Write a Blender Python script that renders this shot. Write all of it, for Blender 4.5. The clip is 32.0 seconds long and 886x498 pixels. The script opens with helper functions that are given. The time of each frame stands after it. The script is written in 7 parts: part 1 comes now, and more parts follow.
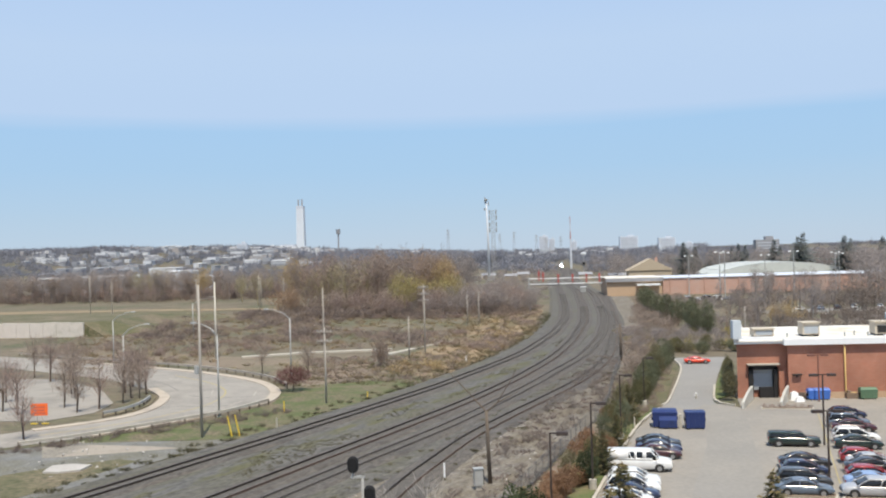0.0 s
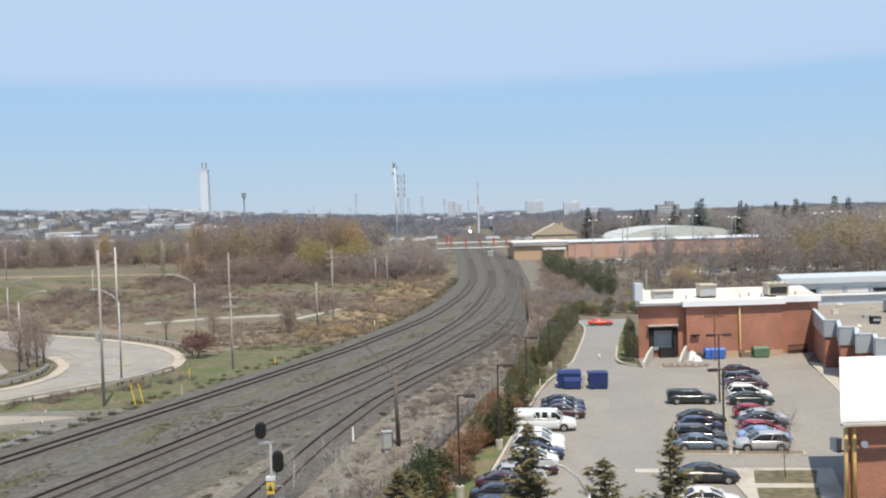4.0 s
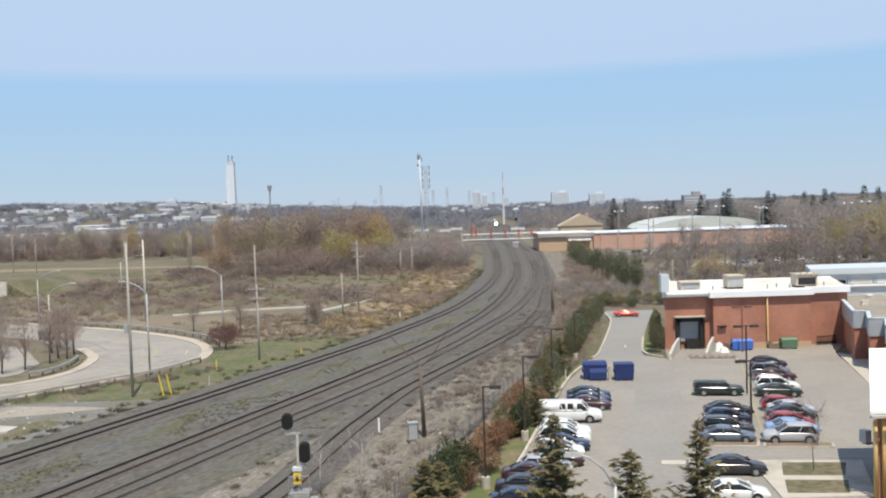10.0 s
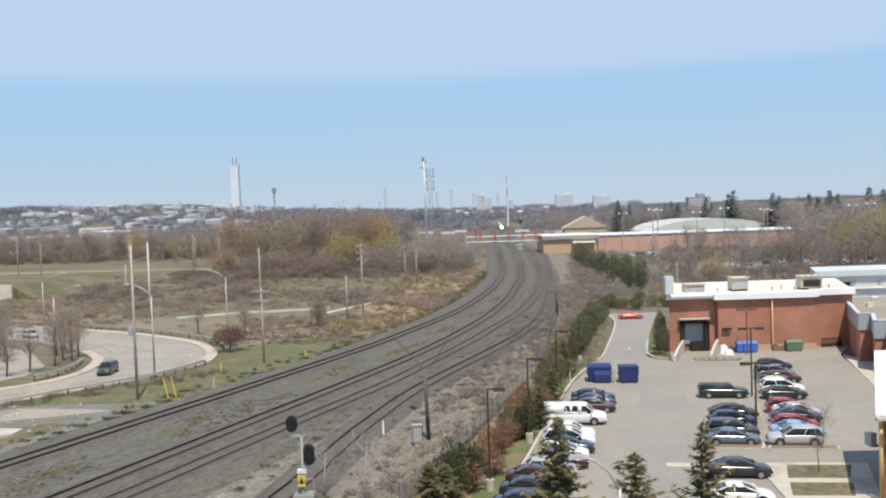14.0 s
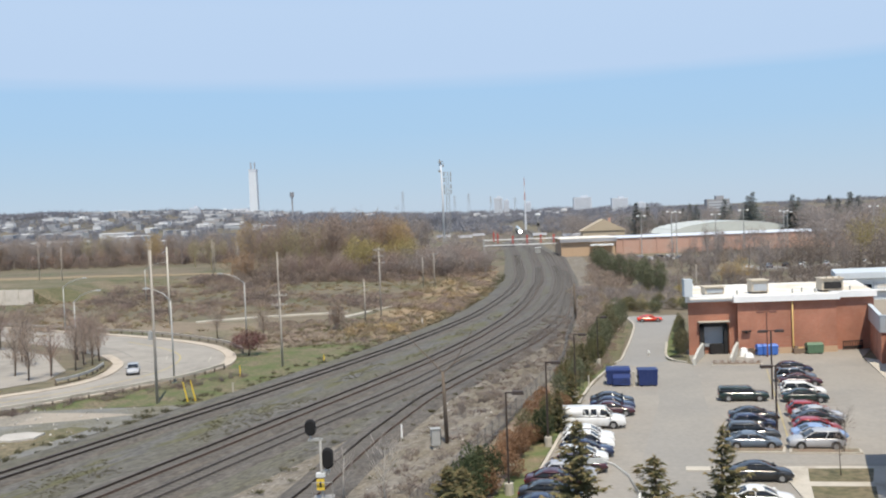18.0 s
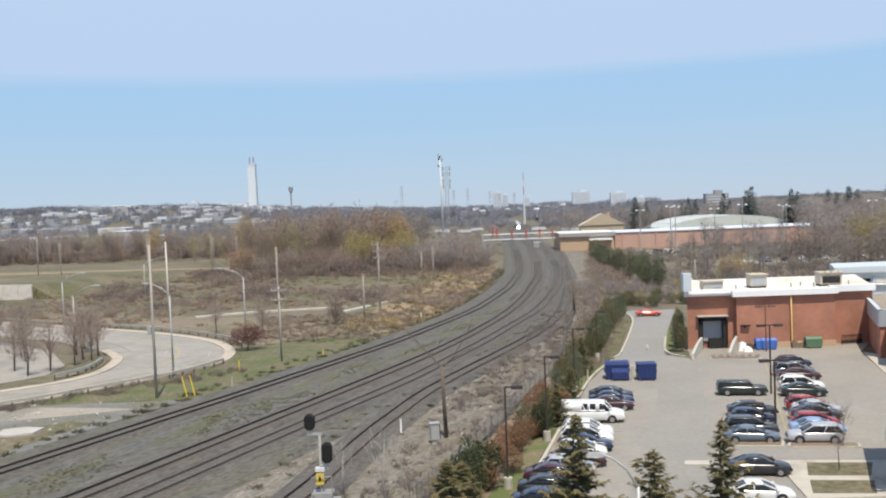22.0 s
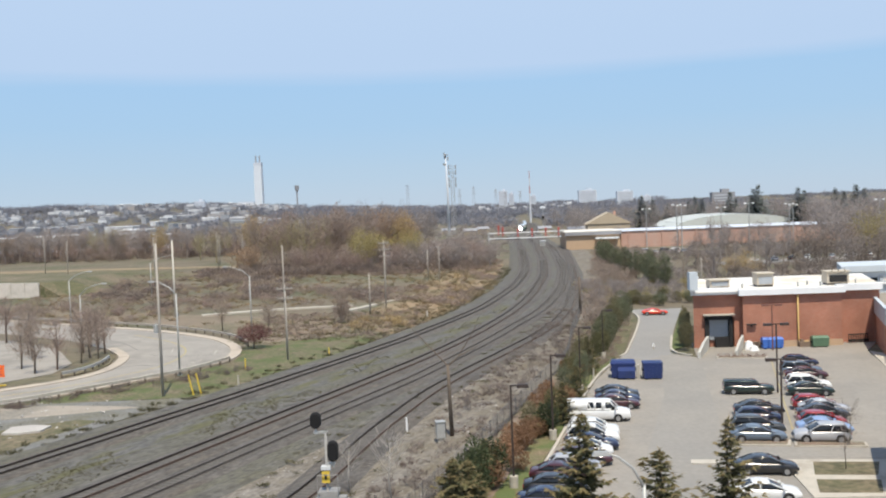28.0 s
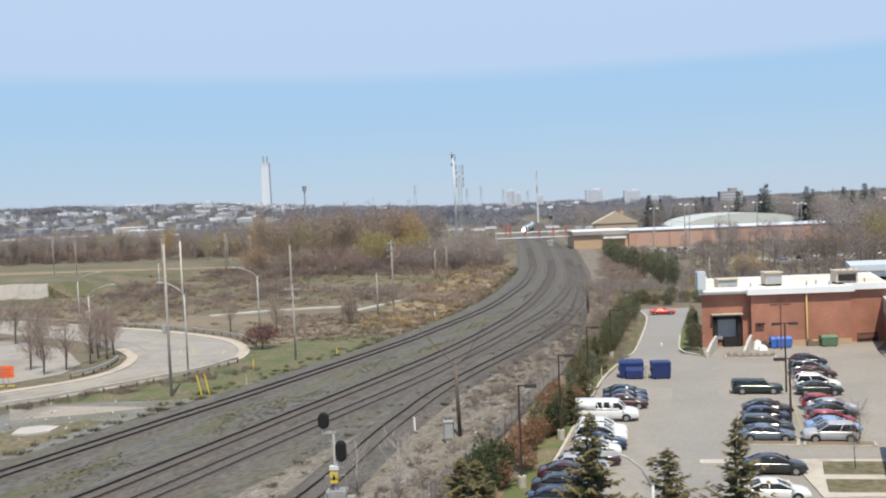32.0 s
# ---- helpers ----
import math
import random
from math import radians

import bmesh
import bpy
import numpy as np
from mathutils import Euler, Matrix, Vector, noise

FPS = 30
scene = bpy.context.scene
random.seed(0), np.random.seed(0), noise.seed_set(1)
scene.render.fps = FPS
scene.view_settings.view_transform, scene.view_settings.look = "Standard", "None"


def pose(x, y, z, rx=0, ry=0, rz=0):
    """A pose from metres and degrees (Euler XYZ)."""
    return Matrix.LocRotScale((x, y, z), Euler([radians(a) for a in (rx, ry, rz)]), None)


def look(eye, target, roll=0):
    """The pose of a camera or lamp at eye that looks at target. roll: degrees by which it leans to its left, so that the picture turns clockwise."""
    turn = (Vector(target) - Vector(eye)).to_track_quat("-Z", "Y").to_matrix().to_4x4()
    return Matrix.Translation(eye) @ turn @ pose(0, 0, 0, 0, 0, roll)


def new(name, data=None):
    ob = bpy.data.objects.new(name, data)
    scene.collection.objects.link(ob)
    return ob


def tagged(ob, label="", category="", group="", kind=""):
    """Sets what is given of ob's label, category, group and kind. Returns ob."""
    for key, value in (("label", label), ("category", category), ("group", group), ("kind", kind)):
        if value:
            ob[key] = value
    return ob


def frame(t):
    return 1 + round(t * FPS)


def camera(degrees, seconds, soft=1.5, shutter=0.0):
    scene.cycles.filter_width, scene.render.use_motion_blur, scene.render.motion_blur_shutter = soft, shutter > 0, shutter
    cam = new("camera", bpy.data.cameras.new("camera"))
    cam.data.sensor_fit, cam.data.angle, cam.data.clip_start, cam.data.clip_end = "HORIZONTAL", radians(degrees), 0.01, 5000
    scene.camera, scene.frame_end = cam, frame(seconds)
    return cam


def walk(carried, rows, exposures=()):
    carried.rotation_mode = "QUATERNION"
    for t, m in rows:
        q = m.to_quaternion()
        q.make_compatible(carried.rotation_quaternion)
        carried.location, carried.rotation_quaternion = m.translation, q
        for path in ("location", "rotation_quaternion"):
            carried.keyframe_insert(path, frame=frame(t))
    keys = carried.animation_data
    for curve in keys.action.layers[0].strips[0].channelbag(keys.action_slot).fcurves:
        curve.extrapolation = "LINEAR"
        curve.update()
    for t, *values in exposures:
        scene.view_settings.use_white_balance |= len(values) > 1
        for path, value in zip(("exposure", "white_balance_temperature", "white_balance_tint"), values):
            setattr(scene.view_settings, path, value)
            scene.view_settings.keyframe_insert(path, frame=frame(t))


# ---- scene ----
# A hand-held camera about 20 m above the tracks; it only turns.
EYE = 20.0
cam = camera(50.0, 32.0, soft=2.05)
# seconds, yaw, pitch, roll
ROWS = [
    (0.0, 4.53, 0.25, -1.65), (0.5, 4.27, -0.36, -1.66), (1.0, 3.88, -0.98, -1.71), (1.5, 0.17, -2.06, -1.40), (2.0, -3.36, -2.49, -1.37), (2.5,
    -2.80, -3.33, -1.59), (3.0, -1.84, -2.25, -1.52), (3.5, -1.06, -2.05, -1.62), (5.5, -0.84, -2.11, -1.64), (6.0, -0.86, -2.29, -1.69), (6.5, -0.75,
    -2.53, -1.71), (7.0, -0.55, -2.55, -1.67), (7.5, -0.41, -2.52, -1.73), (8.0, -0.30, -2.41, -1.77), (8.5, -0.29, -2.33, -1.72), (9.0, 0.00, -2.49,
    -1.75), (9.5, 0.35, -2.62, -1.78), (10.0, 0.59, -2.52, -1.87), (10.5, 0.79, -2.42, -1.91), (11.0, 0.86, -2.39, -1.93), (11.5, 0.89, -2.37, -1.94),
    (12.0, 0.79, -2.42, -1.95), (12.5, 0.77, -2.56, -2.07), (13.0, 0.84, -2.60, -2.04), (13.5, 0.89, -2.45, -2.04), (14.0, 0.84, -2.37, -1.92), (14.5,
    1.14, -2.39, -1.94), (16.5, 1.63, -2.28, -2.02), (17.0, 1.70, -2.21, -2.11), (17.5, 1.83, -2.12, -2.07), (18.0, 1.90, -2.12, -2.21), (18.5, 1.95,
    -2.13, -2.18), (19.0, 2.05, -2.20, -2.28), (19.5, 1.89, -2.15, -2.28), (20.0, 1.75, -2.22, -2.20), (20.5, 1.60, -2.38, -2.19), (21.0, 1.63, -2.38,
    -2.17), (21.5, 1.66, -2.45, -2.23), (22.0, 1.85, -2.45, -2.25), (22.5, 1.86, -2.43, -2.20), (23.0, 1.69, -2.43, -2.11), (23.5, 1.60, -2.49,
    -2.05), (24.0, 1.81, -2.38, -2.19), (24.5, 1.95, -2.30, -2.26), (25.0, 2.10, -2.31, -2.32), (25.5, 2.09, -2.37, -2.37), (27.5, 2.07, -2.58,
    -2.25), (28.0, 2.21, -2.52, -2.24), (28.5, 2.36, -2.42, -2.20), (29.0, 2.44, -2.47, -2.36), (29.5, 2.67, -2.70, -2.34), (30.0, 2.76, -2.98,
    -2.45), (30.5, 2.71, -3.03, -2.49), (31.0, 2.76, -2.88, -2.45), (31.5, 2.72, -2.69, -2.38), (32.0, 2.66, -2.50, -2.41)
]
walk(cam, [(t, pose(0, 0, EYE, 90 + pitch, 0, yaw) @ pose(0, 0, 0, 0, 0, roll)) for t, yaw, pitch, roll in ROWS])

# ---- light ----
SUN_TO = Vector((0.10, -0.47, 1.0)).normalized()   # towards the sun: high behind the camera, a little to the right
sun = new("sun", bpy.data.lights.new("sun", "SUN"))
sun.data.energy, sun.data.angle, sun.data.color = 3.95, radians(0.53), (1.0, 0.915, 0.775)
sun.matrix_world = look((0, 0, 300), Vector((0, 0, 300)) - SUN_TO)

world = bpy.data.worlds.new("sky")
scene.world = world
world.use_nodes = True
wt = world.node_tree
wt.nodes.clear()
sky = wt.nodes.new("ShaderNodeTexSky")
sky.sky_type, sky.sun_disc = "NISHITA", False
sky.sun_elevation = math.asin(SUN_TO.z)
sky.sun_rotation = math.atan2(SUN_TO.x, SUN_TO.y)
sky.altitude, sky.air_density, sky.dust_density, sky.ozone_density = 100, 1.0, 0.25, 2.2
wco = wt.nodes.new("ShaderNodeTexCoord")
wsep = wt.nodes.new("ShaderNodeSeparateXYZ")
wt.links.new(wco.outputs["Generated"], wsep.inputs[0])
# a thin, wide veil of high cloud above the clear band
wmap = wt.nodes.new("ShaderNodeMapping")
wmap.inputs["Scale"].default_value = (1.2, 1.2, 14)
wt.links.new(wco.outputs["Generated"], wmap.inputs[0])
wno = wt.nodes.new("ShaderNodeTexNoise")
wno.inputs["Scale"].default_value, wno.inputs["Detail"].default_value = 1.6, 5
wt.links.new(wmap.outputs[0], wno.inputs["Vector"])
wadd = wt.nodes.new("ShaderNodeMath")
wadd.operation = "MULTIPLY_ADD"
wadd.inputs[1].default_value, wadd.inputs[2].default_value = 0.022, -0.011
wt.links.new(wno.outputs[0], wadd.inputs[0])
wel = wt.nodes.new("ShaderNodeMath")
wel.operation = "ADD"
wt.links.new(wsep.outputs[2], wel.inputs[0])
wt.links.new(wadd.outputs[0], wel.inputs[1])
# hazy air low down, a clear blue band, then the pale veil
wrp = wt.nodes.new("ShaderNodeValToRGB")
els = wrp.color_ramp.elements
els[0].position, els[0].color = 0.0, (0.475, 0.60, 0.752, 1)
els[1].position, els[1].color = 0.30, (0.39, 0.59, 0.82, 1)
for at, c in ((0.15, (0.432, 0.592, 0.775, 1)), (0.442, (0.385, 0.595, 0.845, 1)), (0.49, (0.50, 0.648, 0.865, 1)), (0.72, (0.52, 0.67, 0.885, 1)), (0.9, (0.485, 0.65, 0.90, 1))):
    e = els.new(at)
    e.color = c
wsc = wt.nodes.new("ShaderNodeMath")
wsc.operation = "MULTIPLY"
wsc.inputs[1].default_value = 3.4
wt.links.new(wel.outputs[0], wsc.inputs[0])
wt.links.new(wsc.outputs[0], wrp.inputs[0])
wup = wt.nodes.new("ShaderNodeVectorMath")
wup.operation = "SCALE"
wup.inputs["Scale"].default_value = 6.5
wt.links.new(wrp.outputs[0], wup.inputs[0])
wr = wt.nodes.new("ShaderNodeMapRange")
wr.interpolation_type = "SMOOTHSTEP"
wr.inputs["From Min"].default_value, wr.inputs["From Max"].default_value = 0.2, 0.7
wr.inputs["To Min"].default_value, wr.inputs["To Max"].default_value = 0.92, 0.4
wt.links.new(wsep.outputs[2], wr.inputs["Value"])
wmix = wt.nodes.new("ShaderNodeMix")
wmix.data_type = "RGBA"
wt.links.new(wr.outputs[0], wmix.inputs[0])
wt.links.new(sky.outputs[0], wmix.inputs[6])
wt.links.new(wup.outputs[0], wmix.inputs[7])
wbg = wt.nodes.new("ShaderNodeBackground")
wbg.inputs[1].default_value = 0.12
wout = wt.nodes.new("ShaderNodeOutputWorld")
wout_link = wt.links.new(wmix.outputs[2], wbg.inputs[0])
wt.links.new(wbg.outputs[0], wout.inputs[0])
scene.view_settings.exposure = 0.35

# ---- tools ----
RNG = random.Random(7)


class MB:
    """Collects the faces of one mesh."""

    def __init__(self):
        self.v, self.f = [], []

    def add(self, verts, faces):
        n = len(self.v)
        self.v += [tuple(p) for p in verts]
        self.f += [tuple(n + i for i in q) for q in faces]
        return self

    def box(self, x, y, z, sx, sy, sz, rz=0.0, top=1.0, topy=None):
        """A box centred in x and y, from z up; top: how much the top is narrowed."""
        ty = top if topy is None else topy
        c, s = math.cos(radians(rz)), math.sin(radians(rz))
        pts = []
        for h, kx, ky in ((0, 1, 1), (sz, top, ty)):
            for a, b in ((-1, -1), (1, -1), (1, 1), (-1, 1)):
                px, py = a * sx / 2 * kx, b * sy / 2 * ky
                pts.append((x + px * c - py * s, y + px * s + py * c, z + h))
        return self.add(pts, [(3, 2, 1, 0), (4, 5, 6, 7), (0, 1, 5, 4), (1, 2, 6, 5), (2, 3, 7, 6), (3, 0, 4, 7)])

    def tube(self, pts, radii, n=6, caps=True):
        pts = [Vector(p) for p in pts]
        rings = []
        for i, p in enumerate(pts):
            d = (pts[min(i + 1, len(pts) - 1)] - pts[max(i - 1, 0)]).normalized()
            u = d.orthogonal().normalized() if abs(d.z) > 0.9 else d.cross(Vector((0, 0, 1))).normalized()
            w = d.cross(u)
            r = radii[i] if isinstance(radii, (list, tuple)) else radii
            rings.append([p + (u * math.cos(2 * math.pi * k / n) + w * math.sin(2 * math.pi * k / n)) * r for k in range(n)])
        faces = []
        for i in range(len(pts) - 1):
            for k in range(n):
                a, b = i * n + k, i * n + (k + 1) % n
                faces.append((a, b, b + n, a + n))
        if caps:
            faces.append(tuple(reversed(range(n))))
            faces.append(tuple(range((len(pts) - 1) * n, len(pts) * n)))
        return self.add([q for r in rings for q in r], faces)

    def prism(self, poly, z0, z1):
        n = len(poly)
        area = sum(poly[i][0] * poly[(i + 1) % n][1] - poly[(i + 1) % n][0] * poly[i][1] for i in range(n))
        if area < 0:
            poly = list(reversed(poly))
        pts = [(x, y, z0) for x, y in poly] + [(x, y, z1) for x, y in poly]
        faces = [tuple(reversed(range(n))), tuple(range(n, 2 * n))]
        faces += [(i, (i + 1) % n, n + (i + 1) % n, n + i) for i in range(n)]
        return self.add(pts, faces)

    def loft(self, rings, caps=True):
        """Closed rings of equal length joined one after the other."""
        n = len(rings[0])
        faces = [(i * n + k, i * n + (k + 1) % n, (i + 1) * n + (k + 1) % n, (i + 1) * n + k) for i in range(len(rings) - 1) for k in range(n)]
        if caps:
            faces += [tuple(reversed(range(n))), tuple(range((len(rings) - 1) * n, len(rings) * n))]
        return self.add([p for r in rings for p in r], faces)

    def mesh(self, name, mat=None, smooth=False):
        me = bpy.data.meshes.new(name)
        me.from_pydata(self.v, [], self.f)
        if mat:
            me.materials.append(mat)
        if smooth:
            me.polygons.foreach_set("use_smooth", [len(f) <= 4 for f in self.f])
        me.update()
        return me


def thing(name, label, category, m=None, group="", kind=""):
    ob = new(name)
    ob.empty_display_size = 0.5
    if m is not None:
        ob.matrix_basis = m
    return tagged(ob, label, category, group, kind)


def part(name, mb, mat, parent, label="", smooth=False):
    ob = new(name, mb if isinstance(mb, bpy.types.Mesh) else mb.mesh(name, mat, smooth))
    ob.parent = parent
    return tagged(ob, label)


def solo(name, mb, mat, label, category, kind="", group="", smooth=False):
    return tagged(new(name, mb.mesh(name, mat, smooth)), label, category, group, kind)


def smooth_line(pts, step):
    """A Catmull-Rom line through points in the plane, cut into even steps."""
    p = [Vector((*q, 0)) for q in pts]
    p = [2 * p[0] - p[1]] + p + [2 * p[-1] - p[-2]]
    out = []
    for i in range(1, len(p) - 2):
        a, b, c, d = p[i - 1:i + 3]
        n = max(2, int((c - b).length / 2))
        for k in range(n):
            t = k / n
            out.append(0.5 * (2 * b + (c - a) * t + (2 * a - 5 * b + 4 * c - d) * t * t + (3 * b - a - 3 * c + d) * t ** 3))
    out.append(p[-2])
    res, acc = [out[0]], 0.0
    for a, b in zip(out, out[1:]):
        seg = (b - a).length
        while acc + seg >= step:
            a = a + (b - a).normalized() * (step - acc)
            res.append(a)
            seg, acc = (b - a).length, 0.0
        acc += seg
    return res


def offset_line(pts, d):
    """The line moved by d metres to its right."""
    out = []
    for i, p in enumerate(pts):
        t = (pts[min(i + 1, len(pts) - 1)] - pts[max(i - 1, 0)]).normalized()
        out.append(p + Vector((t.y, -t.x, 0)) * d)
    return out


def ribbon(mb, pts, left, right, z0, z1):
    """A bar along a line, from left to right of it (metres, right positive)."""
    a, b = offset_line(pts, left), offset_line(pts, right)
    rings = [[(p.x, p.y, z0), (p.x, p.y, z1), (q.x, q.y, z1), (q.x, q.y, z0)] for p, q in zip(a, b)]
    return mb.loft(rings)


# ---- materials ----
def nodes_of(name):
    m = bpy.data.materials.new(name)
    m.use_nodes = True
    return m, m.node_tree, m.node_tree.nodes["Principled BSDF"]


def mat(name, c1, c2=None, scale=1.0, rough=0.8, metal=0.0, bump=0.0, fine=None, c3=None, c3_at=0.62, c3_scale=None, vary=0.0, coat=0.0, stretch=None, turn=0.0, soft=0.06, leaf=0.0, grain=0.07):
    """Two colours mixed by a coarse and a fine noise at real size, a third in patches, and fine relief."""
    m, t, b = nodes_of(name)
    b.inputs["Roughness"].default_value, b.inputs["Metallic"].default_value = rough, metal
    b.inputs["Coat Weight"].default_value = coat
    if c2 is None:
        c2 = tuple(x * 0.85 for x in c1)
    co = t.nodes.new("ShaderNodeTexCoord")
    src = co.outputs["Object"]
    if stretch:
        mp = t.nodes.new("ShaderNodeMapping")
        mp.inputs["Scale"].default_value = stretch
        if turn:
            mp.vector_type = "TEXTURE"
            mp.inputs["Scale"].default_value = [1 / s for s in stretch]
            mp.inputs["Rotation"].default_value = (0, 0, radians(turn))
        t.links.new(src, mp.inputs[0])
        src = mp.outputs[0]
    n1 = t.nodes.new("ShaderNodeTexNoise")
    n1.inputs["Scale"].default_value, n1.inputs["Detail"].default_value, n1.inputs["Roughness"].default_value = scale, 6, 0.65
    t.links.new(src, n1.inputs["Vector"])
    n2 = t.nodes.new("ShaderNodeTexNoise")
    n2.inputs["Scale"].default_value, n2.inputs["Detail"].default_value = fine or scale * 9, 4
    t.links.new(src, n2.inputs["Vector"])
    av = t.nodes.new("ShaderNodeMath")
    av.operation = "MULTIPLY_ADD"
    av.inputs[1].default_value = 0.45
    t.links.new(n2.outputs[0], av.inputs[0])
    sc = t.nodes.new("ShaderNodeMath")
    sc.operation = "MULTIPLY"
    sc.inputs[1].default_value = 0.55
    t.links.new(n1.outputs[0], sc.inputs[0])
    t.links.new(sc.outputs[0], av.inputs[2])
    rp = t.nodes.new("ShaderNodeValToRGB")
    rp.color_ramp.elements[0].position, rp.color_ramp.elements[1].position = 0.36, 0.64
    rp.color_ramp.elements[0].color, rp.color_ramp.elements[1].color = (*c1, 1), (*c2, 1)
    t.links.new(av.outputs[0], rp.inputs[0])
    col = rp.outputs[0]
    if c3:
        n3 = t.nodes.new("ShaderNodeTexNoise")
        n3.inputs["Scale"].default_value, n3.inputs["Detail"].default_value = c3_scale or scale * 0.35, 7
        n3.inputs["Roughness"].default_value = 0.7
        t.links.new(src, n3.inputs["Vector"])
        r3 = t.nodes.new("ShaderNodeMapRange")
        r3.inputs["From Min"].default_value, r3.inputs["From Max"].default_value = c3_at - soft, c3_at + soft
        t.links.new(n3.outputs[0], r3.inputs["Value"])
        mx = t.nodes.new("ShaderNodeMix")
        mx.data_type = "RGBA"
        t.links.new(r3.outputs[0], mx.inputs[0])
        t.links.new(col, mx.inputs[6])
        gr = t.nodes.new("ShaderNodeValToRGB")
        gr.color_ramp.elements[0].position, gr.color_ramp.elements[1].position = 0.35, 0.65
        gr.color_ramp.elements[0].color, gr.color_ramp.elements[1].color = (*(x * (1 - grain) for x in c3), 1), (*(x * (1 + grain) for x in c3), 1)
        t.links.new(n2.outputs[0], gr.inputs[0])
        t.links.new(gr.outputs[0], mx.inputs[7])
        col = mx.outputs[2]
    if vary:
        oi = t.nodes.new("ShaderNodeObjectInfo")
        geo = t.nodes.new("ShaderNodeNewGeometry")
        ad = t.nodes.new("ShaderNodeMath")
        ad.operation = "ADD"
        t.links.new(oi.outputs["Random"], ad.inputs[0])
        t.links.new(geo.outputs["Random Per Island"], ad.inputs[1])
        rv = t.nodes.new("ShaderNodeMapRange")
        rv.inputs["From Max"].default_value = 2.0
        rv.inputs["To Min"].default_value, rv.inputs["To Max"].default_value = 1 - vary, 1 + vary
        t.links.new(ad.outputs[0], rv.inputs["Value"])
        hs = t.nodes.new("ShaderNodeHueSaturation")
        t.links.new(rv.outputs[0], hs.inputs["Value"])
        t.links.new(col, hs.inputs["Color"])
        col = hs.outputs[0]
    t.links.new(col, b.inputs["Base Color"])
    if leaf:
        tr, ms = t.nodes.new("ShaderNodeBsdfTranslucent"), t.nodes.new("ShaderNodeMixShader")
        t.links.new(col, tr.inputs[0])
        ms.inputs[0].default_value = leaf
        t.links.new(b.outputs[0], ms.inputs[1])
        t.links.new(tr.outputs[0], ms.inputs[2])
        t.links.new(ms.outputs[0], t.nodes["Material Output"].inputs[0])
    if bump:
        bp = t.nodes.new("ShaderNodeBump")
        bp.inputs["Strength"].default_value, bp.inputs["Distance"].default_value = bump, 0.05
        t.links.new(n2.outputs[0], bp.inputs["Height"])
        t.links.new(bp.outputs[0], b.inputs["Normal"])
    return m


def mat_brick(name, c1, c2, mortar, width=0.4, height=0.2):
    m, t, b = nodes_of(name)
    co = t.nodes.new("ShaderNodeTexCoord")
    mp = t.nodes.new("ShaderNodeMapping")
    mp.inputs["Rotation"].default_value = (radians(90), 0, 0)
    t.links.new(co.outputs["Object"], mp.inputs[0])
    br = t.nodes.new("ShaderNodeTexBrick")
    br.inputs["Color1"].default_value, br.inputs["Color2"].default_value, br.inputs["Mortar"].default_value = (*c1, 1), (*c2, 1), (*mortar, 1)
    br.inputs["Scale"].default_value, br.inputs["Mortar Size"].default_value = 1.0, 0.012
    br.inputs["Brick Width"].default_value, br.inputs["Row Height"].default_value = width, height
    t.links.new(mp.outputs[0], br.inputs["Vector"])
    no = t.nodes.new("ShaderNodeTexNoise")
    no.inputs["Scale"].default_value, no.inputs["Detail"].default_value = 0.35, 6
    t.links.new(co.outputs["Object"], no.inputs["Vector"])
    rg = t.nodes.new("ShaderNodeMapRange")
    rg.inputs["From Min"].default_value, rg.inputs["From Max"].default_value = 0.3, 0.7
    rg.inputs["To Min"].default_value, rg.inputs["To Max"].default_value = 0.82, 1.15
    t.links.new(no.outputs[0], rg.inputs["Value"])
    hs = t.nodes.new("ShaderNodeHueSaturation")
    t.links.new(br.outputs["Color"], hs.inputs["Color"])
    t.links.new(rg.outputs[0], hs.inputs["Value"])
    t.links.new(hs.outputs[0], b.inputs["Base Color"])
    bp = t.nodes.new("ShaderNodeBump")
    bp.inputs["Strength"].default_value, bp.inputs["Distance"].default_value = 0.4, 0.01
    t.links.new(br.outputs["Fac"], bp.inputs["Height"])
    bp.invert = True
    t.links.new(bp.outputs[0], b.inputs["Normal"])
    b.inputs["Roughness"].default_value = 0.9
    return m


def glow(name, color, strength):
    m, t, b = nodes_of(name)
    b.inputs["Base Color"].default_value = (*color, 1)
    b.inputs["Emission Color"].default_value, b.inputs["Emission Strength"].default_value = (*color, 1), strength
    return m


M_FIELD = mat("dry field", (0.103, 0.086, 0.056), (0.195, 0.158, 0.107), 0.06, 0.95, bump=0.6, fine=0.6, c3=(0.090, 0.096, 0.048), c3_at=0.56, c3_scale=0.035, soft=0.09, grain=0.4)
M_GRASS = mat("spring grass", (0.06, 0.07, 0.026), (0.15, 0.13, 0.072), 0.25, 0.95, bump=0.8, fine=1.6, c3=(0.178, 0.142, 0.092), c3_at=0.54, c3_scale=0.06, soft=0.1, grain=0.4)
M_LAWN = mat("lawn", (0.08, 0.115, 0.032), (0.125, 0.14, 0.05), 0.3, 0.95, bump=0.4, fine=5, c3=(0.19, 0.145, 0.09), c3_at=0.58, grain=0.3)
M_STRAW = mat("straw grass", (0.285, 0.212, 0.125), (0.225, 0.172, 0.105), 0.12, 0.95, bump=0.5, fine=1.5, c3=(0.165, 0.142, 0.082), c3_at=0.55, c3_scale=0.1, grain=0.3)
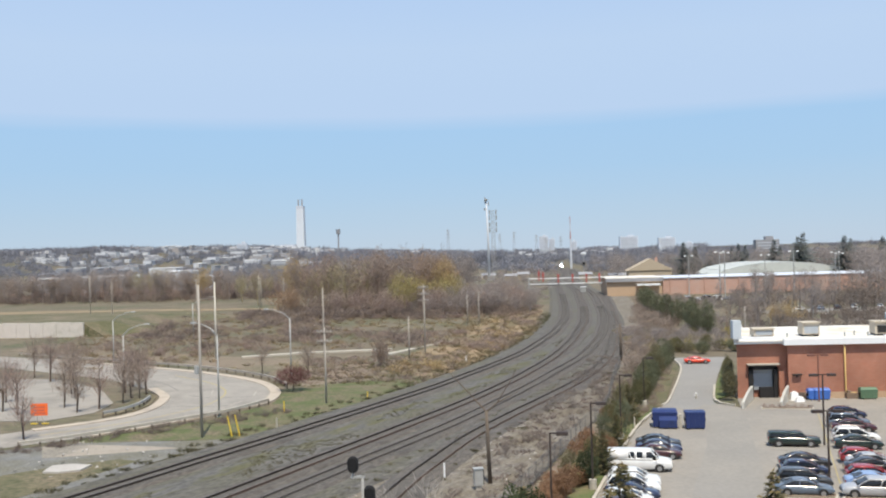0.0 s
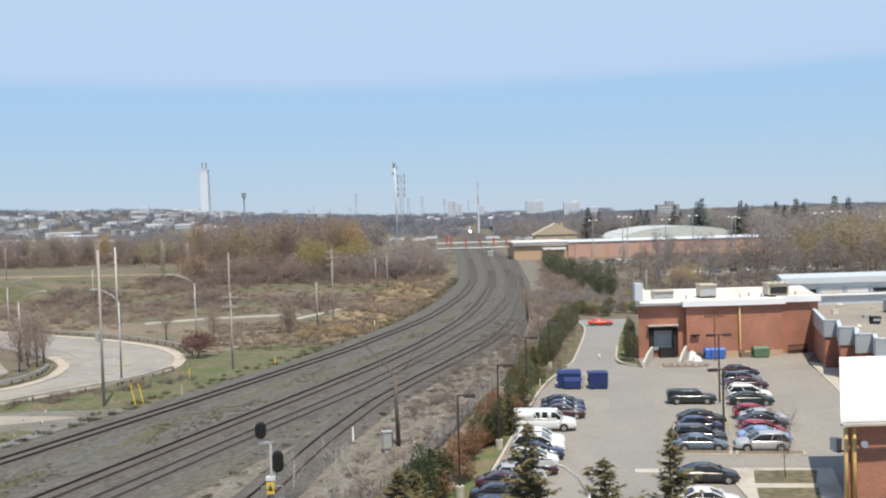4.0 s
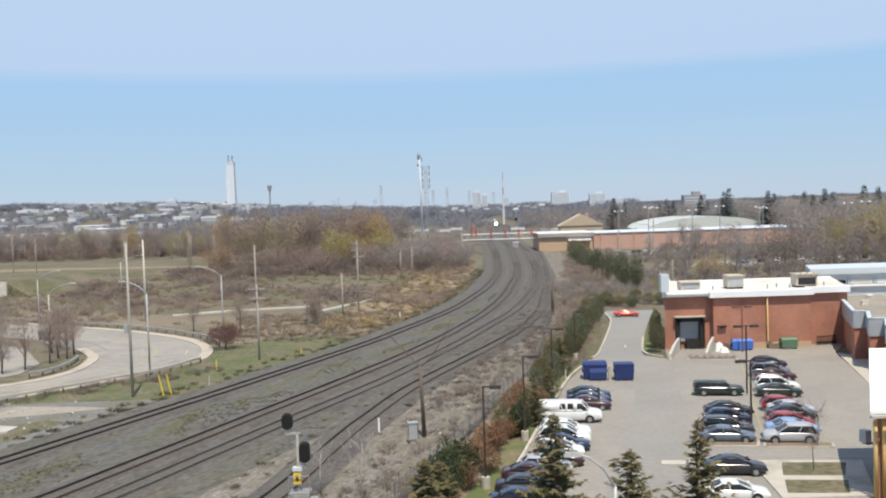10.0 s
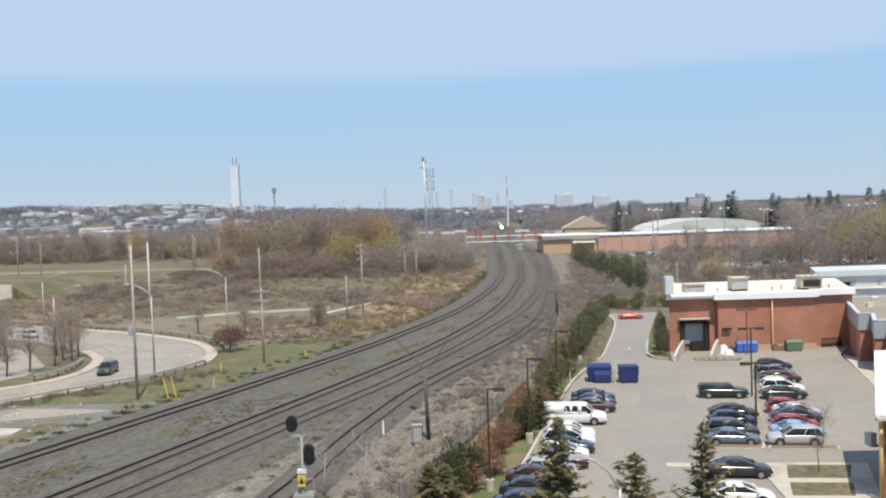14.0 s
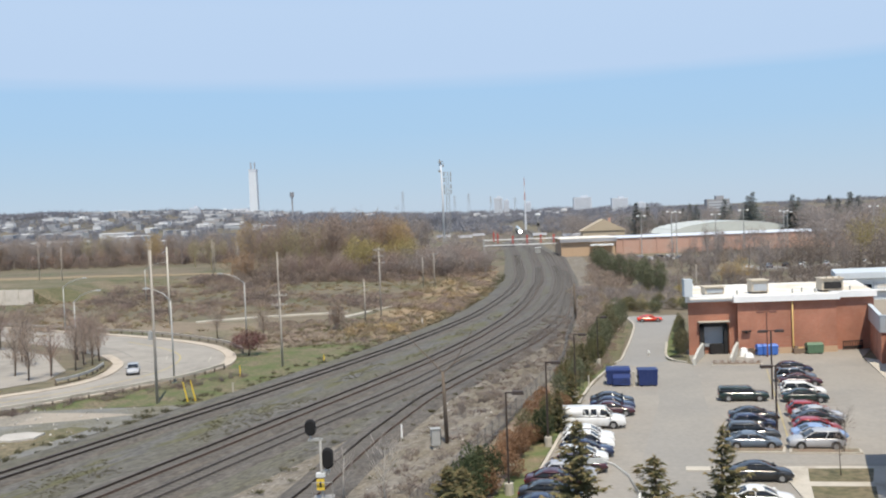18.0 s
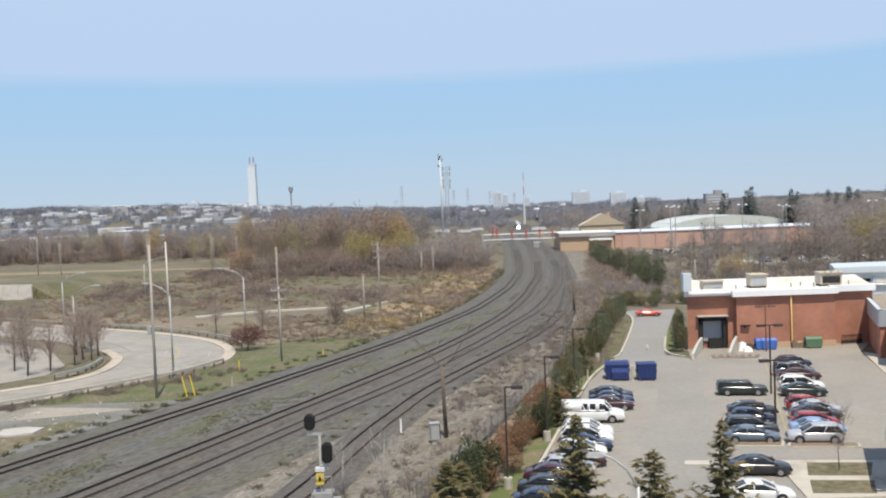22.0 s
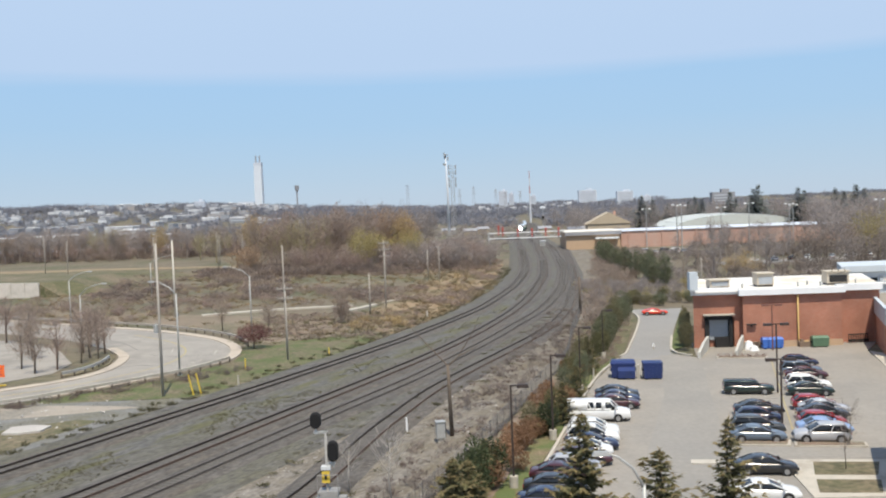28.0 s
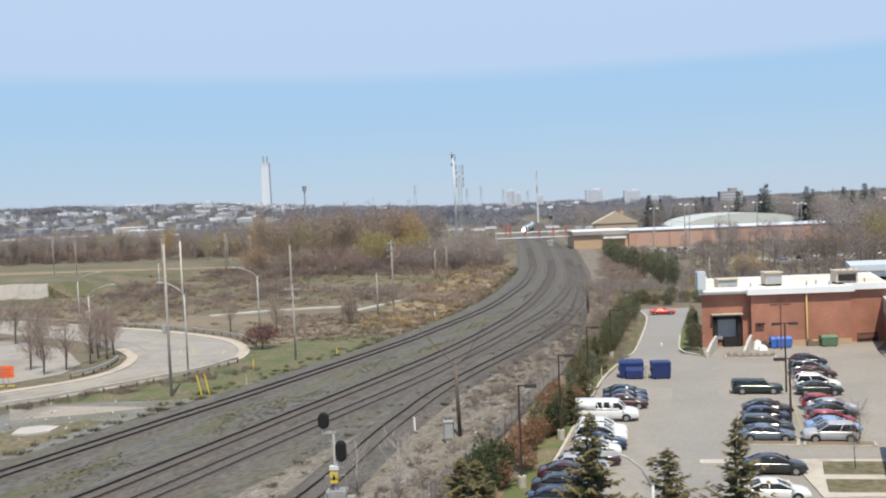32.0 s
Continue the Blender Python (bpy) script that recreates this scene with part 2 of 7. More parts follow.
M_BALLAST = mat("grey ballast", (0.045, 0.042, 0.037), (0.158, 0.149, 0.134), 0.9, 0.95, bump=1.0, fine=3.5, c3=(0.1, 0.093, 0.06), c3_at=0.55, c3_scale=0.16, stretch=(0.4, 1, 1), turn=66, soft=0.12, grain=0.3)
M_BALLAST_DARK = mat("brown grey ballast", (0.042, 0.038, 0.034), (0.142, 0.13, 0.118), 0.9, 0.95, bump=1.0, fine=4, c3=(0.105, 0.09, 0.074), c3_at=0.52, c3_scale=0.3, stretch=(0.35, 1, 1), turn=66, soft=0.12, grain=0.3)
M_DIRT = mat("tan dirt", (0.27, 0.235, 0.19), (0.35, 0.31, 0.255), 0.3, 0.95, bump=0.5, fine=3, c3=(0.22, 0.2, 0.165), c3_at=0.55, grain=0.2)
M_DIRTF = mat("dry tan turf", (0.165, 0.13, 0.09), (0.235, 0.186, 0.132), 0.12, 0.95, bump=0.6, fine=1.2, c3=(0.135, 0.12, 0.07), c3_at=0.57, c3_scale=0.08, soft=0.1, grain=0.35)
M_STRIP = mat("weedy grit", (0.07, 0.07, 0.032), (0.125, 0.115, 0.06), 0.4, 0.95, bump=0.8, fine=3, c3=(0.105, 0.101, 0.092), c3_at=0.5, c3_scale=0.35, stretch=(0.35, 1, 1), turn=66, soft=0.06, grain=0.35)
M_WEEDS = mat("stony waste ground", (0.095, 0.083, 0.068), (0.285, 0.258, 0.222), 0.8, 0.95, bump=1.0, fine=3, c3=(0.15, 0.125, 0.085), c3_at=0.5, c3_scale=0.25, stretch=(0.5, 1, 1), turn=66, soft=0.12, grain=0.3)
M_GRAVEL = mat("blue grey gravel", (0.13, 0.132, 0.126), (0.225, 0.222, 0.21), 0.4, 0.95, bump=0.8, fine=4, c3=(0.14, 0.13, 0.09), c3_at=0.52, c3_scale=0.12, soft=0.12, grain=0.3)
M_ROAD = mat("worn concrete road", (0.27, 0.248, 0.215), (0.335, 0.31, 0.272), 0.25, 0.9, bump=0.25, fine=4, c3=(0.225, 0.208, 0.182), c3_at=0.56, c3_scale=0.15, soft=0.09)
M_LOT = mat("sun-bleached asphalt", (0.252, 0.229, 0.197), (0.305, 0.279, 0.240), 0.09, 0.92, bump=0.2, fine=2.2, c3=(0.223, 0.210, 0.189), c3_at=0.58, c3_scale=0.11, soft=0.14)
M_LANE = mat("grey asphalt lane", (0.215, 0.208, 0.196), (0.258, 0.249, 0.233), 0.1, 0.92, bump=0.25, fine=2.5, c3=(0.28, 0.266, 0.243), c3_at=0.56, c3_scale=0.08, soft=0.2)
M_KERB = mat("tan stained concrete", (0.47, 0.405, 0.325), (0.40, 0.345, 0.28), 0.4, 0.9, bump=0.2, fine=3, c3=(0.33, 0.285, 0.235), c3_at=0.58)
M_CONC = mat("pale concrete", (0.40, 0.365, 0.305), (0.50, 0.46, 0.39), 0.6, 0.9, bump=0.2, c3=(0.33, 0.295, 0.24), c3_at=0.6)
M_RAMP = mat("pale ramp concrete", (0.52, 0.51, 0.46), (0.44, 0.43, 0.39), 0.5, 0.9, bump=0.2, c3=(0.40, 0.36, 0.29), c3_at=0.58)
M_SOIL = mat("bark mulch", (0.17, 0.122, 0.088), (0.225, 0.165, 0.12), 0.6, 0.95, bump=0.6, fine=4, c3=(0.2, 0.175, 0.12), c3_at=0.55, grain=0.3)
M_RAIL = mat("dark rail steel", (0.05, 0.04, 0.034), (0.085, 0.066, 0.054), 2.0, 0.55, 0.4)
M_TIE = mat("weathered sleeper", (0.09, 0.084, 0.075), (0.13, 0.121, 0.109), 3.0, 0.9, vary=0.25)
M_BRICK = mat_brick("red brick", (0.41, 0.175, 0.112), (0.36, 0.146, 0.095), (0.39, 0.255, 0.19))
# Orange brick paled in its colour for the haze over the warehouse.
M_BRICK_FAR = mat("orange brick", (0.52, 0.33, 0.262), (0.46, 0.288, 0.228), 0.3, 0.9, bump=0.1, c3=(0.48, 0.34, 0.28), c3_at=0.58)
M_TAN = mat("buff block", (0.50, 0.355, 0.235), (0.455, 0.32, 0.21), 0.4, 0.9)
M_WHITE = mat("white sheet metal", (0.84, 0.84, 0.83), (0.76, 0.765, 0.76), 0.5, 0.55)
M_ROOFW = mat("white roof membrane", (0.76, 0.745, 0.70), (0.69, 0.665, 0.61), 0.25, 0.8, c3=(0.60, 0.52, 0.41), c3_at=0.53, c3_scale=0.14, soft=0.08)
M_ROOFG = mat("gravelled roof", (0.34, 0.298, 0.238), (0.265, 0.232, 0.188), 0.3, 0.95, bump=0.4, c3=(0.23, 0.21, 0.18), c3_at=0.55, soft=0.1)
M_GREYM = mat("grey sheet metal", (0.40, 0.425, 0.45), (0.345, 0.37, 0.395), 0.5, 0.5, 0.1)
M_DARK = mat("dark metal", (0.012, 0.011, 0.011), (0.022, 0.02, 0.019), 2.0, 0.7)
M_STEEL = mat("galvanised steel", (0.46, 0.46, 0.44), (0.36, 0.36, 0.345), 1.5, 0.5, 0.3)
M_GALV = mat("dirty grey steel", (0.34, 0.335, 0.32), (0.235, 0.23, 0.22), 3.0, 0.7, 0.2)
M_LAMPB = mat("dark brown lamp paint", (0.03, 0.02, 0.017), (0.05, 0.034, 0.028), 2.0, 0.6)
# Red brown close to the brick, for the faint upright at the store wall.
M_BRICKTONE = mat("brick-toned red brown", (0.17, 0.07, 0.05), (0.13, 0.055, 0.04), 2.0, 0.7)
M_WOODP = mat("weathered pole wood", (0.44, 0.40, 0.35), (0.33, 0.30, 0.26), 1.0, 0.9, stretch=(6, 6, 0.6))
M_PALEPOLE = mat("pale cream pole", (0.62, 0.58, 0.50), (0.50, 0.465, 0.40), 1.0, 0.8, stretch=(6, 6, 0.6))
M_YELLOW = mat("yellow paint", (0.70, 0.50, 0.06), (0.6, 0.42, 0.05), 2.0, 0.6)
M_PIPE = mat("ochre pipe paint", (0.62, 0.42, 0.16), (0.5, 0.33, 0.12), 2.0, 0.6)
M_BLUE = mat("blue dumpster paint", (0.016, 0.03, 0.115), (0.022, 0.042, 0.15), 0.8, 0.45, c3=(0.015, 0.025, 0.08))
M_BLUE2 = mat("bright blue plastic", (0.06, 0.17, 0.55), (0.05, 0.14, 0.45), 0.8, 0.5)
M_GREEN = mat("green bin paint", (0.09, 0.17, 0.10), (0.12, 0.2, 0.13), 0.8, 0.6)
M_ORANGE = mat("orange sign sheet", (0.85, 0.16, 0.03), (0.78, 0.14, 0.03), 1.0, 0.6)
# The far gantry's pinkish haze is mixed into this red.
M_REDP = mat("red paint", (0.50, 0.12, 0.10), (0.40, 0.10, 0.085), 1.0, 0.6)
M_GLASS = mat("dark car glass", (0.012, 0.014, 0.016), (0.02, 0.022, 0.025), 1.0, 0.08)
M_TYRE = mat("tyre rubber", (0.02, 0.02, 0.02), (0.03, 0.03, 0.03), 4.0, 0.85)
M_RIM = mat("alloy rim", (0.5, 0.5, 0.5), (0.35, 0.35, 0.35), 4.0, 0.35, 0.7)
M_LAMPG = mat("lamp lens", (0.8, 0.8, 0.78), (0.7, 0.7, 0.68), 4.0, 0.12, coat=0.5)
M_TAIL = mat("red tail lens", (0.35, 0.015, 0.012), (0.28, 0.012, 0.01), 4.0, 0.15, coat=0.5)
M_BARK = mat("grey brown bark", (0.165, 0.13, 0.10), (0.105, 0.083, 0.064), 2.0, 0.95, vary=0.2)
M_TWIG = mat("bare twigs", (0.362, 0.287, 0.232), (0.306, 0.241, 0.196), 0.06, 0.95, vary=0.14, fine=0.4, leaf=0.45)
M_TWIG_RED = mat("reddish bare twigs", (0.380, 0.283, 0.237), (0.324, 0.243, 0.207), 0.06, 0.95, vary=0.14, fine=0.4, leaf=0.45)
M_TWIG_GREY = mat("grey bare twigs", (0.365, 0.315, 0.283), (0.305, 0.264, 0.24), 0.06, 0.95, vary=0.14, fine=0.4, leaf=0.45)
M_BUD = mat("yellow green buds", (0.42, 0.345, 0.15), (0.34, 0.285, 0.128), 0.1, 0.95, vary=0.15, leaf=0.45)
# Next two: air haze over distant trees is mixed into the twig colours.
M_TWIG_FAR = mat("blue-hazed bare twigs", (0.275, 0.275, 0.302), (0.222, 0.225, 0.252), 0.02, 0.95, vary=0.15, leaf=0.45)
M_TWIG_MID = mat("haze-tinted bare twigs", (0.370, 0.324, 0.297), (0.310, 0.271, 0.253), 0.04, 0.95, vary=0.16, fine=0.3, leaf=0.45)
M_TWIG_MOSS = mat("olive brown budding twigs", (0.40, 0.345, 0.205), (0.33, 0.285, 0.175), 0.08, 0.95, vary=0.16, leaf=0.45)
M_ORANGE_TWIG = mat("orange brown bare twigs", (0.46, 0.315, 0.20), (0.38, 0.26, 0.17), 0.08, 0.95, vary=0.16, leaf=0.45)
M_FADED = mat("faded yellow paint", (0.40, 0.33, 0.16), (0.33, 0.28, 0.16), 1.0, 0.8)
M_VERGE = mat("fresh verge grass", (0.06, 0.085, 0.022), (0.112, 0.128, 0.045), 0.5, 0.95, bump=0.8, fine=2.2, c3=(0.15, 0.122, 0.075), c3_at=0.505, c3_scale=0.2, soft=0.09, grain=0.4)
M_PALEROOF = mat("pale green metal roof", (0.50, 0.53, 0.49), (0.56, 0.58, 0.55), 0.1, 0.6)
M_STONE = mat("pale rubble", (0.42, 0.39, 0.35), (0.55, 0.52, 0.48), 0.5, 0.95, vary=0.4)
M_BUFF = mat("pale buff wall", (0.46, 0.38, 0.28), (0.42, 0.345, 0.25), 0.3, 0.9)
# Window bands kept pale and bluish: distance haze painted in.
M_FARWIN = mat("hazy far window band", (0.468, 0.494, 0.533), (0.403, 0.429, 0.468), 0.05, 0.6)
M_PALEBLUE = mat("pale blue grey cladding", (0.50, 0.55, 0.58), (0.56, 0.605, 0.635), 0.3, 0.5)
M_TWIG_DARK = mat("dark undergrowth", (0.236, 0.186, 0.159), (0.182, 0.146, 0.127), 0.1, 0.95, vary=0.2, fine=0.5, leaf=0.45)
M_BRUSH = mat("grey brown brush", (0.285, 0.236, 0.202), (0.228, 0.19, 0.163), 0.08, 0.95, vary=0.2, fine=0.5, leaf=0.45)
M_DRIVE = mat("worn grey driving lane", (0.215, 0.205, 0.186), (0.260, 0.245, 0.221), 0.07, 0.92, bump=0.2, fine=2.5, c3=(0.283, 0.260, 0.224), c3_at=0.52, c3_scale=0.1, soft=0.2)
M_TARR = mat("tar seam", (0.12, 0.115, 0.11), (0.17, 0.165, 0.155), 1.0, 0.9)
M_OLIVE = mat("olive weeds", (0.149, 0.138, 0.071), (0.196, 0.172, 0.098), 0.4, 0.95, vary=0.2, leaf=0.25)
M_WEED = mat("dull dry weeds", (0.10, 0.094, 0.05), (0.15, 0.132, 0.08), 0.4, 0.95, vary=0.3, leaf=0.2)
# Needle green lightened and greyed to paint in the haze over far firs.
M_NEEDLE_FAR = mat("haze-tinted fir needles", (0.15, 0.168, 0.158), (0.205, 0.222, 0.205), 0.3, 0.9, vary=0.2, leaf=0.45)
M_OCHRE = mat("ochre willow twigs", (0.486, 0.358, 0.182), (0.405, 0.300, 0.159), 0.1, 0.95, vary=0.2, leaf=0.45)
M_NEEDLE = mat("conifer needles", (0.042, 0.06, 0.026), (0.078, 0.092, 0.04), 0.8, 0.9, vary=0.4, leaf=0.25)
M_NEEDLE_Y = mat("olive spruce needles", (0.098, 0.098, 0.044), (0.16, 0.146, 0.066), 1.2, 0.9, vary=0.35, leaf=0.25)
M_PURPLE = mat("dark purple leaves", (0.132, 0.060, 0.055), (0.180, 0.088, 0.079), 1.5, 0.9, vary=0.3, leaf=0.25)
M_PLATE = mat("off-white enamel", (0.62, 0.63, 0.62), (0.52, 0.53, 0.53), 0.4, 0.5)
# Town walls and roofs: the bluish, low-contrast haze is part of these colours.
M_HAZE = mat("hazy far building wall", (0.593, 0.632, 0.696), (0.519, 0.556, 0.618), 0.02, 0.9)
M_FARB = mat("hazy far buff wall", (0.40, 0.375, 0.36), (0.33, 0.31, 0.30), 0.05, 0.9)
M_FARG = mat("hazy far grey wall", (0.36, 0.375, 0.40), (0.29, 0.305, 0.33), 0.03, 0.9)
M_FARW = mat("hazy far white wall", (0.70, 0.705, 0.715), (0.50, 0.51, 0.525), 0.05, 0.8)
M_FARR = mat("hazy far grey roof", (0.27, 0.27, 0.285), (0.34, 0.34, 0.35), 0.05, 0.9)
M_FIELD_HEAD = glow("train headlamp", (1.0, 0.97, 0.9), 60.0)

# Orange brown spruce tips, lightened so the colour itself carries sunlight.
M_TIPS = mat("sunlit-tone spruce tips", (0.185, 0.15, 0.065), (0.245, 0.185, 0.085), 1.2, 0.9, vary=0.35, leaf=0.25)
M_BANK = mat("dry bank grass", (0.25, 0.185, 0.11), (0.31, 0.222, 0.135), 0.08, 0.95, bump=0.5, fine=1.2, c3=(0.16, 0.138, 0.078), c3_at=0.54, c3_scale=0.06, soft=0.1, grain=0.3)
M_EVERG = mat("dusty evergreen leaves", (0.125, 0.138, 0.08), (0.178, 0.182, 0.108), 0.5, 0.9, vary=0.3, leaf=0.25)
M_UNIT = mat("weathered cream casing", (0.55, 0.48, 0.38), (0.48, 0.42, 0.33), 0.8, 0.7, c3=(0.40, 0.33, 0.25), c3_at=0.6)
M_RUST = mat("rusty leaves", (0.22, 0.125, 0.07), (0.29, 0.165, 0.09), 1.0, 0.95, vary=0.3, leaf=0.25)
M_RAILR = mat("rust brown rail steel", (0.085, 0.058, 0.045), (0.135, 0.088, 0.066), 2.0, 0.75)
M_RAILT = mat("dull worn rail steel", (0.095, 0.082, 0.072), (0.135, 0.115, 0.10), 2.0, 0.7)
M_BLACK = mat("matt black board", (0.004, 0.004, 0.005), (0.007, 0.007, 0.008), 2.0, 0.9)
M_BIRCH = mat("pale birch bark", (0.40, 0.37, 0.33), (0.31, 0.285, 0.255), 2.0, 0.9, vary=0.2)
M_FENCE = mat("grey fence wire", (0.13, 0.125, 0.12), (0.17, 0.165, 0.158), 2.0, 0.8)
# White tower cladding with the skyline's blue haze put into the colour.
M_TOWER = mat("haze-blue white cladding", (0.655, 0.695, 0.735), (0.60, 0.64, 0.69), 0.02, 0.7)
M_MASTW = mat("weathered white mast paint", (0.62, 0.64, 0.66), (0.54, 0.56, 0.60), 0.1, 0.8)
M_MASTR = mat("faded red mast paint", (0.50, 0.27, 0.25), (0.44, 0.25, 0.24), 0.1, 0.8)


# ---- ground, tracks, roads ----
def land_height(x, y):
    """Flat round the railway; low hills far off, higher to the left."""
    def step(a, b, v):
        k = min(1.0, max(0.0, (v - a) / (b - a)))
        return k * k * (3 - 2 * k)
    if y < 700:
        return 0.0
    side = step(0.02, 0.36, -x / y)
    lift = step(900, 2300, y) * (9 + 36 * side) + step(2300, 4200, y) * (8 + 16 * side)
    lift += step(0.30, 0.58, x / y) * step(700, 1250, y) * 6
    return lift + step(900, 1500, y) * 5.0 * noise.noise(Vector((x * 0.0016, y * 0.0012, 3.1)))


ground = MB()
ys = [-160, -60, 0, 60, 120, 180, 260, 360, 480, 620, 780, 950, 1120, 1300, 1500, 1720, 1960, 2220, 2500, 2850, 3300, 3900, 4700]
NX = 48
for y in ys:
    half = max(420, y * 1.15)
    for i in range(NX + 1):
        x = -half + 2 * half * i / NX
        ground.v.append((x, y, land_height(x, y) - 0.02))
for j in range(len(ys) - 1):
    for i in range(NX):
        a = j * (NX + 1) + i
        ground.f.append((a, a + 1, a + NX + 2, a + NX + 1))
solo("ground", ground, M_FIELD, "dry brown and olive spring fields with low far hills", "ground", "structure", smooth=True)


def patch(name, pts, z, material, label, category, thick=0.04):
    return solo(name, MB().prism(pts, z - thick, z), material, label, category, "structure")


TRACK_A = [(-58.1, 21.3), (-48.3, 49.4), (-38.4, 73.6), (-34.9, 82.1), (-30.8, 92.2), (-27.3, 100.6), (-23.2, 111.1), (-18.2, 124), (-12.3, 140.1), (-8.5, 152.5), (-4.2, 166.7), (0.3, 184), (5.4, 212), (8.9, 236), (13.4, 284.9), (16.7, 365), (19.4, 455.4), (21.0, 542.6), (23.6, 610), (30.2, 678), (37.6, 775), (44, 979), (57, 1260)]
TRACK_B = [(-45.5, 24.2), (-36.3, 48.5), (-29.5, 64.6), (-26.4, 72.8), (-22.5, 83.1), (-19.2, 92), (-15.4, 102), (-10.6, 115.2), (-7.4, 124.3), (-3.6, 136.5), (0.3, 150.8), (5.9, 175.2), (11.0, 206), (14.5, 236), (17.4, 262), (21.8, 329.5), (24.2, 387.6), (27.1, 455.4), (27.6, 542.6), (30.2, 610), (36.4, 678), (43, 775), (49, 979), (63, 1260)]
TRACK_C = [(-40.7, 24.2), (-32, 48.5), (-25, 64.5), (-20.6, 75.9), (-17.4, 84.4), (-13.9, 93.3), (-9.3, 105.1), (-6.3, 113.8), (0.6, 136.2), (5.3, 153.5), (11.4, 177), (17.1, 210), (20.8, 240), (24.8, 284), (29, 358.5), (32, 428.3), (33.2, 542.6), (35.2, 610), (41.6, 678), (47.8, 775), (54, 979)]
TRACK_D = [(-23.3, 21.3), (-18.4, 43.6), (-12.9, 64.7), (-11.1, 75), (-9.6, 83.8), (-8.2, 90.2), (-5.7, 100.9), (-1.6, 113.6), (2.9, 126.3), (9.1, 145), (14.3, 167), (18.6, 196), (24.9, 257.8), (30.5, 329.5), (34.5, 387.6), (37.3, 436)]
lines = [smooth_line(t, 3.0) for t in (TRACK_A, TRACK_B, TRACK_C, TRACK_D)]
RAIL_TOP = 0.62

bed = MB()
left, right = offset_line(lines[0], -4.2), offset_line(lines[2], 4.2)
n = min(len(left), len(right))
bed.loft([[(left[i].x - 1.5, left[i].y, -0.1), (left[i].x, left[i].y, 0.26), (right[i].x, right[i].y, 0.26), (right[i].x + 1.5, right[i].y, -0.1)] for i in range(n)])
solo("ballast_bed", bed, M_BALLAST, "wide grey stone railway bed with weedy streaks", "railway bed", "structure")
waste = patch("waste_ground", [(-33, 20), (-25, 50), (-18.5, 68), (-14, 87), (-9, 106), (-1, 131), (8, 155), (16, 200), (24, 268), (30, 345), (36, 430), (46, 430), (40, 330), (30, 240), (22, 180), (13.2, 141), (10, 119), (5.3, 100), (-2, 71), (-8, 50), (-14, 20)], 0.05, M_WEEDS, "pale stony waste ground with dead weeds", "ground")

weed_line = [q for q in lines[0] if 38 < q.y < 205]
solo("weed_strip", ribbon(MB(), weed_line, 3.2, 5.9, 0.2, 0.275), M_STRIP, "strip of olive weeds and grit between the tracks", "weeds", "structure")


def track(line, label, sleepers_to, steel=None):
    """One railway track: shoulder of dark ballast, sleepers, two rails."""
    t = thing("railway_track", label, "railway track", kind="structure", group="railway tracks")
    t.location.z = -0.07 if line is lines[3] else 0.0
    base = MB()
    a, b = offset_line(line, -1.75), offset_line(line, 1.75)
    a2, b2 = offset_line(line, -2.7), offset_line(line, 2.7)
    base.loft([[(a2[i].x, a2[i].y, 0.02), (a[i].x, a[i].y, 0.42), (b[i].x, b[i].y, 0.42), (b2[i].x, b2[i].y, 0.02)] for i in range(len(line))])
    part("ballast_shoulder", base, M_BALLAST_DARK, t)
    ties = MB()
    fine = smooth_line([(p.x, p.y) for p in line], 0.62)
    for i in range(1, len(fine) - 1):
        p = fine[i]
        if p.y > sleepers_to:
            break
        d = fine[i + 1] - fine[i - 1]
        ties.box(p.x + RNG.uniform(-0.04, 0.04), p.y, 0.34, 2.6, 0.24, 0.1, math.degrees(math.atan2(d.y, d.x)) - 90 + RNG.uniform(-1, 1))
    tagged(part("sleepers", ties, M_TIE, t), kind="stuff")
    for side in (-1, 1):
        r = MB()
        ribbon(r, line, side * 0.7525 - 0.06, side * 0.7525 + 0.06, 0.44, 0.46)
        ribbon(r, line, side * 0.7525 - 0.012, side * 0.7525 + 0.012, 0.46, 0.585)
        ribbon(r, line, side * 0.7525 - 0.034, side * 0.7525 + 0.034, 0.585, RAIL_TOP)
        part("rail", r, steel[side > 0], t)
    return t


for line, label, far in zip(lines, ("main line track on dark ballast beside the field", "middle line track on grey ballast", "inner line track close beside another", "old siding track in stony weeds"), (420, 330, 330, 300)):
    track(line, label, far, {0: (M_RAIL, M_RAIL), 1: (M_RAIL, M_RAILR), 2: (M_RAILT, M_RAILT), 3: (M_RAIL, M_RAILR)}[lines.index(line)])

patch("far_car_park", [(70, 280), (160, 288), (160, 300), (70, 293)], 0.05, M_LANE, "pale far car park behind the trees", "car park")

patch("green_verge", [(-33.8, 124), (-30, 112), (-25, 116), (-20, 129), (-16, 139), (-25, 142), (-33, 136)], 0.05, M_VERGE, "fresh green grass beside the bend", "grass verge")
patch("straw_meadow", [(-270, 374), (-150, 372), (-60, 350), (-60, 362), (-150, 386), (-270, 398)], 0.09, M_STRAW, "strip of pale dead grass at the wood's edge", "meadow")
# grass between road and line, gravel yard, straw bank
patch("grass_verge", [(-57, 99), (-49, 104.5), (-40, 115), (-34.3, 127), (-34.5, 133), (-37, 141), (-28, 150), (-12, 152), (-15, 139), (-22, 120), (-31, 103.5), (-40, 103), (-50, 98)], 0.03, M_VERGE, "patchy green verge between road and railway", "grass verge")
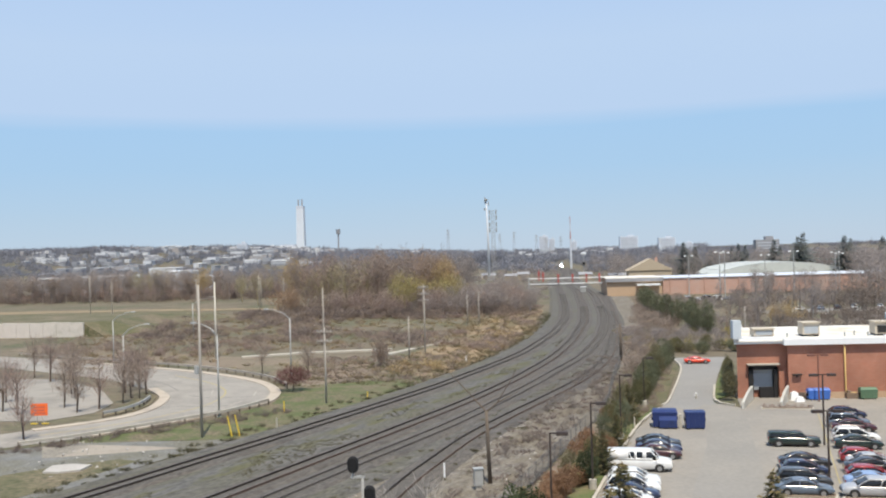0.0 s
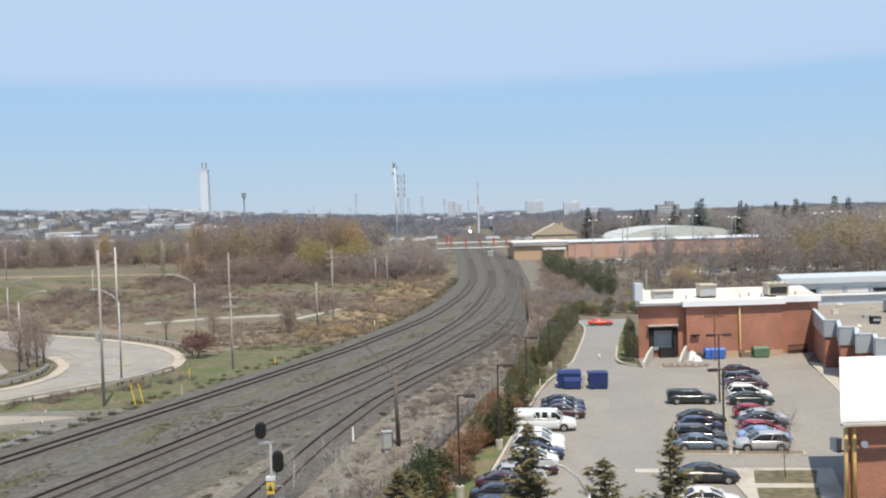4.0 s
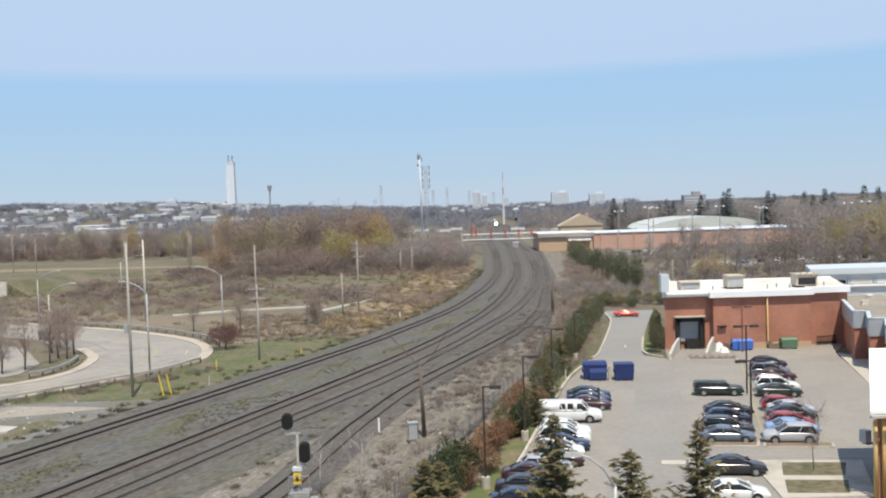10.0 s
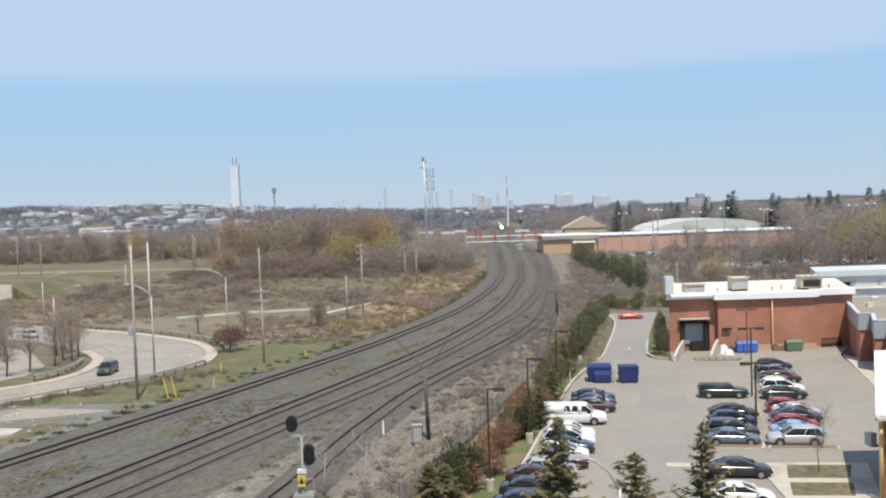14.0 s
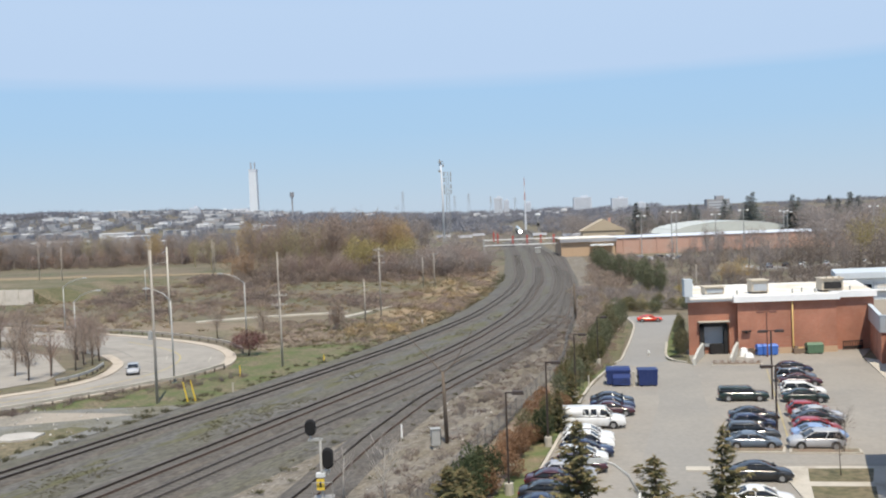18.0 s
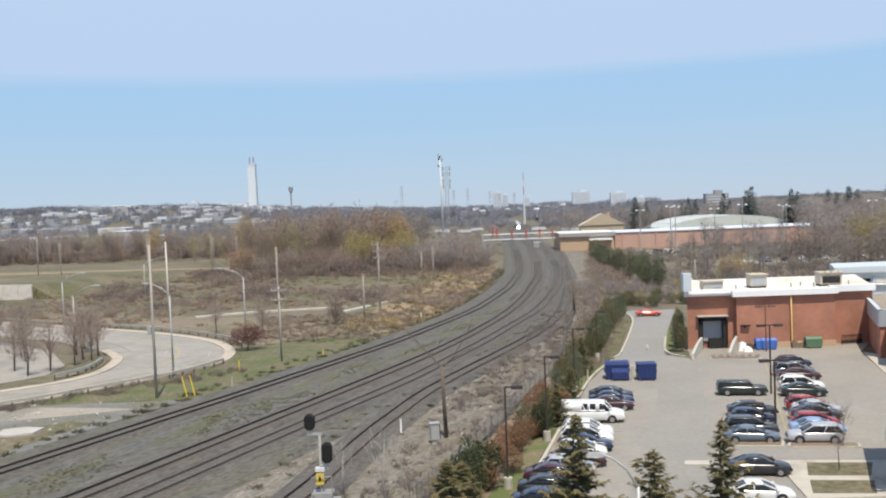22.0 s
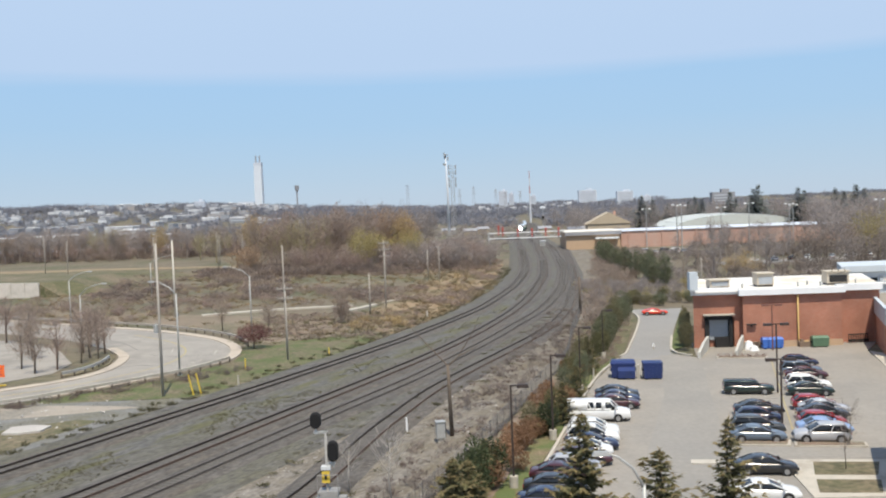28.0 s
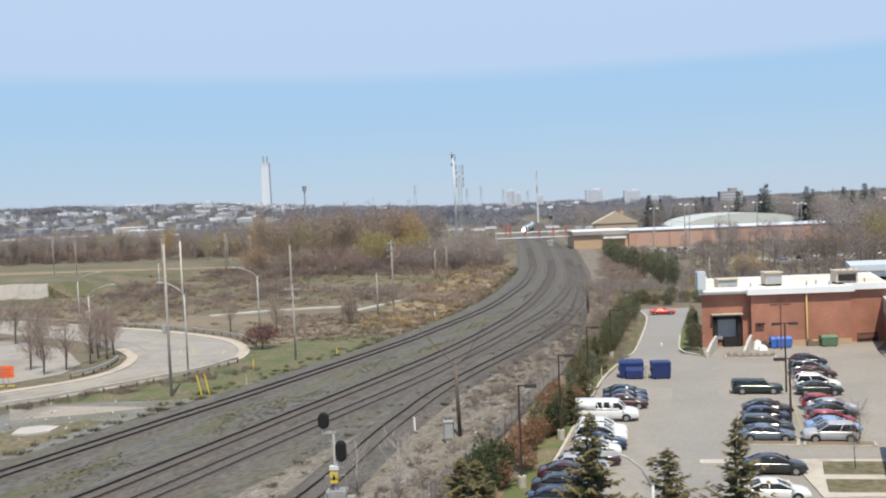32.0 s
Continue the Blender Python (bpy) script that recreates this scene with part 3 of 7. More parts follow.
patch("gravel_yard", [(-75, 84), (-57, 98.5), (-49, 102.3), (-36.4, 102.8), (-31.8, 103.6), (-36.2, 93.5), (-41, 80), (-52, 58), (-75, 50)], 0.045, M_GRAVEL, "blue grey gravel yard beside the track", "gravel yard")
patch("weedy_verge", [(-75, 60), (-46.5, 90), (-41, 93.5), (-38.6, 92.5), (-42, 82), (-50, 62)], 0.07, M_GRASS, "weedy mound on the gravel beside the track", "verge")
patch("straw_bank", [(-14, 150), (-7, 178), (0, 215), (4, 260), (8, 320), (3, 330), (-8, 300), (-14, 240), (-22, 190), (-24, 165)], 0.03, M_BANK, "straw coloured bank of dead grass along the track", "grass bank")

patch("dirt_track", [(-52.7, 100.5), (-48.0, 101.2), (-39.9, 99.8), (-36.5, 98.7), (-42.2, 96.5), (-49.5, 94.3)], 0.06, M_DIRT, "pale tan dirt track across the gravel yard", "track")
patch("gravel_heap", [(-45.9, 87.5), (-46.3, 90.2), (-44.4, 90.9), (-42.4, 90.4), (-42.5, 88.2), (-44.3, 87.3)], 0.24, M_STONE, "low pale heap of gravel beside the track", "gravel heap", 0.22)
patch("bare_field", [(-120, 214), (-96, 199), (-70, 182), (-52, 170), (-40, 157), (-34, 145), (-22, 152), (-24, 170), (-40, 184), (-58, 190), (-96, 214), (-120, 228)], 0.02, M_DIRTF, "bare tan ground behind the guard rail", "field")
ROAD_OUT = [(-170, 226), (-114.2, 200.5), (-97.1, 192.1), (-72.1, 176), (-58.5, 167), (-47, 157), (-40.5, 149), (-36.3, 140), (-34.9, 131), (-36.7, 125.3), (-39, 120.3), (-42, 115.6), (-46, 111), (-50, 105.5), (-57.1, 99.7), (-75, 87), (-110, 62)]
ROAD_IN = [(-120, 78), (-84, 96), (-61.8, 108), (-57, 112.3), (-52.8, 117), (-51.2, 122), (-51.3, 128), (-53, 136), (-58.8, 145), (-70, 157), (-84, 167), (-103, 180), (-170, 208)]
patch("road", ROAD_OUT + ROAD_IN, 0.06, M_ROAD, "worn pale concrete road in a wide bend", "road")
PATH_IN = smooth_line([(-59, 110.3), (-52.8, 116.6), (-50.6, 122), (-50.6, 128), (-52.6, 136), (-58.2, 145.2)], 1.5)
solo("kerb", ribbon(MB(), PATH_IN, -0.6, 0.9, 0, 0.18), M_KERB, "pale concrete kerb round the inside of the bend", "kerb", "structure")
PATH_OUT = smooth_line([(-97.1, 192.1), (-72.1, 176), (-58.5, 167), (-47, 157), (-40.5, 149), (-36.3, 140), (-34.9, 131), (-36.7, 125.3), (-42, 115.6), (-50, 105.5)], 2.0)
solo("kerb", ribbon(MB(), PATH_OUT, -0.2, 1.4, 0, 0.16), M_KERB, "pale concrete kerb and path round the outside of the bend", "kerb", "structure")
solo("road_marking", ribbon(MB(), smooth_line([(-60, 161), (-50, 150), (-44.5, 140), (-43.2, 129), (-45.5, 121), (-50, 113.5), (-58, 105.5)], 2.0), -0.14, 0.14, 0.05, 0.068), M_FADED, "faded yellow centre line on the road", "road marking", "structure")
for a, b in (((-52.5, 151.5), (-50.5, 148.2)), ((-47.2, 142.3), (-46.2, 138.5)), ((-39.7, 139.5), (-39.0, 135.5)), ((-39.2, 130.5), (-40.0, 127)), ((-42.0, 121.5), (-43.8, 118.6)), ((-60, 157.6), (-57, 155.2))):
    d = Vector((b[0] - a[0], b[1] - a[1], 0))
    solo("lane_dash", MB().box((a[0] + b[0]) / 2, (a[1] + b[1]) / 2, 0.056, d.length, 0.13, 0.012, math.degrees(math.atan2(d.y, d.x))), M_CONC, "worn pale lane dash on the road", "road marking", "structure", "lane dashes")
for pts in ([(-49, 137), (-45.5, 134.6), (-42, 134.2), (-38.6, 135.5)], [(-66, 159), (-58, 150.5), (-52.5, 142)], [(-37, 128.5), (-42, 126.5), (-47.5, 127.2), (-50.5, 126.4)], [(-52.6, 131.4), (-50.6, 131.8), (-48.9, 131.2)]):
    solo("road_seam", ribbon(MB(), smooth_line(pts, 0.8), -0.07, 0.07, 0.05, 0.066), M_TARR, "dark tarred seam in the concrete road", "road seam", "structure", "road seams")
island = MB().prism([(-54.5, 119.5), (-51.8, 124), (-51.8, 129), (-53.4, 135), (-57, 141.5), (-58.5, 140), (-55.5, 131), (-55.6, 122.5)], 0, 0.1)
solo("traffic_island", island, M_GRASS, "scrubby strip inside the bend of the road", "verge", "structure")
patch("paved_yard", [(-92, 161), (-80.5, 159), (-67, 146.5), (-58, 131), (-57, 122.5), (-61, 117), (-75, 117.5), (-120, 118), (-125, 160)], 0.05, M_ROAD, "empty pale paved yard behind bare trees", "yard")
mound = MB().add([(-250, 262, 0), (-112, 249, 0), (-104, 262, 0), (-96, 330, 0), (-250, 345, 0), (-250, 262, 3.9), (-119, 250.2, 3.9), (-116, 262, 3.6), (-120, 310, 2.6), (-250, 320, 3.2)], [(4, 3, 2, 1, 0), (5, 6, 7, 8, 9), (0, 1, 6, 5), (1, 2, 7, 6), (2, 3, 8, 7), (3, 4, 9, 8), (4, 0, 5, 9)])
solo("grass_mound", mound, M_GRASS, "low grassy mound behind a concrete wall in the field", "mound", "structure")
wall_low = thing("retaining_wall", "long pale concrete retaining wall in the field", "retaining wall", kind="structure")
# Concrete lighter than M_CONC: sun on the upright face put into the colour.
M_WALL = mat("sunlit-tone wall concrete", (0.62, 0.56, 0.50), (0.54, 0.49, 0.44), 0.4, 0.9, c3=(0.46, 0.42, 0.36), c3_at=0.6)
for k in range(34):
    xw = -118.2 - 4 * k
    part("panel", MB().box(xw - 2, 249.55 - (xw + 116) * 0.094, 0, 3.94, 0.5, 4.0 + 0.06 * (k % 3), -5.4), M_WALL, wall_low)
for pts in ([(-56, 187.5), (-49, 190.6), (-45, 193.4), (-45.4, 194.8), (-50, 192.6), (-56.6, 189)], [(-43.8, 193.6), (-33.6, 195.6), (-27, 197), (-27, 198.2), (-34, 197.2), (-44, 195.2)], [(-26, 187.4), (-21, 199), (-22.4, 199.6), (-27, 189)], [(-20.4, 201), (-16, 211), (-15, 214), (-16.8, 214), (-21.6, 201.6)]):
    patch("footpath", pts, 0.3, M_CONC, "pale broken concrete path across the field", "path", 0.32)
patch("green_meadow", [(-230, 330), (-142, 325), (-110, 345), (-150, 385), (-260, 400)], 0.06, M_GRASS, "green meadow in front of the far trees", "meadow")

# car park
LOT = [(-6, 30), (3.4, 67.2), (12.2, 105.1), (17.5, 121), (20.2, 118.2), (24.3, 122), (26.6, 118.8), (28.6, 131), (54.5, 131), (47.9, 119.8), (43.4, 100.1), (39.6, 89), (35.6, 80), (31.6, 71), (27, 62), (24, 30)]
patch("car_park", LOT, 0.07, M_LOT, "sun-bleached asphalt car park", "car park", 0.1)
patch("service_lane", [(17.5, 121), (18.8, 124), (26, 157), (26.9, 173), (36.5, 173), (34.3, 166), (29, 145), (24.3, 124), (24.3, 122), (20.2, 118.2)], 0.062, M_LANE, "grey asphalt service lane beside the store", "lane", 0.1)
patch("driving_lane", [(6.5, 50), (10.5, 66), (13.2, 77), (16, 88), (18.3, 97), (20.4, 110), (20.9, 117.5), (22.6, 121.5), (26.2, 118.2), (25.4, 110), (22.9, 97), (21, 86), (19.2, 77.2), (30.5, 74.4), (31, 71.0), (17.6, 73), (17.0, 65.5), (14.5, 50)], 0.078, M_DRIVE, "grey worn driving lane through the car park", "lane", 0.02)
KERB_L = smooth_line([(-5, 34), (3.4, 67.2), (12.2, 105.1), (17.4, 120.4)], 2.0)
solo("kerb", ribbon(MB(), KERB_L, -0.28, 0.0, 0, 0.2), M_CONC, "pale concrete kerb along the car park", "kerb", "structure")
solo("kerb", ribbon(MB(), smooth_line([(17.6, 121.4), (19, 125), (26, 157.5), (26.9, 172)], 2.0), -0.28, 0.0, 0, 0.2), M_CONC, "pale concrete kerb along the service lane", "kerb", "structure")
solo("kerb", ribbon(MB(), smooth_line([(27.2, 138), (24.6, 125), (25.4, 121.2), (26.8, 120)], 0.8), -0.25, 0.05, 0, 0.2), M_CONC, "rounded concrete kerb at the hedge", "kerb", "structure")
patch("mulch_bank", [(-8, 50), (-1.8, 71), (5.6, 100), (10.3, 119), (12.5, 119), (10.6, 105.6), (3.1, 67.4), (-5.5, 33), (-12, 33)], 0.055, M_SOIL, "brown mulched bank behind the car park", "planting bed", 0.1)
patch("bank_grass", [(10.3, 119), (13.4, 141), (18, 160), (25.6, 160), (18.4, 124.6), (16.9, 120.6), (12.5, 119)], 0.06, M_GRASS, "rough grass bank beside the lane", "grass bank", 0.1)
patch("lawn_strip", [(-3, 52), (1, 67), (9.5, 105), (15, 124), (16.8, 121), (11.9, 105.5), (3.0, 67.3), (-3.5, 40), (-8, 33)], 0.085, M_LAWN, "strip of green lawn along the kerb", "lawn", 0.1)
patch("shrub_strip", [(24.9, 125), (28.2, 130), (30, 145), (36, 166), (35, 168.5), (29.3, 145), (25.6, 131)], 0.1, M_LAWN, "grassy strip beside the store wall", "lawn", 0.1)


def kerbed_bed(pts, material, label):
    b = thing("planting_island", label, "planting island", kind="structure")
    cx, cy = sum(p[0] for p in pts) / len(pts), sum(p[1] for p in pts) / len(pts)
    part("kerb", MB().prism(pts, 0.03, 0.2), M_CONC, b)
    part("soil", MB().prism([(cx + (x - cx) * 0.93, cy + (y - cy) * 0.8) for x, y in pts], 0.19, 0.23), material, b)
    return b


kerbed_bed([(28.7, 117.6), (34.6, 116.4), (34.8, 117.4), (28.9, 118.6)], M_SOIL, "narrow kerbed island with low brown plants")
kerbed_bed([(19.0, 75.9), (23.9, 75.1), (24.5, 76.9), (19.5, 77.7)], M_SOIL, "kerbed island of brown mulch at the row's end")
kerbed_bed([(24.2, 75.0), (29.6, 74.2), (29.9, 75.4), (24.6, 76.3)], M_SOIL, "kerbed island of brown mulch with a bare sapling")
patch("pavement", [(15.4, 71.9), (30.0, 70.4), (27.4, 62), (21.2, 62), (21.8, 70), (15.2, 70.9)], 0.16, M_CONC, "pale concrete pavement at the corner building", "pavement", 0.12)
patch("pavement", [(47.9, 119.2), (43.2, 99.6), (39.4, 89), (35.4, 80), (46, 80), (50, 95), (50.5, 113)], 0.15, M_CONC, "pale concrete pavement along the low wing", "pavement", 0.12)
for pts in ([(24.0, 70.3), (28.6, 69.8), (27.2, 66.6), (23.0, 67.1)], [(22.7, 65.9), (26.9, 65.4), (25.9, 62.6), (21.9, 63)]):
    patch("lawn_panel", pts, 0.19, M_GRASS, "small square of lawn in the pavement", "lawn", 0.05)


def bar(name, a, b, w, z, material, label):
    d = Vector((b[0] - a[0], b[1] - a[1], 0))
    m = MB().box((a[0] + b[0]) / 2, (a[1] + b[1]) / 2, z - 0.012, d.length, w, 0.012, math.degrees(math.atan2(d.y, d.x)))
    return solo(name, m, material, label, "road marking", "structure", "stall lines")


bar("stall_line", (34.8, 116), (25.0, 77.2), 0.12, 0.085, M_FADED, "faded yellow line between the parking rows")
bar("stall_line", (23.9, 97.2), (32.2, 95.6), 0.3, 0.09, M_CONC, "pale concrete strip across the parking rows")
for k in range(11):
    y0 = 79.5 + k * 3.4
    x0 = 25.2 + (y0 - 77.2) * 0.2526
    bar("stall_line", (x0 + 0.2, y0), (x0 + 5.4, y0 - 0.9), 0.1, 0.084, M_ROAD, "worn pale parking line")
    if y0 < 95:
        bar("stall_line", (x0 - 5.4, y0 + 0.9), (x0 - 0.2, y0), 0.1, 0.084, M_ROAD, "worn pale parking line")
for k in range(13):
    y0 = 65.0 + k * 2.95
    x0 = 3.6 + (y0 - 67.2) * 0.232
    bar("stall_line", (x0 + 0.2, y0), (x0 + 5.3, y0 - 0.6), 0.1, 0.084, M_ROAD, "worn pale parking line")


# ---- brick store ----
NEAR = 0.962
store = thing("brick_store", "long red brick store with white roof edge and loading dock", "store building", Matrix.Translation((0, 0, 20 * (1 - NEAR))) @ Matrix.Scale(NEAR, 4))
FY = 130.0


def skew(x0, x1, d0, d1):
    """A block plan whose side walls run along the service lane; d: metres behind the front."""
    k = 0.26
    return [(x0 + k * d0, FY + d0), (x1 + k * d0, FY + d0), (x1 + k * d1, FY + d1), (x0 + k * d1, FY + d1)]


part("front_wall", MB().prism(skew(35.4, 48.7, 0, 22), -0.8, 6.5), M_BRICK, store)
part("base_course", MB().box(42.0, FY - 0.03, -0.8, 13.42, 0.1, 0.9), M_TAN, store, "pale block base course")
part("dock_wall", MB().prism(skew(28.7, 30.3, 1.1, 20), -0.8, 6.7).prism(skew(30.3, 34.2, 1.1, 20), 3.4, 6.7).prism(skew(34.2, 35.39, 1.1, 20), -0.8, 6.7).prism(skew(30.3, 34.2, 1.9, 20), -0.8, 3.4), M_BRICK, store)
part("side_wall", MB().prism(skew(48.4, 54.0, 1.9, 22), -0.8, 6.6), M_BRICK, store)
part("fascia", MB().box(41.9, FY - 0.25, 6.45, 14.2, 0.7, 0.8), M_WHITE, store, "white sheet metal roof edge")
part("fascia", MB().box(32.0, FY + 0.75, 6.6, 6.2, 0.9, 0.9), M_WHITE, store, "white sheet metal roof edge")
part("fascia", MB().box(51.6, FY + 1.7, 6.5, 6.2, 0.8, 0.85), M_WHITE, store, "white sheet metal roof edge")
part("fascia", MB().prism(skew(28.4, 28.9, 0.3, 20), 6.6, 7.5), M_WHITE, store, "white sheet metal roof edge")
part("roof", MB().prism(skew(28.8, 48.7, 0.1, 21), 6.9, 7.1).prism(skew(48.7, 54.2, 2.0, 21), 6.9, 7.1), M_ROOFW, store, "white roof membrane with dirty patches")
part("sign_box", MB().box(28.6, FY - 0.6, 7.5, 1.1, 1.4, 2.4), M_PALEBLUE, store, "plain blue grey panel box at the roof corner")
part("dock_door", MB().box(32.4, FY + 1.8, 0.25, 2.7, 0.2, 2.9), M_GREYM, store, "grey roller door at the loading dock")
for k in range(6):
    part("door_slat", MB().box(32.4, FY + 1.68, 0.3 + k * 0.46, 2.7, 0.06, 0.4), M_GREYM, store)
part("dock_seal", MB().box(30.75, FY + 1.3, -0.8, 0.6, 0.9, 4.2).box(34.0, FY + 1.3, -0.8, 0.5, 0.9, 4.2).box(32.3, FY + 1.3, 3.1, 3.7, 0.9, 0.5), M_DARK, store, "black rubber dock seal")
part("dock_pit", MB().box(32.9, FY + 1.3, -0.8, 2.0, 0.6, 1.5), M_DARK, store, "black dock bumper")
part("canopy", MB().box(32.3, FY + 0.7, 3.75, 4.2, 0.9, 0.16), M_CONC, store, "pale canopy edge over the dock")
for x in (30.6, 35.3):
    c = MB()
    ring = lambda px, py, h: [(px - 0.17, py, -0.8), (px + 0.17, py, -0.8), (px + 0.17, py, h), (px - 0.17, py, h)]
    c.loft([ring(x - 2.9, FY - 7.4, 0.1), ring(x - 1.5, FY - 3.8, 0.75), ring(x, FY - 0.02, 1.05)])
    part("ramp_wall", c, M_RAMP, store, "pale painted concrete wing wall of the loading ramp")
part("gas_pipe", MB().tube([(42.7, FY - 0.3, 6.4), (42.7, FY - 0.3, 0.3), (43.0, FY - 0.35, -0.05), (44.0, FY - 0.4, -0.05)], 0.11, 6), M_PIPE, store, "ochre painted gas pipe", smooth=True)
part("gas_meter", MB().box(43.4, FY - 0.6, -0.78, 1.6, 0.7, 0.75).box(43.0, FY - 0.6, -0.03, 0.4, 0.4, 0.35), M_SOIL, store, "brown gas meter box")
part("wall_lamp", MB().box(36.5, FY - 0.25, 2.4, 1.2, 0.5, 0.16).box(36.5, FY - 0.05, 2.1, 0.2, 0.1, 0.4), M_DARK, store)


def rooftop_unit(x, y, z, sx, sy, sz, material, label, hood=False):
    u = thing("rooftop_unit", label, "rooftop unit", pose(x, y, z))
    part("curb", MB().box(0, 0, 0, sx * 0.9, sy * 0.9, 0.25), M_DARK, u)
    part("casing", MB().box(0, 0, 0.25, sx, sy, sz, top=0.96), material, u)
    part("grille", MB().box(0, -sy / 2 - 0.02, 0.4, sx * 0.8, 0.05, sz * 0.6), M_DARK if hood else M_GREYM, u)
    part("lid", MB().box(0, -0.1, sz + 0.25, sx * 1.08, sy * 1.12, 0.12), material, u)
    if hood:
        for k in range(3):
            part("hood_rib", MB().box(-sx * 0.3 + k * sx * 0.3, -sy * 0.55, sz + 0.1, 0.1, 0.4, 0.5), material, u)
    return u


rooftop_unit(31.94, 129.39, 7.59, 2.6, 2.4, 0.9, M_UNIT, "cream rooftop ventilation unit on the store")
rooftop_unit(38.29, 130.35, 7.59, 2.2, 2.4, 1.5, M_UNIT, "pale tan rooftop cooling unit on the store")
rooftop_unit(47.62, 129.39, 7.59, 2.9, 2.2, 1.5, M_UNIT, "cream rooftop unit with a dark louvred front", True)
for x, y in ((36.5, 4), (44, 3.5), (45.8, 5), (47, 3.2), (52.5, 5)):
    v = thing("roof_vent", "small capped vent pipe on the white roof", "roof vent", pose(x * NEAR, (FY + y) * NEAR, 7.59), "roof vents")
    part("pipe", MB().tube([(0, 0, 0), (0, 0, 0.5)], 0.11, 8), M_STEEL, v)
    part("cap", MB().tube([(0, 0, 0.5), (0, 0, 0.62)], [0.2, 0.06], 8), M_STEEL, v)

# clerestory hall and low roofs joined to the store
hall = thing("clerestory_hall", "pale blue grey metal hall behind low gravelled roofs", "hall building")
HY = 148.0


def hall_plan(x0, x1, d0, d1):
    return [(x0 + 0.3 * d0, HY + d0), (x1 + 0.3 * d0, HY + d0), (x1 + 0.3 * d1, HY + d1), (x0 + 0.3 * d1, HY + d1)]


part("wall", MB().prism(hall_plan(55.7, 120, 0, 9), 0, 5.6), M_PALEBLUE, hall)
part("clerestory", MB().prism(hall_plan(55.7, 120, 0.5, 9), 5.6, 7.6), M_PALEBLUE, hall, "pale metal clerestory wall")
part("roof", MB().prism(hall_plan(55.4, 121, -0.3, 9.5), 7.6, 8.5), M_PALEBLUE, hall, "pale blue metal roof edge")
part("sill", MB().prism(hall_plan(55.6, 120, -0.5, 0.4), 5.62, 5.85), M_WHITE, hall, "white sill of the clerestory")
for k in range(15):
    part("window_band", MB().box(59.4 + k * 4.1, HY + 0.42, 6.05, 3.3, 0.16, 0.55), M_ROOFW if k % 3 else M_GLASS, hall, "cream blind in the clerestory window")
    part("mullion", MB().box(57.5 + k * 4.1, HY + 0.38, 5.9, 0.5, 0.24, 0.95), M_GREYM, hall)
part("ledge", MB().box(72, HY - 0.6, 3.3, 32, 1.0, 0.3), M_ROOFW, hall, "cream ledge at the foot of the wall")

wing = thing("low_wing", "low brick wing with grey parapets stepping back in zigzag", "building wing")
WING = [(53.4, 132.0), (47.9, 114), (49.5, 114), (46.7, 107), (48.6, 107), (45.9, 101), (47.8, 101), (46.1, 97), (95, 97), (95, 147.4), (56, 147.4), (54.6, 133)]
part("wall", MB().prism(WING, 0, 3.9), M_BRICK, wing)
part("roof", MB().prism([(54.6, 132.5), (49.9, 115), (49.0, 108), (48.2, 102), (47.0, 97.4), (94.5, 97.4), (94.5, 147.2), (56, 147.2)], 3.9, 4.3), M_ROOFG, wing, "flat roof of tan gravel")
for i in range(8):
    a, b = WING[i], WING[i + 1]
    d = Vector((b[0] - a[0], b[1] - a[1], 0))
    part("parapet", MB().box((a[0] + b[0]) / 2, (a[1] + b[1]) / 2, 3.9, d.length + 0.3, 0.36, 2.0, math.degrees(math.atan2(d.y, d.x))), M_GREYM, wing, "grey metal parapet panel")
    part("coping", MB().box((a[0] + b[0]) / 2, (a[1] + b[1]) / 2, 5.9, d.length + 0.4, 0.46, 0.08, math.degrees(math.atan2(d.y, d.x))), M_PALEBLUE, wing)
part("roof_pipe", MB().tube([(53, 108, 4.6), (60, 107.5, 4.6), (92, 105, 4.6)], 0.09, 6), M_PIPE, wing, "ochre pipe across the roof")
for x, y, s_, m_ in ((57.8, 122, 1.1, M_DARK), (60.5, 121, 0.9, M_GREYM), (61.5, 118, 0.9, M_ROOFW), (66.5, 134, 2.6, M_GREYM), (63.8, 128, 1.4, M_ROOFG), (72, 130, 2.8, M_ROOFW), (76.5, 127, 3.0, M_GREYM), (74, 120, 1.6, M_DARK), (55.5, 111, 0.5, M_WHITE), (67.5, 112, 0.8, M_GREYM), (80, 118, 2.6, M_GREYM)):
    rooftop_unit(x, y, 4.3, s_, s_ * 0.9, s_ * 0.55, m_, "weathered rooftop unit on the gravelled roof", s_ > 2)
clut = random.Random(8)
for k in range(16):
    v = thing("roof_vent", "small weathered vent box on the gravelled roof", "roof vent", pose(clut.uniform(54, 88), clut.uniform(101, 143), 4.3, 0, 0, clut.uniform(-20, 20)), "roof boxes")
    s_ = clut.uniform(0.4, 0.9)
    part("box", MB().box(0, 0, 0, s_, s_ * 0.8, s_ * 0.7), clut.choice((M_UNIT, M_GREYM, M_DARK, M_ROOFW)), v)
    part("cap", MB().box(0, 0, s_ * 0.7, s_ * 1.2, s_, 0.08, top=0.8), clut.choice((M_STEEL, M_GREYM)), v)
gate = thing("dark_gate", "dark railing beside the store's recess", "railing", pose(48.0, 126.0, 0.05, 0, 0, 12))
for k in range(9):
    part("bar", MB().box(k * 0.34, 0, 0, 0.09, 0.09, 1.15), M_DARK, gate)
part("top_rail", MB().box(1.36, 0, 1.1, 2.9, 0.1, 0.12), M_DARK, gate)
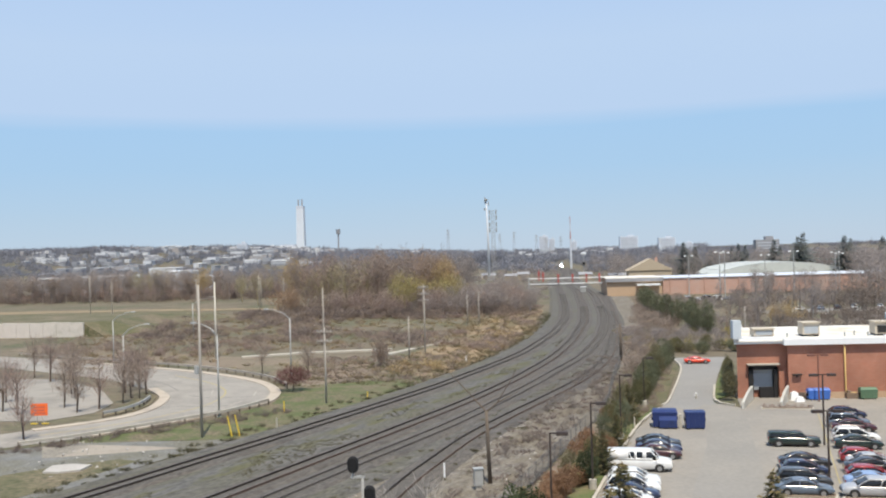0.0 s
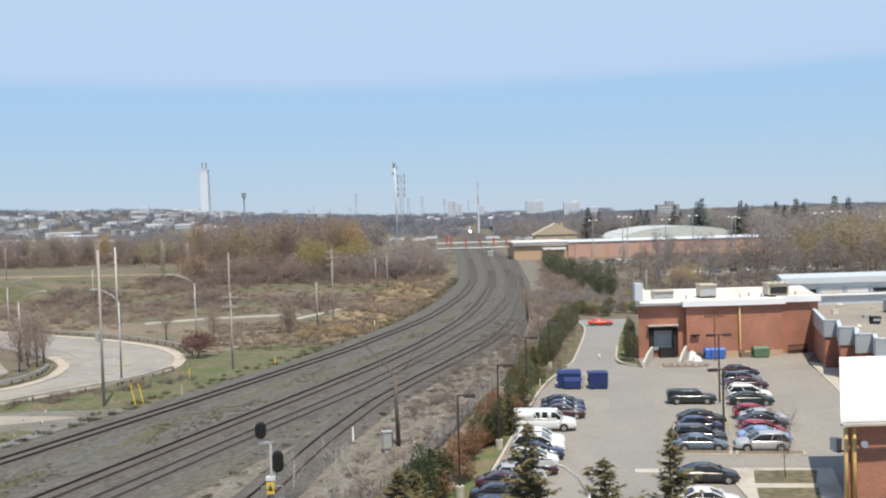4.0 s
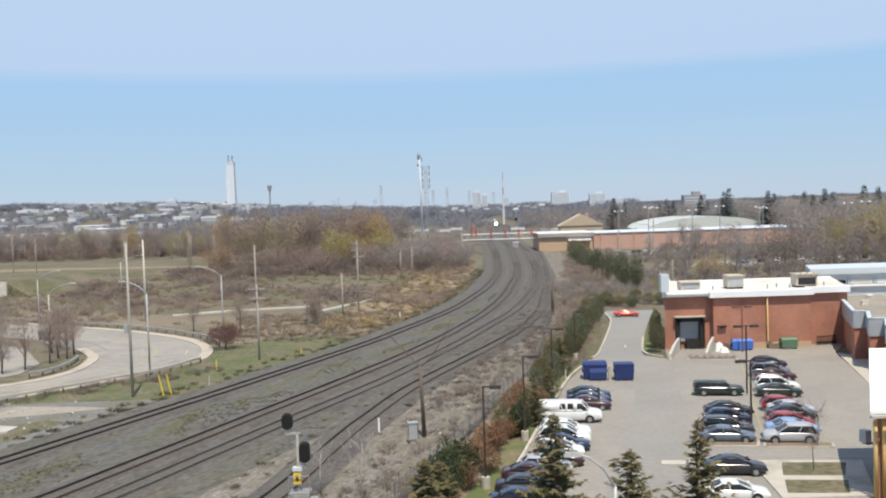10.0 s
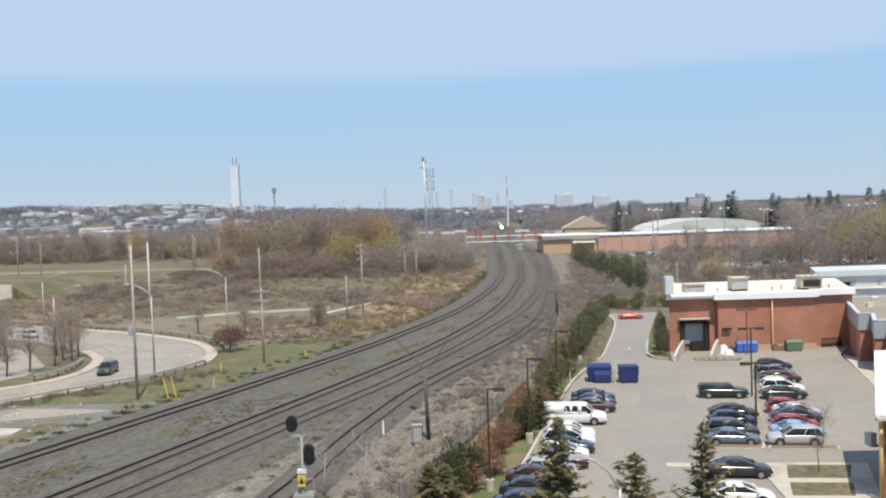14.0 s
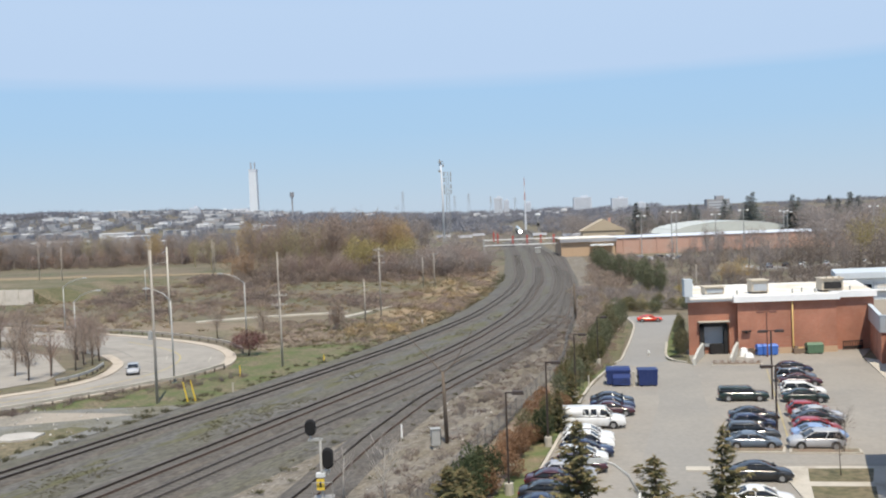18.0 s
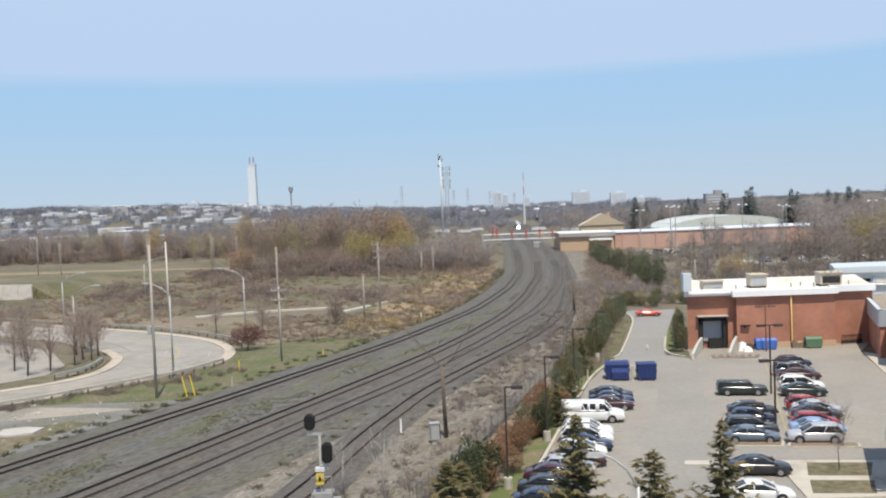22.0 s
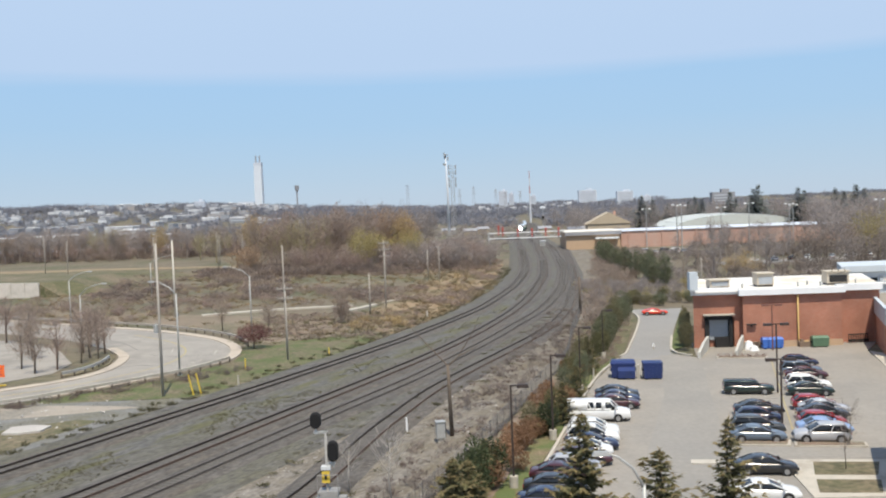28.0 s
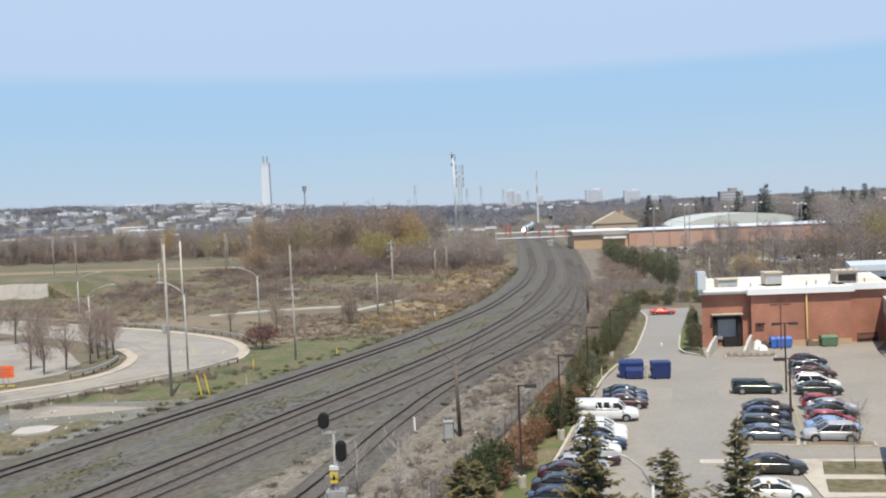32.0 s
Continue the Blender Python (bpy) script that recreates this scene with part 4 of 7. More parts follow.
part("kick_rail", MB().box(1.36, 0, 0.2, 2.9, 0.12, 0.3), M_DARK, gate)
dish = thing("satellite_dish", "large white satellite dish on the gravelled roof", "satellite dish", pose(56.7, 109.0, 4.3))
part("mast", MB().tube([(0, 0, 0), (0, 0, 1.2)], 0.1, 8), M_DARK, dish)
d = MB()
rings = []
for k in range(6):
    r = 1.15 * k / 5 + 0.01
    rings.append([(r * math.cos(a), -0.35 - 0.9 * (r / 1.15) ** 2 * 0.45 - 0.25 * r * math.sin(a), 1.9 + r * math.sin(a)) for a in [2 * math.pi * i / 20 for i in range(20)]])
d.loft(rings, caps=False)
part("reflector", d, M_WHITE, dish, smooth=True)
part("feed_arm", MB().tube([(0, -0.4, 1.0), (0, -1.3, 1.7)], 0.04, 5), M_STEEL, dish)

# corner building with the white roof
corner = thing("corner_building", "brick corner building under a flat white roof with ochre corner pipes", "building")
part("wall", MB().add([(27.2, 61.6, 0), (70, 61.0, 0), (73, 69, 0), (31.1, 69.7, 0), (27.2, 61.6, 5.7), (70, 61.0, 5.7), (73, 69, 7.9), (31.1, 69.7, 7.9)], [(3, 2, 1, 0), (4, 5, 6, 7), (0, 1, 5, 4), (1, 2, 6, 5), (2, 3, 7, 6), (3, 0, 4, 7)]), M_BRICK, corner)
part("roof", MB().add([(26.5, 60.8, 5.8), (72, 60.1, 5.8), (76, 69.4, 8.35), (30.5, 70.1, 8.35), (26.5, 60.8, 6.0), (72, 60.1, 6.0), (76, 69.4, 8.55), (30.5, 70.1, 8.55)], [(3, 2, 1, 0), (4, 5, 6, 7), (0, 1, 5, 4), (1, 2, 6, 5), (2, 3, 7, 6), (3, 0, 4, 7)]), M_WHITE, corner, "bright white sloping metal roof")
for k in range(22):
    part("roof_seam", MB().add([(27.2 + k * 2.0, 60.8, 6.0), (27.26 + k * 2.0, 60.8, 6.0), (30.56 + k * 2.0, 70.0, 8.54), (30.5 + k * 2.0, 70.0, 8.54), (27.2 + k * 2.0, 60.8, 6.06), (27.26 + k * 2.0, 60.8, 6.06), (30.56 + k * 2.0, 70.0, 8.6), (30.5 + k * 2.0, 70.0, 8.6)], [(3, 2, 1, 0), (4, 5, 6, 7), (0, 1, 5, 4), (1, 2, 6, 5), (2, 3, 7, 6), (3, 0, 4, 7)]), M_WHITE, corner)
part("gutter", MB().box(49.2, 60.5, 5.62, 45.6, 0.36, 0.16), M_CONC, corner, "pale roof gutter")
for dx in (0, 0.55):
    part("corner_pipe", MB().tube([(27.05 + dx, 61.35 - dx * 0.02, 0.2), (27.05 + dx, 61.35 - dx * 0.02, 5.3)], 0.14, 6), M_PIPE, corner, "ochre downpipe", smooth=True)
part("wall_dish", MB().tube([(28.25, 61.5, 4.2), (28.25, 61.25, 4.2)], [0.16, 0.24], 12), M_WHITE, corner, "small white dish on the wall")
part("wall_lamp", MB().box(32.2, 61.2, 3.7, 1.8, 0.4, 0.12), M_DARK, corner)
for k, z in ((30.2, 0.0), (32.0, 0.1)):
    g = thing("utility_cabinet", "pale grey utility cabinet against the brick wall", "cabinet", pose(k, 60.9, z), "utility cabinets")
    part("casing", MB().box(0, 0, 0, 1.1, 0.7, 1.2, top=0.97), M_GREYM, g)
    part("door", MB().box(0, -0.36, 0.1, 0.9, 0.03, 0.95), M_GREYM, g)
for x, y in ((36.0, 84), (39, 96)):
    v = thing("roof_vent", "cream vent pot on the gravelled roof", "roof vent", pose(x + 14, y + 20, 4.3), "roof vents")
    part("pipe", MB().tube([(0, 0, 0), (0, 0, 0.5)], 0.18, 8), M_ROOFW, v)
    part("cap", MB().tube([(0, 0, 0.5), (0, 0, 0.75)], [0.3, 0.08], 8), M_ROOFW, v)
cnr = thing("wall_box", "dark grey cabinet fixed on the corner building's side wall", "wall box", pose(28.0, 65.0, 2.4, 0, 0, 20))
part("casing", MB().box(-0.05, 0, 0.5, 0.5, 0.6, 0.85), M_GREYM, cnr)
part("bracket", MB().box(0.15, 0, 0.38, 0.5, 0.5, 0.12), M_DARK, cnr)

# dumpsters and bins
def dumpster(x, y, rz, sx, sy, sz, material, label, lid=True):
    d = thing("dumpster", label, "dumpster", pose(x, y, 0.07, 0, 0, rz), "dumpsters")
    part("tub", MB().box(0, 0, 0.12, sx * 0.94, sy * 0.9, sz, top=1.06), material, d)
    part("rim", MB().box(0, 0, sz * 0.96, sx * 1.03, sy * 0.99, 0.1), material, d)
    if lid:
        part("lid", MB().box(0, 0, sz + 0.06, sx, sy * 0.95, 0.28, top=0.94, topy=0.55), material, d, "blue sloping lid")
    for k in range(5):
        part("rib", MB().box(-sx * 0.4 + k * sx * 0.2, -sy * 0.475, 0.2, 0.1, 0.08, sz * 0.75), material, d)
    for a in (-1, 1):
        part("skid", MB().box(a * sx * 0.35, 0, 0, 0.2, sy * 0.9, 0.14), M_DARK, d)
        part("fork_pocket", MB().box(a * sx * 0.5, 0, sz * 0.5, 0.16, sy * 0.5, 0.22), M_DARK, d)
    return d


big = dumpster(15.65, 107.2, -7, 2.7, 2.3, 1.6, M_BLUE, "long blue steel dumpster with a sloping front hopper")
part("hopper", MB().add([(-0.6, -1.75, 0.15), (1.3, -1.75, 0.15), (1.3, -1.0, 0.15), (-0.6, -1.0, 0.15), (-0.6, -1.75, 0.95), (1.3, -1.75, 0.95), (1.3, -1.0, 1.35), (-0.6, -1.0, 1.35)], [(3, 2, 1, 0), (4, 5, 6, 7), (0, 1, 5, 4), (1, 2, 6, 5), (2, 3, 7, 6), (3, 0, 4, 7)]), M_BLUE, big, "sloping blue hopper lid")
dumpster(18.7, 105.9, -3, 2.1, 1.9, 1.75, M_BLUE, "tall square blue steel dumpster", False)
post = thing("gate_post", "pale concrete post between the dumpsters", "post", pose(17.15, 105.9, 0.07))
part("shaft", MB().box(0, 0, 0, 0.28, 0.28, 1.5), M_CONC, post)
part("cap", MB().box(0, 0, 1.5, 0.34, 0.34, 0.08, top=0.7), M_CONC, post)
dumpster(37.4, FY - 6.0, 0, 2.7, 1.2, 1.1, M_BLUE2, "bright blue bin against the brick wall")
dumpster(43.5, FY - 6.0, 0, 2.1, 1.2, 1.1, M_GREEN, "faded green bin against the brick wall")
for x, z in ((34.3, 1.7), (34.7, 0.9)):
    s = thing("white_sack", "white bulk sack by the loading ramp", "sack", pose(x, FY - 6.4 - (z < 1.5), 0.07))
    part("bag", MB().box(0, 0, 0, 1.1, 0.9, z * 0.6, top=0.7), M_WHITE, s)
    part("tie", MB().box(0, 0, z * 0.6, 0.3, 0.25, 0.15), M_WHITE, s)
hyd = thing("fire_hydrant", "small pale hydrant at the lane edge", "hydrant", pose(22.6, 126.5, 0.06))
part("barrel", MB().tube([(0, 0, 0), (0, 0, 0.6)], 0.1, 8), M_CONC, hyd)
part("bonnet", MB().tube([(0, 0, 0.6), (0, 0, 0.76)], [0.13, 0.04], 8), M_WHITE, hyd)
part("outlet", MB().box(0, 0, 0.38, 0.36, 0.12, 0.12), M_WHITE, hyd)


# ---- poles, lamps, signals ----
def lot_lamp(x, y, h, heads=1, base=True, paint_m=None):
    paint_m = paint_m or M_LAMPB
    l = thing("car_park_lamp", "faint reddish brown lamp-shaped upright close to the brick wall" if paint_m is M_BRICKTONE else "dark brown car park lamp post with box head", "lamp post", pose(x, y, 0.05), "car park lamps")
    if base:
        part("concrete_base", MB().tube([(0, 0, 0), (0, 0, 0.85)], 0.32, 10), M_CONC, l, "pale round concrete base")
    part("pole", MB().box(0, 0, 0.0, 0.15, 0.15, h - 0.1, top=0.8), paint_m, l)
    for s in ((1,) if heads == 1 else (-1, 1)):
        part("arm", MB().box(s * 0.3, 0, h - 0.2, 0.6, 0.08, 0.1), paint_m, l)
        part("head", MB().box(s * 0.85, 0, h - 0.3, 0.85, 0.45, 0.24, top=0.9), paint_m, l)
    return l


lot_lamp(1.8, 66.3, 7.4)
lot_lamp(5.6, 79.6, 7.3)
lot_lamp(10.0, 99.0, 7.0)
lot_lamp(15.1, 120.1, 6.3)
lot_lamp(29.4, 96.0, 7.1, 2, False)
lot_lamp(25.0, 80.6, 6.2, 2, False)
# Lamp-shaped upright in a brick-like tone, so it hardly stands out.
lot_lamp(37.0, 122.4, 6.0, 2, False, M_BRICKTONE)


def street_lamp(x, y, h, reach, rz, label="pale steel street lamp with a curved arm"):
    l = thing("street_lamp", label, "street lamp", pose(x, y, 0.0, 0, 0, rz), "street lamps")
    part("base_plate", MB().box(0, 0, 0, 0.45, 0.45, 0.12), M_STEEL, l)
    part("pole", MB().tube([(0, 0, 0), (0, 0, h - 1.6)], [0.14, 0.085], 8), M_STEEL, l, smooth=True)
    part("arm", MB().tube([(0, 0, h - 1.7), (reach * 0.3, 0, h - 0.75), (reach * 0.7, 0, h - 0.2), (reach, 0, h)], [0.075, 0.07, 0.06, 0.05], 6), M_STEEL, l, smooth=True)
    part("head", MB().box(reach + 0.3, 0, h - 0.1, 0.85, 0.32, 0.2, top=0.75), M_STEEL, l)
    return l


street_lamp(-37.5, 152.6, 11.7, 3.6, 180)
street_lamp(-78.0, 176.9, 10.5, 3.8, 0)
street_lamp(-62.6, 145.6, 10.2, 3.6, 0)
street_lamp(-38.5, 118.2, 12.0, 3.0, 170)
street_lamp(-83, 236, 10.5, 5.0, 20)
street_lamp(7.4, 45.0, 8.0, 1.7, 180)


def wood_pole(x, y, h, arms=1, lean=0.0, label="weathered wooden utility pole", r=0.14, material=None):
    material = material or M_WOODP
    p = thing("utility_pole", label, "utility pole", pose(x, y, 0, 0, lean, 0), "utility poles")
    part("shaft", MB().tube([(0, 0, 0), (0, 0, h * 0.5), (0, 0, h)], [r * 1.15, r, r * 0.75], 7), material, p, smooth=True)
    for k in range(arms):
        z = h - 0.6 - 1.3 * k
        part("crossarm", MB().box(0, -0.15, z, 2.2, 0.1, 0.13), M_WOODP, p)
        for s in (-0.95, -0.4, 0.4, 0.95):
            part("insulator", MB().tube([(s, -0.15, z + 0.13), (s, -0.15, z + 0.36)], [0.06, 0.04], 6), M_STEEL, p)
    return p


wood_pole(-36.1, 104.6, 17.2, 0, label="tall grey wooden pole with a transformer can", r=0.155)
can = thing("pole_transformer", "grey transformer can strapped to the pole", "transformer", pose(-36.45, 104.4, 7.2))
part("can", MB().tube([(0, 0, 0), (0, 0, 0.9)], 0.26, 10), M_STEEL, can)
part("bushing", MB().tube([(0, 0, 0.9), (0, 0, 1.15)], 0.06, 6), M_STEEL, can)
wood_pole(-61.1, 186.8, 15.5, 0, label="tall pale steel-clad utility pole", r=0.2, material=M_PALEPOLE)
wood_pole(-26.7, 128.0, 10.3, 2)
wood_pole(-19.2, 189.7, 13.8, 3, label="utility pole with stacked white crossarms")
wood_pole(-21.3, 180.3, 8.1, 0)
wood_pole(-38.7, 184.9, 13.8, 0)
wood_pole(-11.2, 258.7, 9.5, 1)
wood_pole(-14.5, 262.0, 8.5, 0)
wood_pole(-27.0, 268.0, 8.5, 0)
for x, y, h in ((-150, 340, 13), (-118, 340, 13), (-170, 365, 15), (-128, 372, 14), (-98, 352, 14), (-60, 360, 13), (-82, 372, 13), (-105, 380, 12), (-95, 378, 12)):
    wood_pole(x, y, h, 0, label="far bare pole against the woods", r=0.14)
wood_pole(17.5, 169.7, 6.7, 0, label="dark broken trunk beside the tracks", r=0.24, material=M_BARK)
wood_pole(47.5, 206, 7.0, 0, label="thin dark pole behind the store", r=0.12)

# railway signal, equipment box, marker posts
sig = thing("railway_signal", "railway signal with two black oval heads on a silver mast", "railway signal", pose(-8.6, 50.0, 0.0))
part("mast", MB().tube([(0, 0, 0), (0, 0, 8.3)], 0.075, 8), M_GALV, sig, smooth=True)
part("cabinet", MB().box(-0.3, -0.1, 2.9, 0.6, 0.55, 1.9).box(0.62, 0.05, 2.9, 0.75, 0.55, 1.85), M_GALV, sig, "grey equipment cabinets on the mast")
part("collar", MB().box(-0.03, -0.05, 6.25, 0.5, 0.35, 0.2), M_PLATE, sig, "white clamp on the mast")
part("bracket", MB().box(-0.25, 0, 8.2, 0.75, 0.14, 0.1).box(0.22, 0, 6.5, 0.5, 0.14, 0.1), M_STEEL, sig)
for x, z, h in ((-0.5, 8.45, 0.9), (0.36, 6.65, 1.15)):
    ov = MB()
    ring = lambda k, yy: [(x + k * 0.3 * math.cos(a), yy, z + h / 2 + k * (0.3 * math.sin(a) + math.copysign(h / 2 - 0.3, math.sin(a)))) for a in [2 * math.pi * (i + 0.5) / 20 for i in range(20)]]
    ov.loft([ring(0.82, 0.16), ring(0.97, 0.1), ring(1, 0.0), ring(0.96, -0.12), ring(0.8, -0.2)])
    hd = part("signal_head", ov, M_BLACK, sig, "black oval signal backboard")
    part("hood", MB().tube([(x, 0.05, z + h * 0.65), (x, 0.5, z + h * 0.68)], 0.13, 10), M_BLACK, hd)
    part("hood", MB().tube([(x, 0.05, z + h * 0.32), (x, 0.5, z + h * 0.35)], 0.13, 10), M_BLACK, hd)
    part("stem", MB().tube([(x, 0, z - 0.3), (x, 0, z)], 0.06, 6), M_STEEL, hd)
part("number_plate", MB().box(-0.05, -0.16, 5.55, 0.42, 0.06, 0.62), M_YELLOW, sig, "yellow plate")
part("plate_mark", MB().box(-0.05, -0.2, 5.72, 0.12, 0.03, 0.3), M_DARK, sig, "dark mark on the plate")
part("platform", MB().box(0.05, 0.1, 5.0, 1.1, 0.9, 0.1), M_GALV, sig, "steel service platform")
part("platform_rail", MB().tube([(-0.5, -0.3, 5.1), (-0.5, -0.3, 6.0), (0.6, -0.3, 6.0), (0.6, -0.3, 5.1)], 0.03, 5), M_GALV, sig)
part("control_box", MB().box(0.1, -0.1, 3.7, 0.95, 0.6, 1.3), M_GALV, sig, "grey control box")
for k in range(14):
    part("rung", MB().box(0.28, 0, 1.0 + k * 0.3, 0.4, 0.03, 0.03), M_STEEL, sig)
eb = thing("equipment_cabinet", "grey railway equipment cabinet in the weeds", "equipment cabinet", pose(-3.9, 79.8, 0.0, 0, 0, 12) @ Matrix.Scale(0.78, 4))
part("stand", MB().box(0, 0, 0, 0.6, 0.6, 0.6), M_CONC, eb)
part("casing", MB().box(0, 0, 0.6, 0.95, 0.85, 1.75, top=0.98), M_STEEL, eb)
# Near-black sheet added to paint the shade on the cabinet's right side.
part("shade_panel", MB().box(0.52, 0.0, 0.65, 0.08, 0.8, 1.7), M_DARK, eb, "cabinet side with its shade painted dark")
part("lid", MB().box(0, 0, 2.35, 1.1, 1.0, 0.08), M_STEEL, eb)
for x, y, h, m, lab in ((-7.1, 84.0, 1.3, M_WHITE, "white marker stake in the weeds"), (-32.75, 104.9, 2.3, M_YELLOW, "leaning yellow guy wire guard"), (-31.95, 105.2, 2.4, M_YELLOW, "leaning yellow guy wire guard"), (-28.8, 109.5, 1.2, M_CONC, "short pale marker stake"), (-30.8, 121, 1.4, M_YELLOW, "short yellow marker stake"), (-21.5, 131, 1.0, M_YELLOW, "short yellow marker stake"), (-10, 172, 1.2, M_WHITE, "short white marker stake"), (9.6, 96.5, 1.6, M_CONC, "pale post at the kerb"), (12.2, 106, 1.3, M_CONC, "pale post at the kerb")):
    s = thing("marker_post", lab, "post", pose(x, y, 0, 0, -12 if "leaning" in lab else 0, 0))
    part("stake", MB().box(0, 0, 0, 0.16, 0.12, h, top=0.8), m, s)
    part("cap", MB().box(0, 0, h, 0.17, 0.13, 0.06), m, s)
signb = thing("road_sign", "orange roadworks sign board on a low stand", "road sign", pose(-60.3, 114.5, 0.05))
part("board", MB().box(0, 0, 1.1, 2.2, 0.06, 1.5), M_ORANGE, signb)
part("border", MB().box(0, -0.04, 1.35, 1.7, 0.02, 0.1).box(0, -0.04, 1.7, 1.4, 0.02, 0.12).box(0, -0.04, 2.1, 1.6, 0.02, 0.1), M_REDP, signb, "dark bars of unreadable writing")
for s in (-1, 1):
    part("leg", MB().tube([(s * 0.5, 0.3, 0), (s * 0.25, 0, 1.2)], 0.05, 5), M_CONC, signb)
    part("foot", MB().box(s * 0.7, 0.1, 0, 0.9, 0.25, 0.14), M_YELLOW, signb, "yellow sand bag foot")


def guard_rail(pts, label, step, material, h=0.75):
    g = thing("guard_rail", label, "guard rail", kind="structure")
    line = smooth_line(pts, step)
    post = MB().box(0, 0, 0, 0.16, 0.16, h - 0.05).mesh("post", M_BARK)
    for i, p in enumerate(line):
        o = part("post", post, None, g)
        o.location = (p.x, p.y, 0)
        if i + 1 < len(line):
            b = MB()
            ribbon(b, [p, line[i + 1]], -0.12, 0.12, h - 0.33, h - 0.19)
            ribbon(b, [p, line[i + 1]], -0.12, 0.12, h - 0.14, h)
            ribbon(b, [p, line[i + 1]], -0.09, 0.09, h - 0.19, h - 0.14)
            part("beam", b, material, g)
    return g


guard_rail([(-54, 118.8), (-52.6, 122), (-52.3, 127), (-53.4, 133.5)], "galvanised guard rail inside the bend", 2.0, M_STEEL, 0.85)
guard_rail([(-110, 201), (-72, 178), (-57.5, 168.6), (-46, 158.5), (-39.2, 150), (-35, 141)], "low dark guard rail outside the bend", 3.0, M_WOODP, 0.8)
guard_rail([(-34.6, 127.5), (-38, 118.5), (-43, 112), (-49, 104.5), (-52, 101.5), (-56, 98.3)], "low pale guard rail along the road", 2.2, M_CONC, 0.85)

# mesh fence along the bank
fence = thing("chain_fence", "grey chain link fence along the railway bank", "fence", kind="structure")
fl = smooth_line([(-9, 45), (-4.6, 62), (-1.7, 72.2), (5.3, 99.8), (10.3, 118.8), (13.2, 141), (17, 165)], 2.6)
fp = MB().tube([(0, 0, 0), (0, 0, 1.7)], 0.035, 5).mesh("fence_post", M_FENCE)
for i, p in enumerate(fl):
    o = part("fence_post", fp, None, fence)
    o.location = (p.x, p.y, 0.05)
wires = MB()
for z in (0.12, 0.3, 0.48, 0.66, 0.84, 1.02, 1.2, 1.38, 1.56, 1.7):
    ribbon(wires, fl, -0.012, 0.012, z, z + 0.025)
fine = smooth_line([(p.x, p.y) for p in fl], 0.8)
for p in fine:
    wires.box(p.x, p.y, 0.1, 0.022, 0.022, 1.62)
part("mesh_panel", wires, M_FENCE, fence)


# ---- far structures ----
gan = thing("signal_gantry", "white signal gantry with red heads across the tracks", "signal gantry", pose(0, 418, 0))
for z in (5.0, 7.4):
    part("beam", MB().box(20.5, 0, z, 33.5, 0.5, 0.45), M_WHITE, gan)
for x in (4.2, 36.9):
    part("post", MB().box(x, 0, 0, 0.7, 0.7, 8.2), M_STEEL, gan)
for k in range(11):
    part("brace", MB().tube([(5 + k * 3, 0, 5.3 if k % 2 else 7.5), (8 + k * 3, 0, 7.5 if k % 2 else 5.3)], 0.1, 4), M_STEEL, gan)
for x, z in ((8.6, 7.6), (10.4, 7.0), (17.0, 6.4), (23.2, 6.4), (29.2, 6.4), (34.8, 6.4)):
    part("red_signal_post", MB().box(x, -0.5, z - 0.9, 0.5, 0.5, 4.4 if x < 12 else 3.6).box(x, -0.75, z + 1.6, 0.85, 0.3, 1.3), M_REDP, gan, "red signal ladder and head")
part("walkway", MB().box(12, -0.6, 4.7, 12, 1.0, 0.25), M_DARK, gan)
hut = thing("signal_hut", "small pale relay hut beside the tracks", "hut", pose(29.2, 440, 0))
part("wall", MB().box(0, 0, 0, 2.4, 2.2, 2.6), M_STEEL, hut)
part("roof", MB().box(0, 0, 2.6, 2.8, 2.6, 0.2), M_WHITE, hut)


def hall_far(x0, x1, y, depth, h, wall_m, roof_m, name, label, cat, bays=0, glass=None):
    b = thing(name, label, cat, pose((x0 + x1) / 2, y, land_height((x0 + x1) / 2, y)))
    part("wall", MB().box(0, depth / 2, -2, x1 - x0, depth, h + 2), wall_m, b)
    part("roof", MB().box(0, depth / 2, h, x1 - x0 + 0.8, depth + 0.8, 0.25), roof_m, b)
    for k in range(bays):
        part("window", MB().box(-(x1 - x0) / 2 + (k + 0.5) * (x1 - x0) / bays, -0.06, h * 0.25, (x1 - x0) / bays * 0.6, 0.12, h * 0.35), glass or M_GLASS, b)
    return b


off = hall_far(36.4, 59.0, 400, 30, 7.3, M_TAN, M_ROOFW, "office_building", "low buff office building with dark roof band", "office building", 0)
part("roof_band", MB().box(0, -0.4, 5.9, 23.6, 1.2, 1.35), M_FARR, off, "dark roof band")
part("canopy", MB().box(5.5, -1.5, 4.2, 9.5, 3, 0.7), M_WHITE, off, "white entrance canopy")
wh = hall_far(59.6, 158, 402, 34, 6.8, M_BRICK_FAR, M_HAZE, "brick_warehouse", "very long low orange brick warehouse", "warehouse", 0)
for k in range(14):
    part("pilaster", MB().box(-46 + k * 7.0, -0.2, 0, 0.5, 0.4, 7.0), M_BRICK_FAR, wh)
dm = thing("arena_roof", "low curved pale metal arena roof behind the warehouse", "arena", pose(139.5, 520, 0))
rings = []
for yy in (0, 60):
    ring = [(-34, yy, -1)]
    for k in range(17):
        a = -1 + 2 * k / 16
        ring.append((34 * a, yy, 3.9 + 6.2 * (1 - a * a) ** 0.6))
    ring.append((34, yy, -1))
    rings.append(ring)
part("vault", MB().loft([[(x, y, z) for x, y, z in reversed(r)] for r in rings]), M_PALEROOF, dm, "pale green grey vaulted roof")
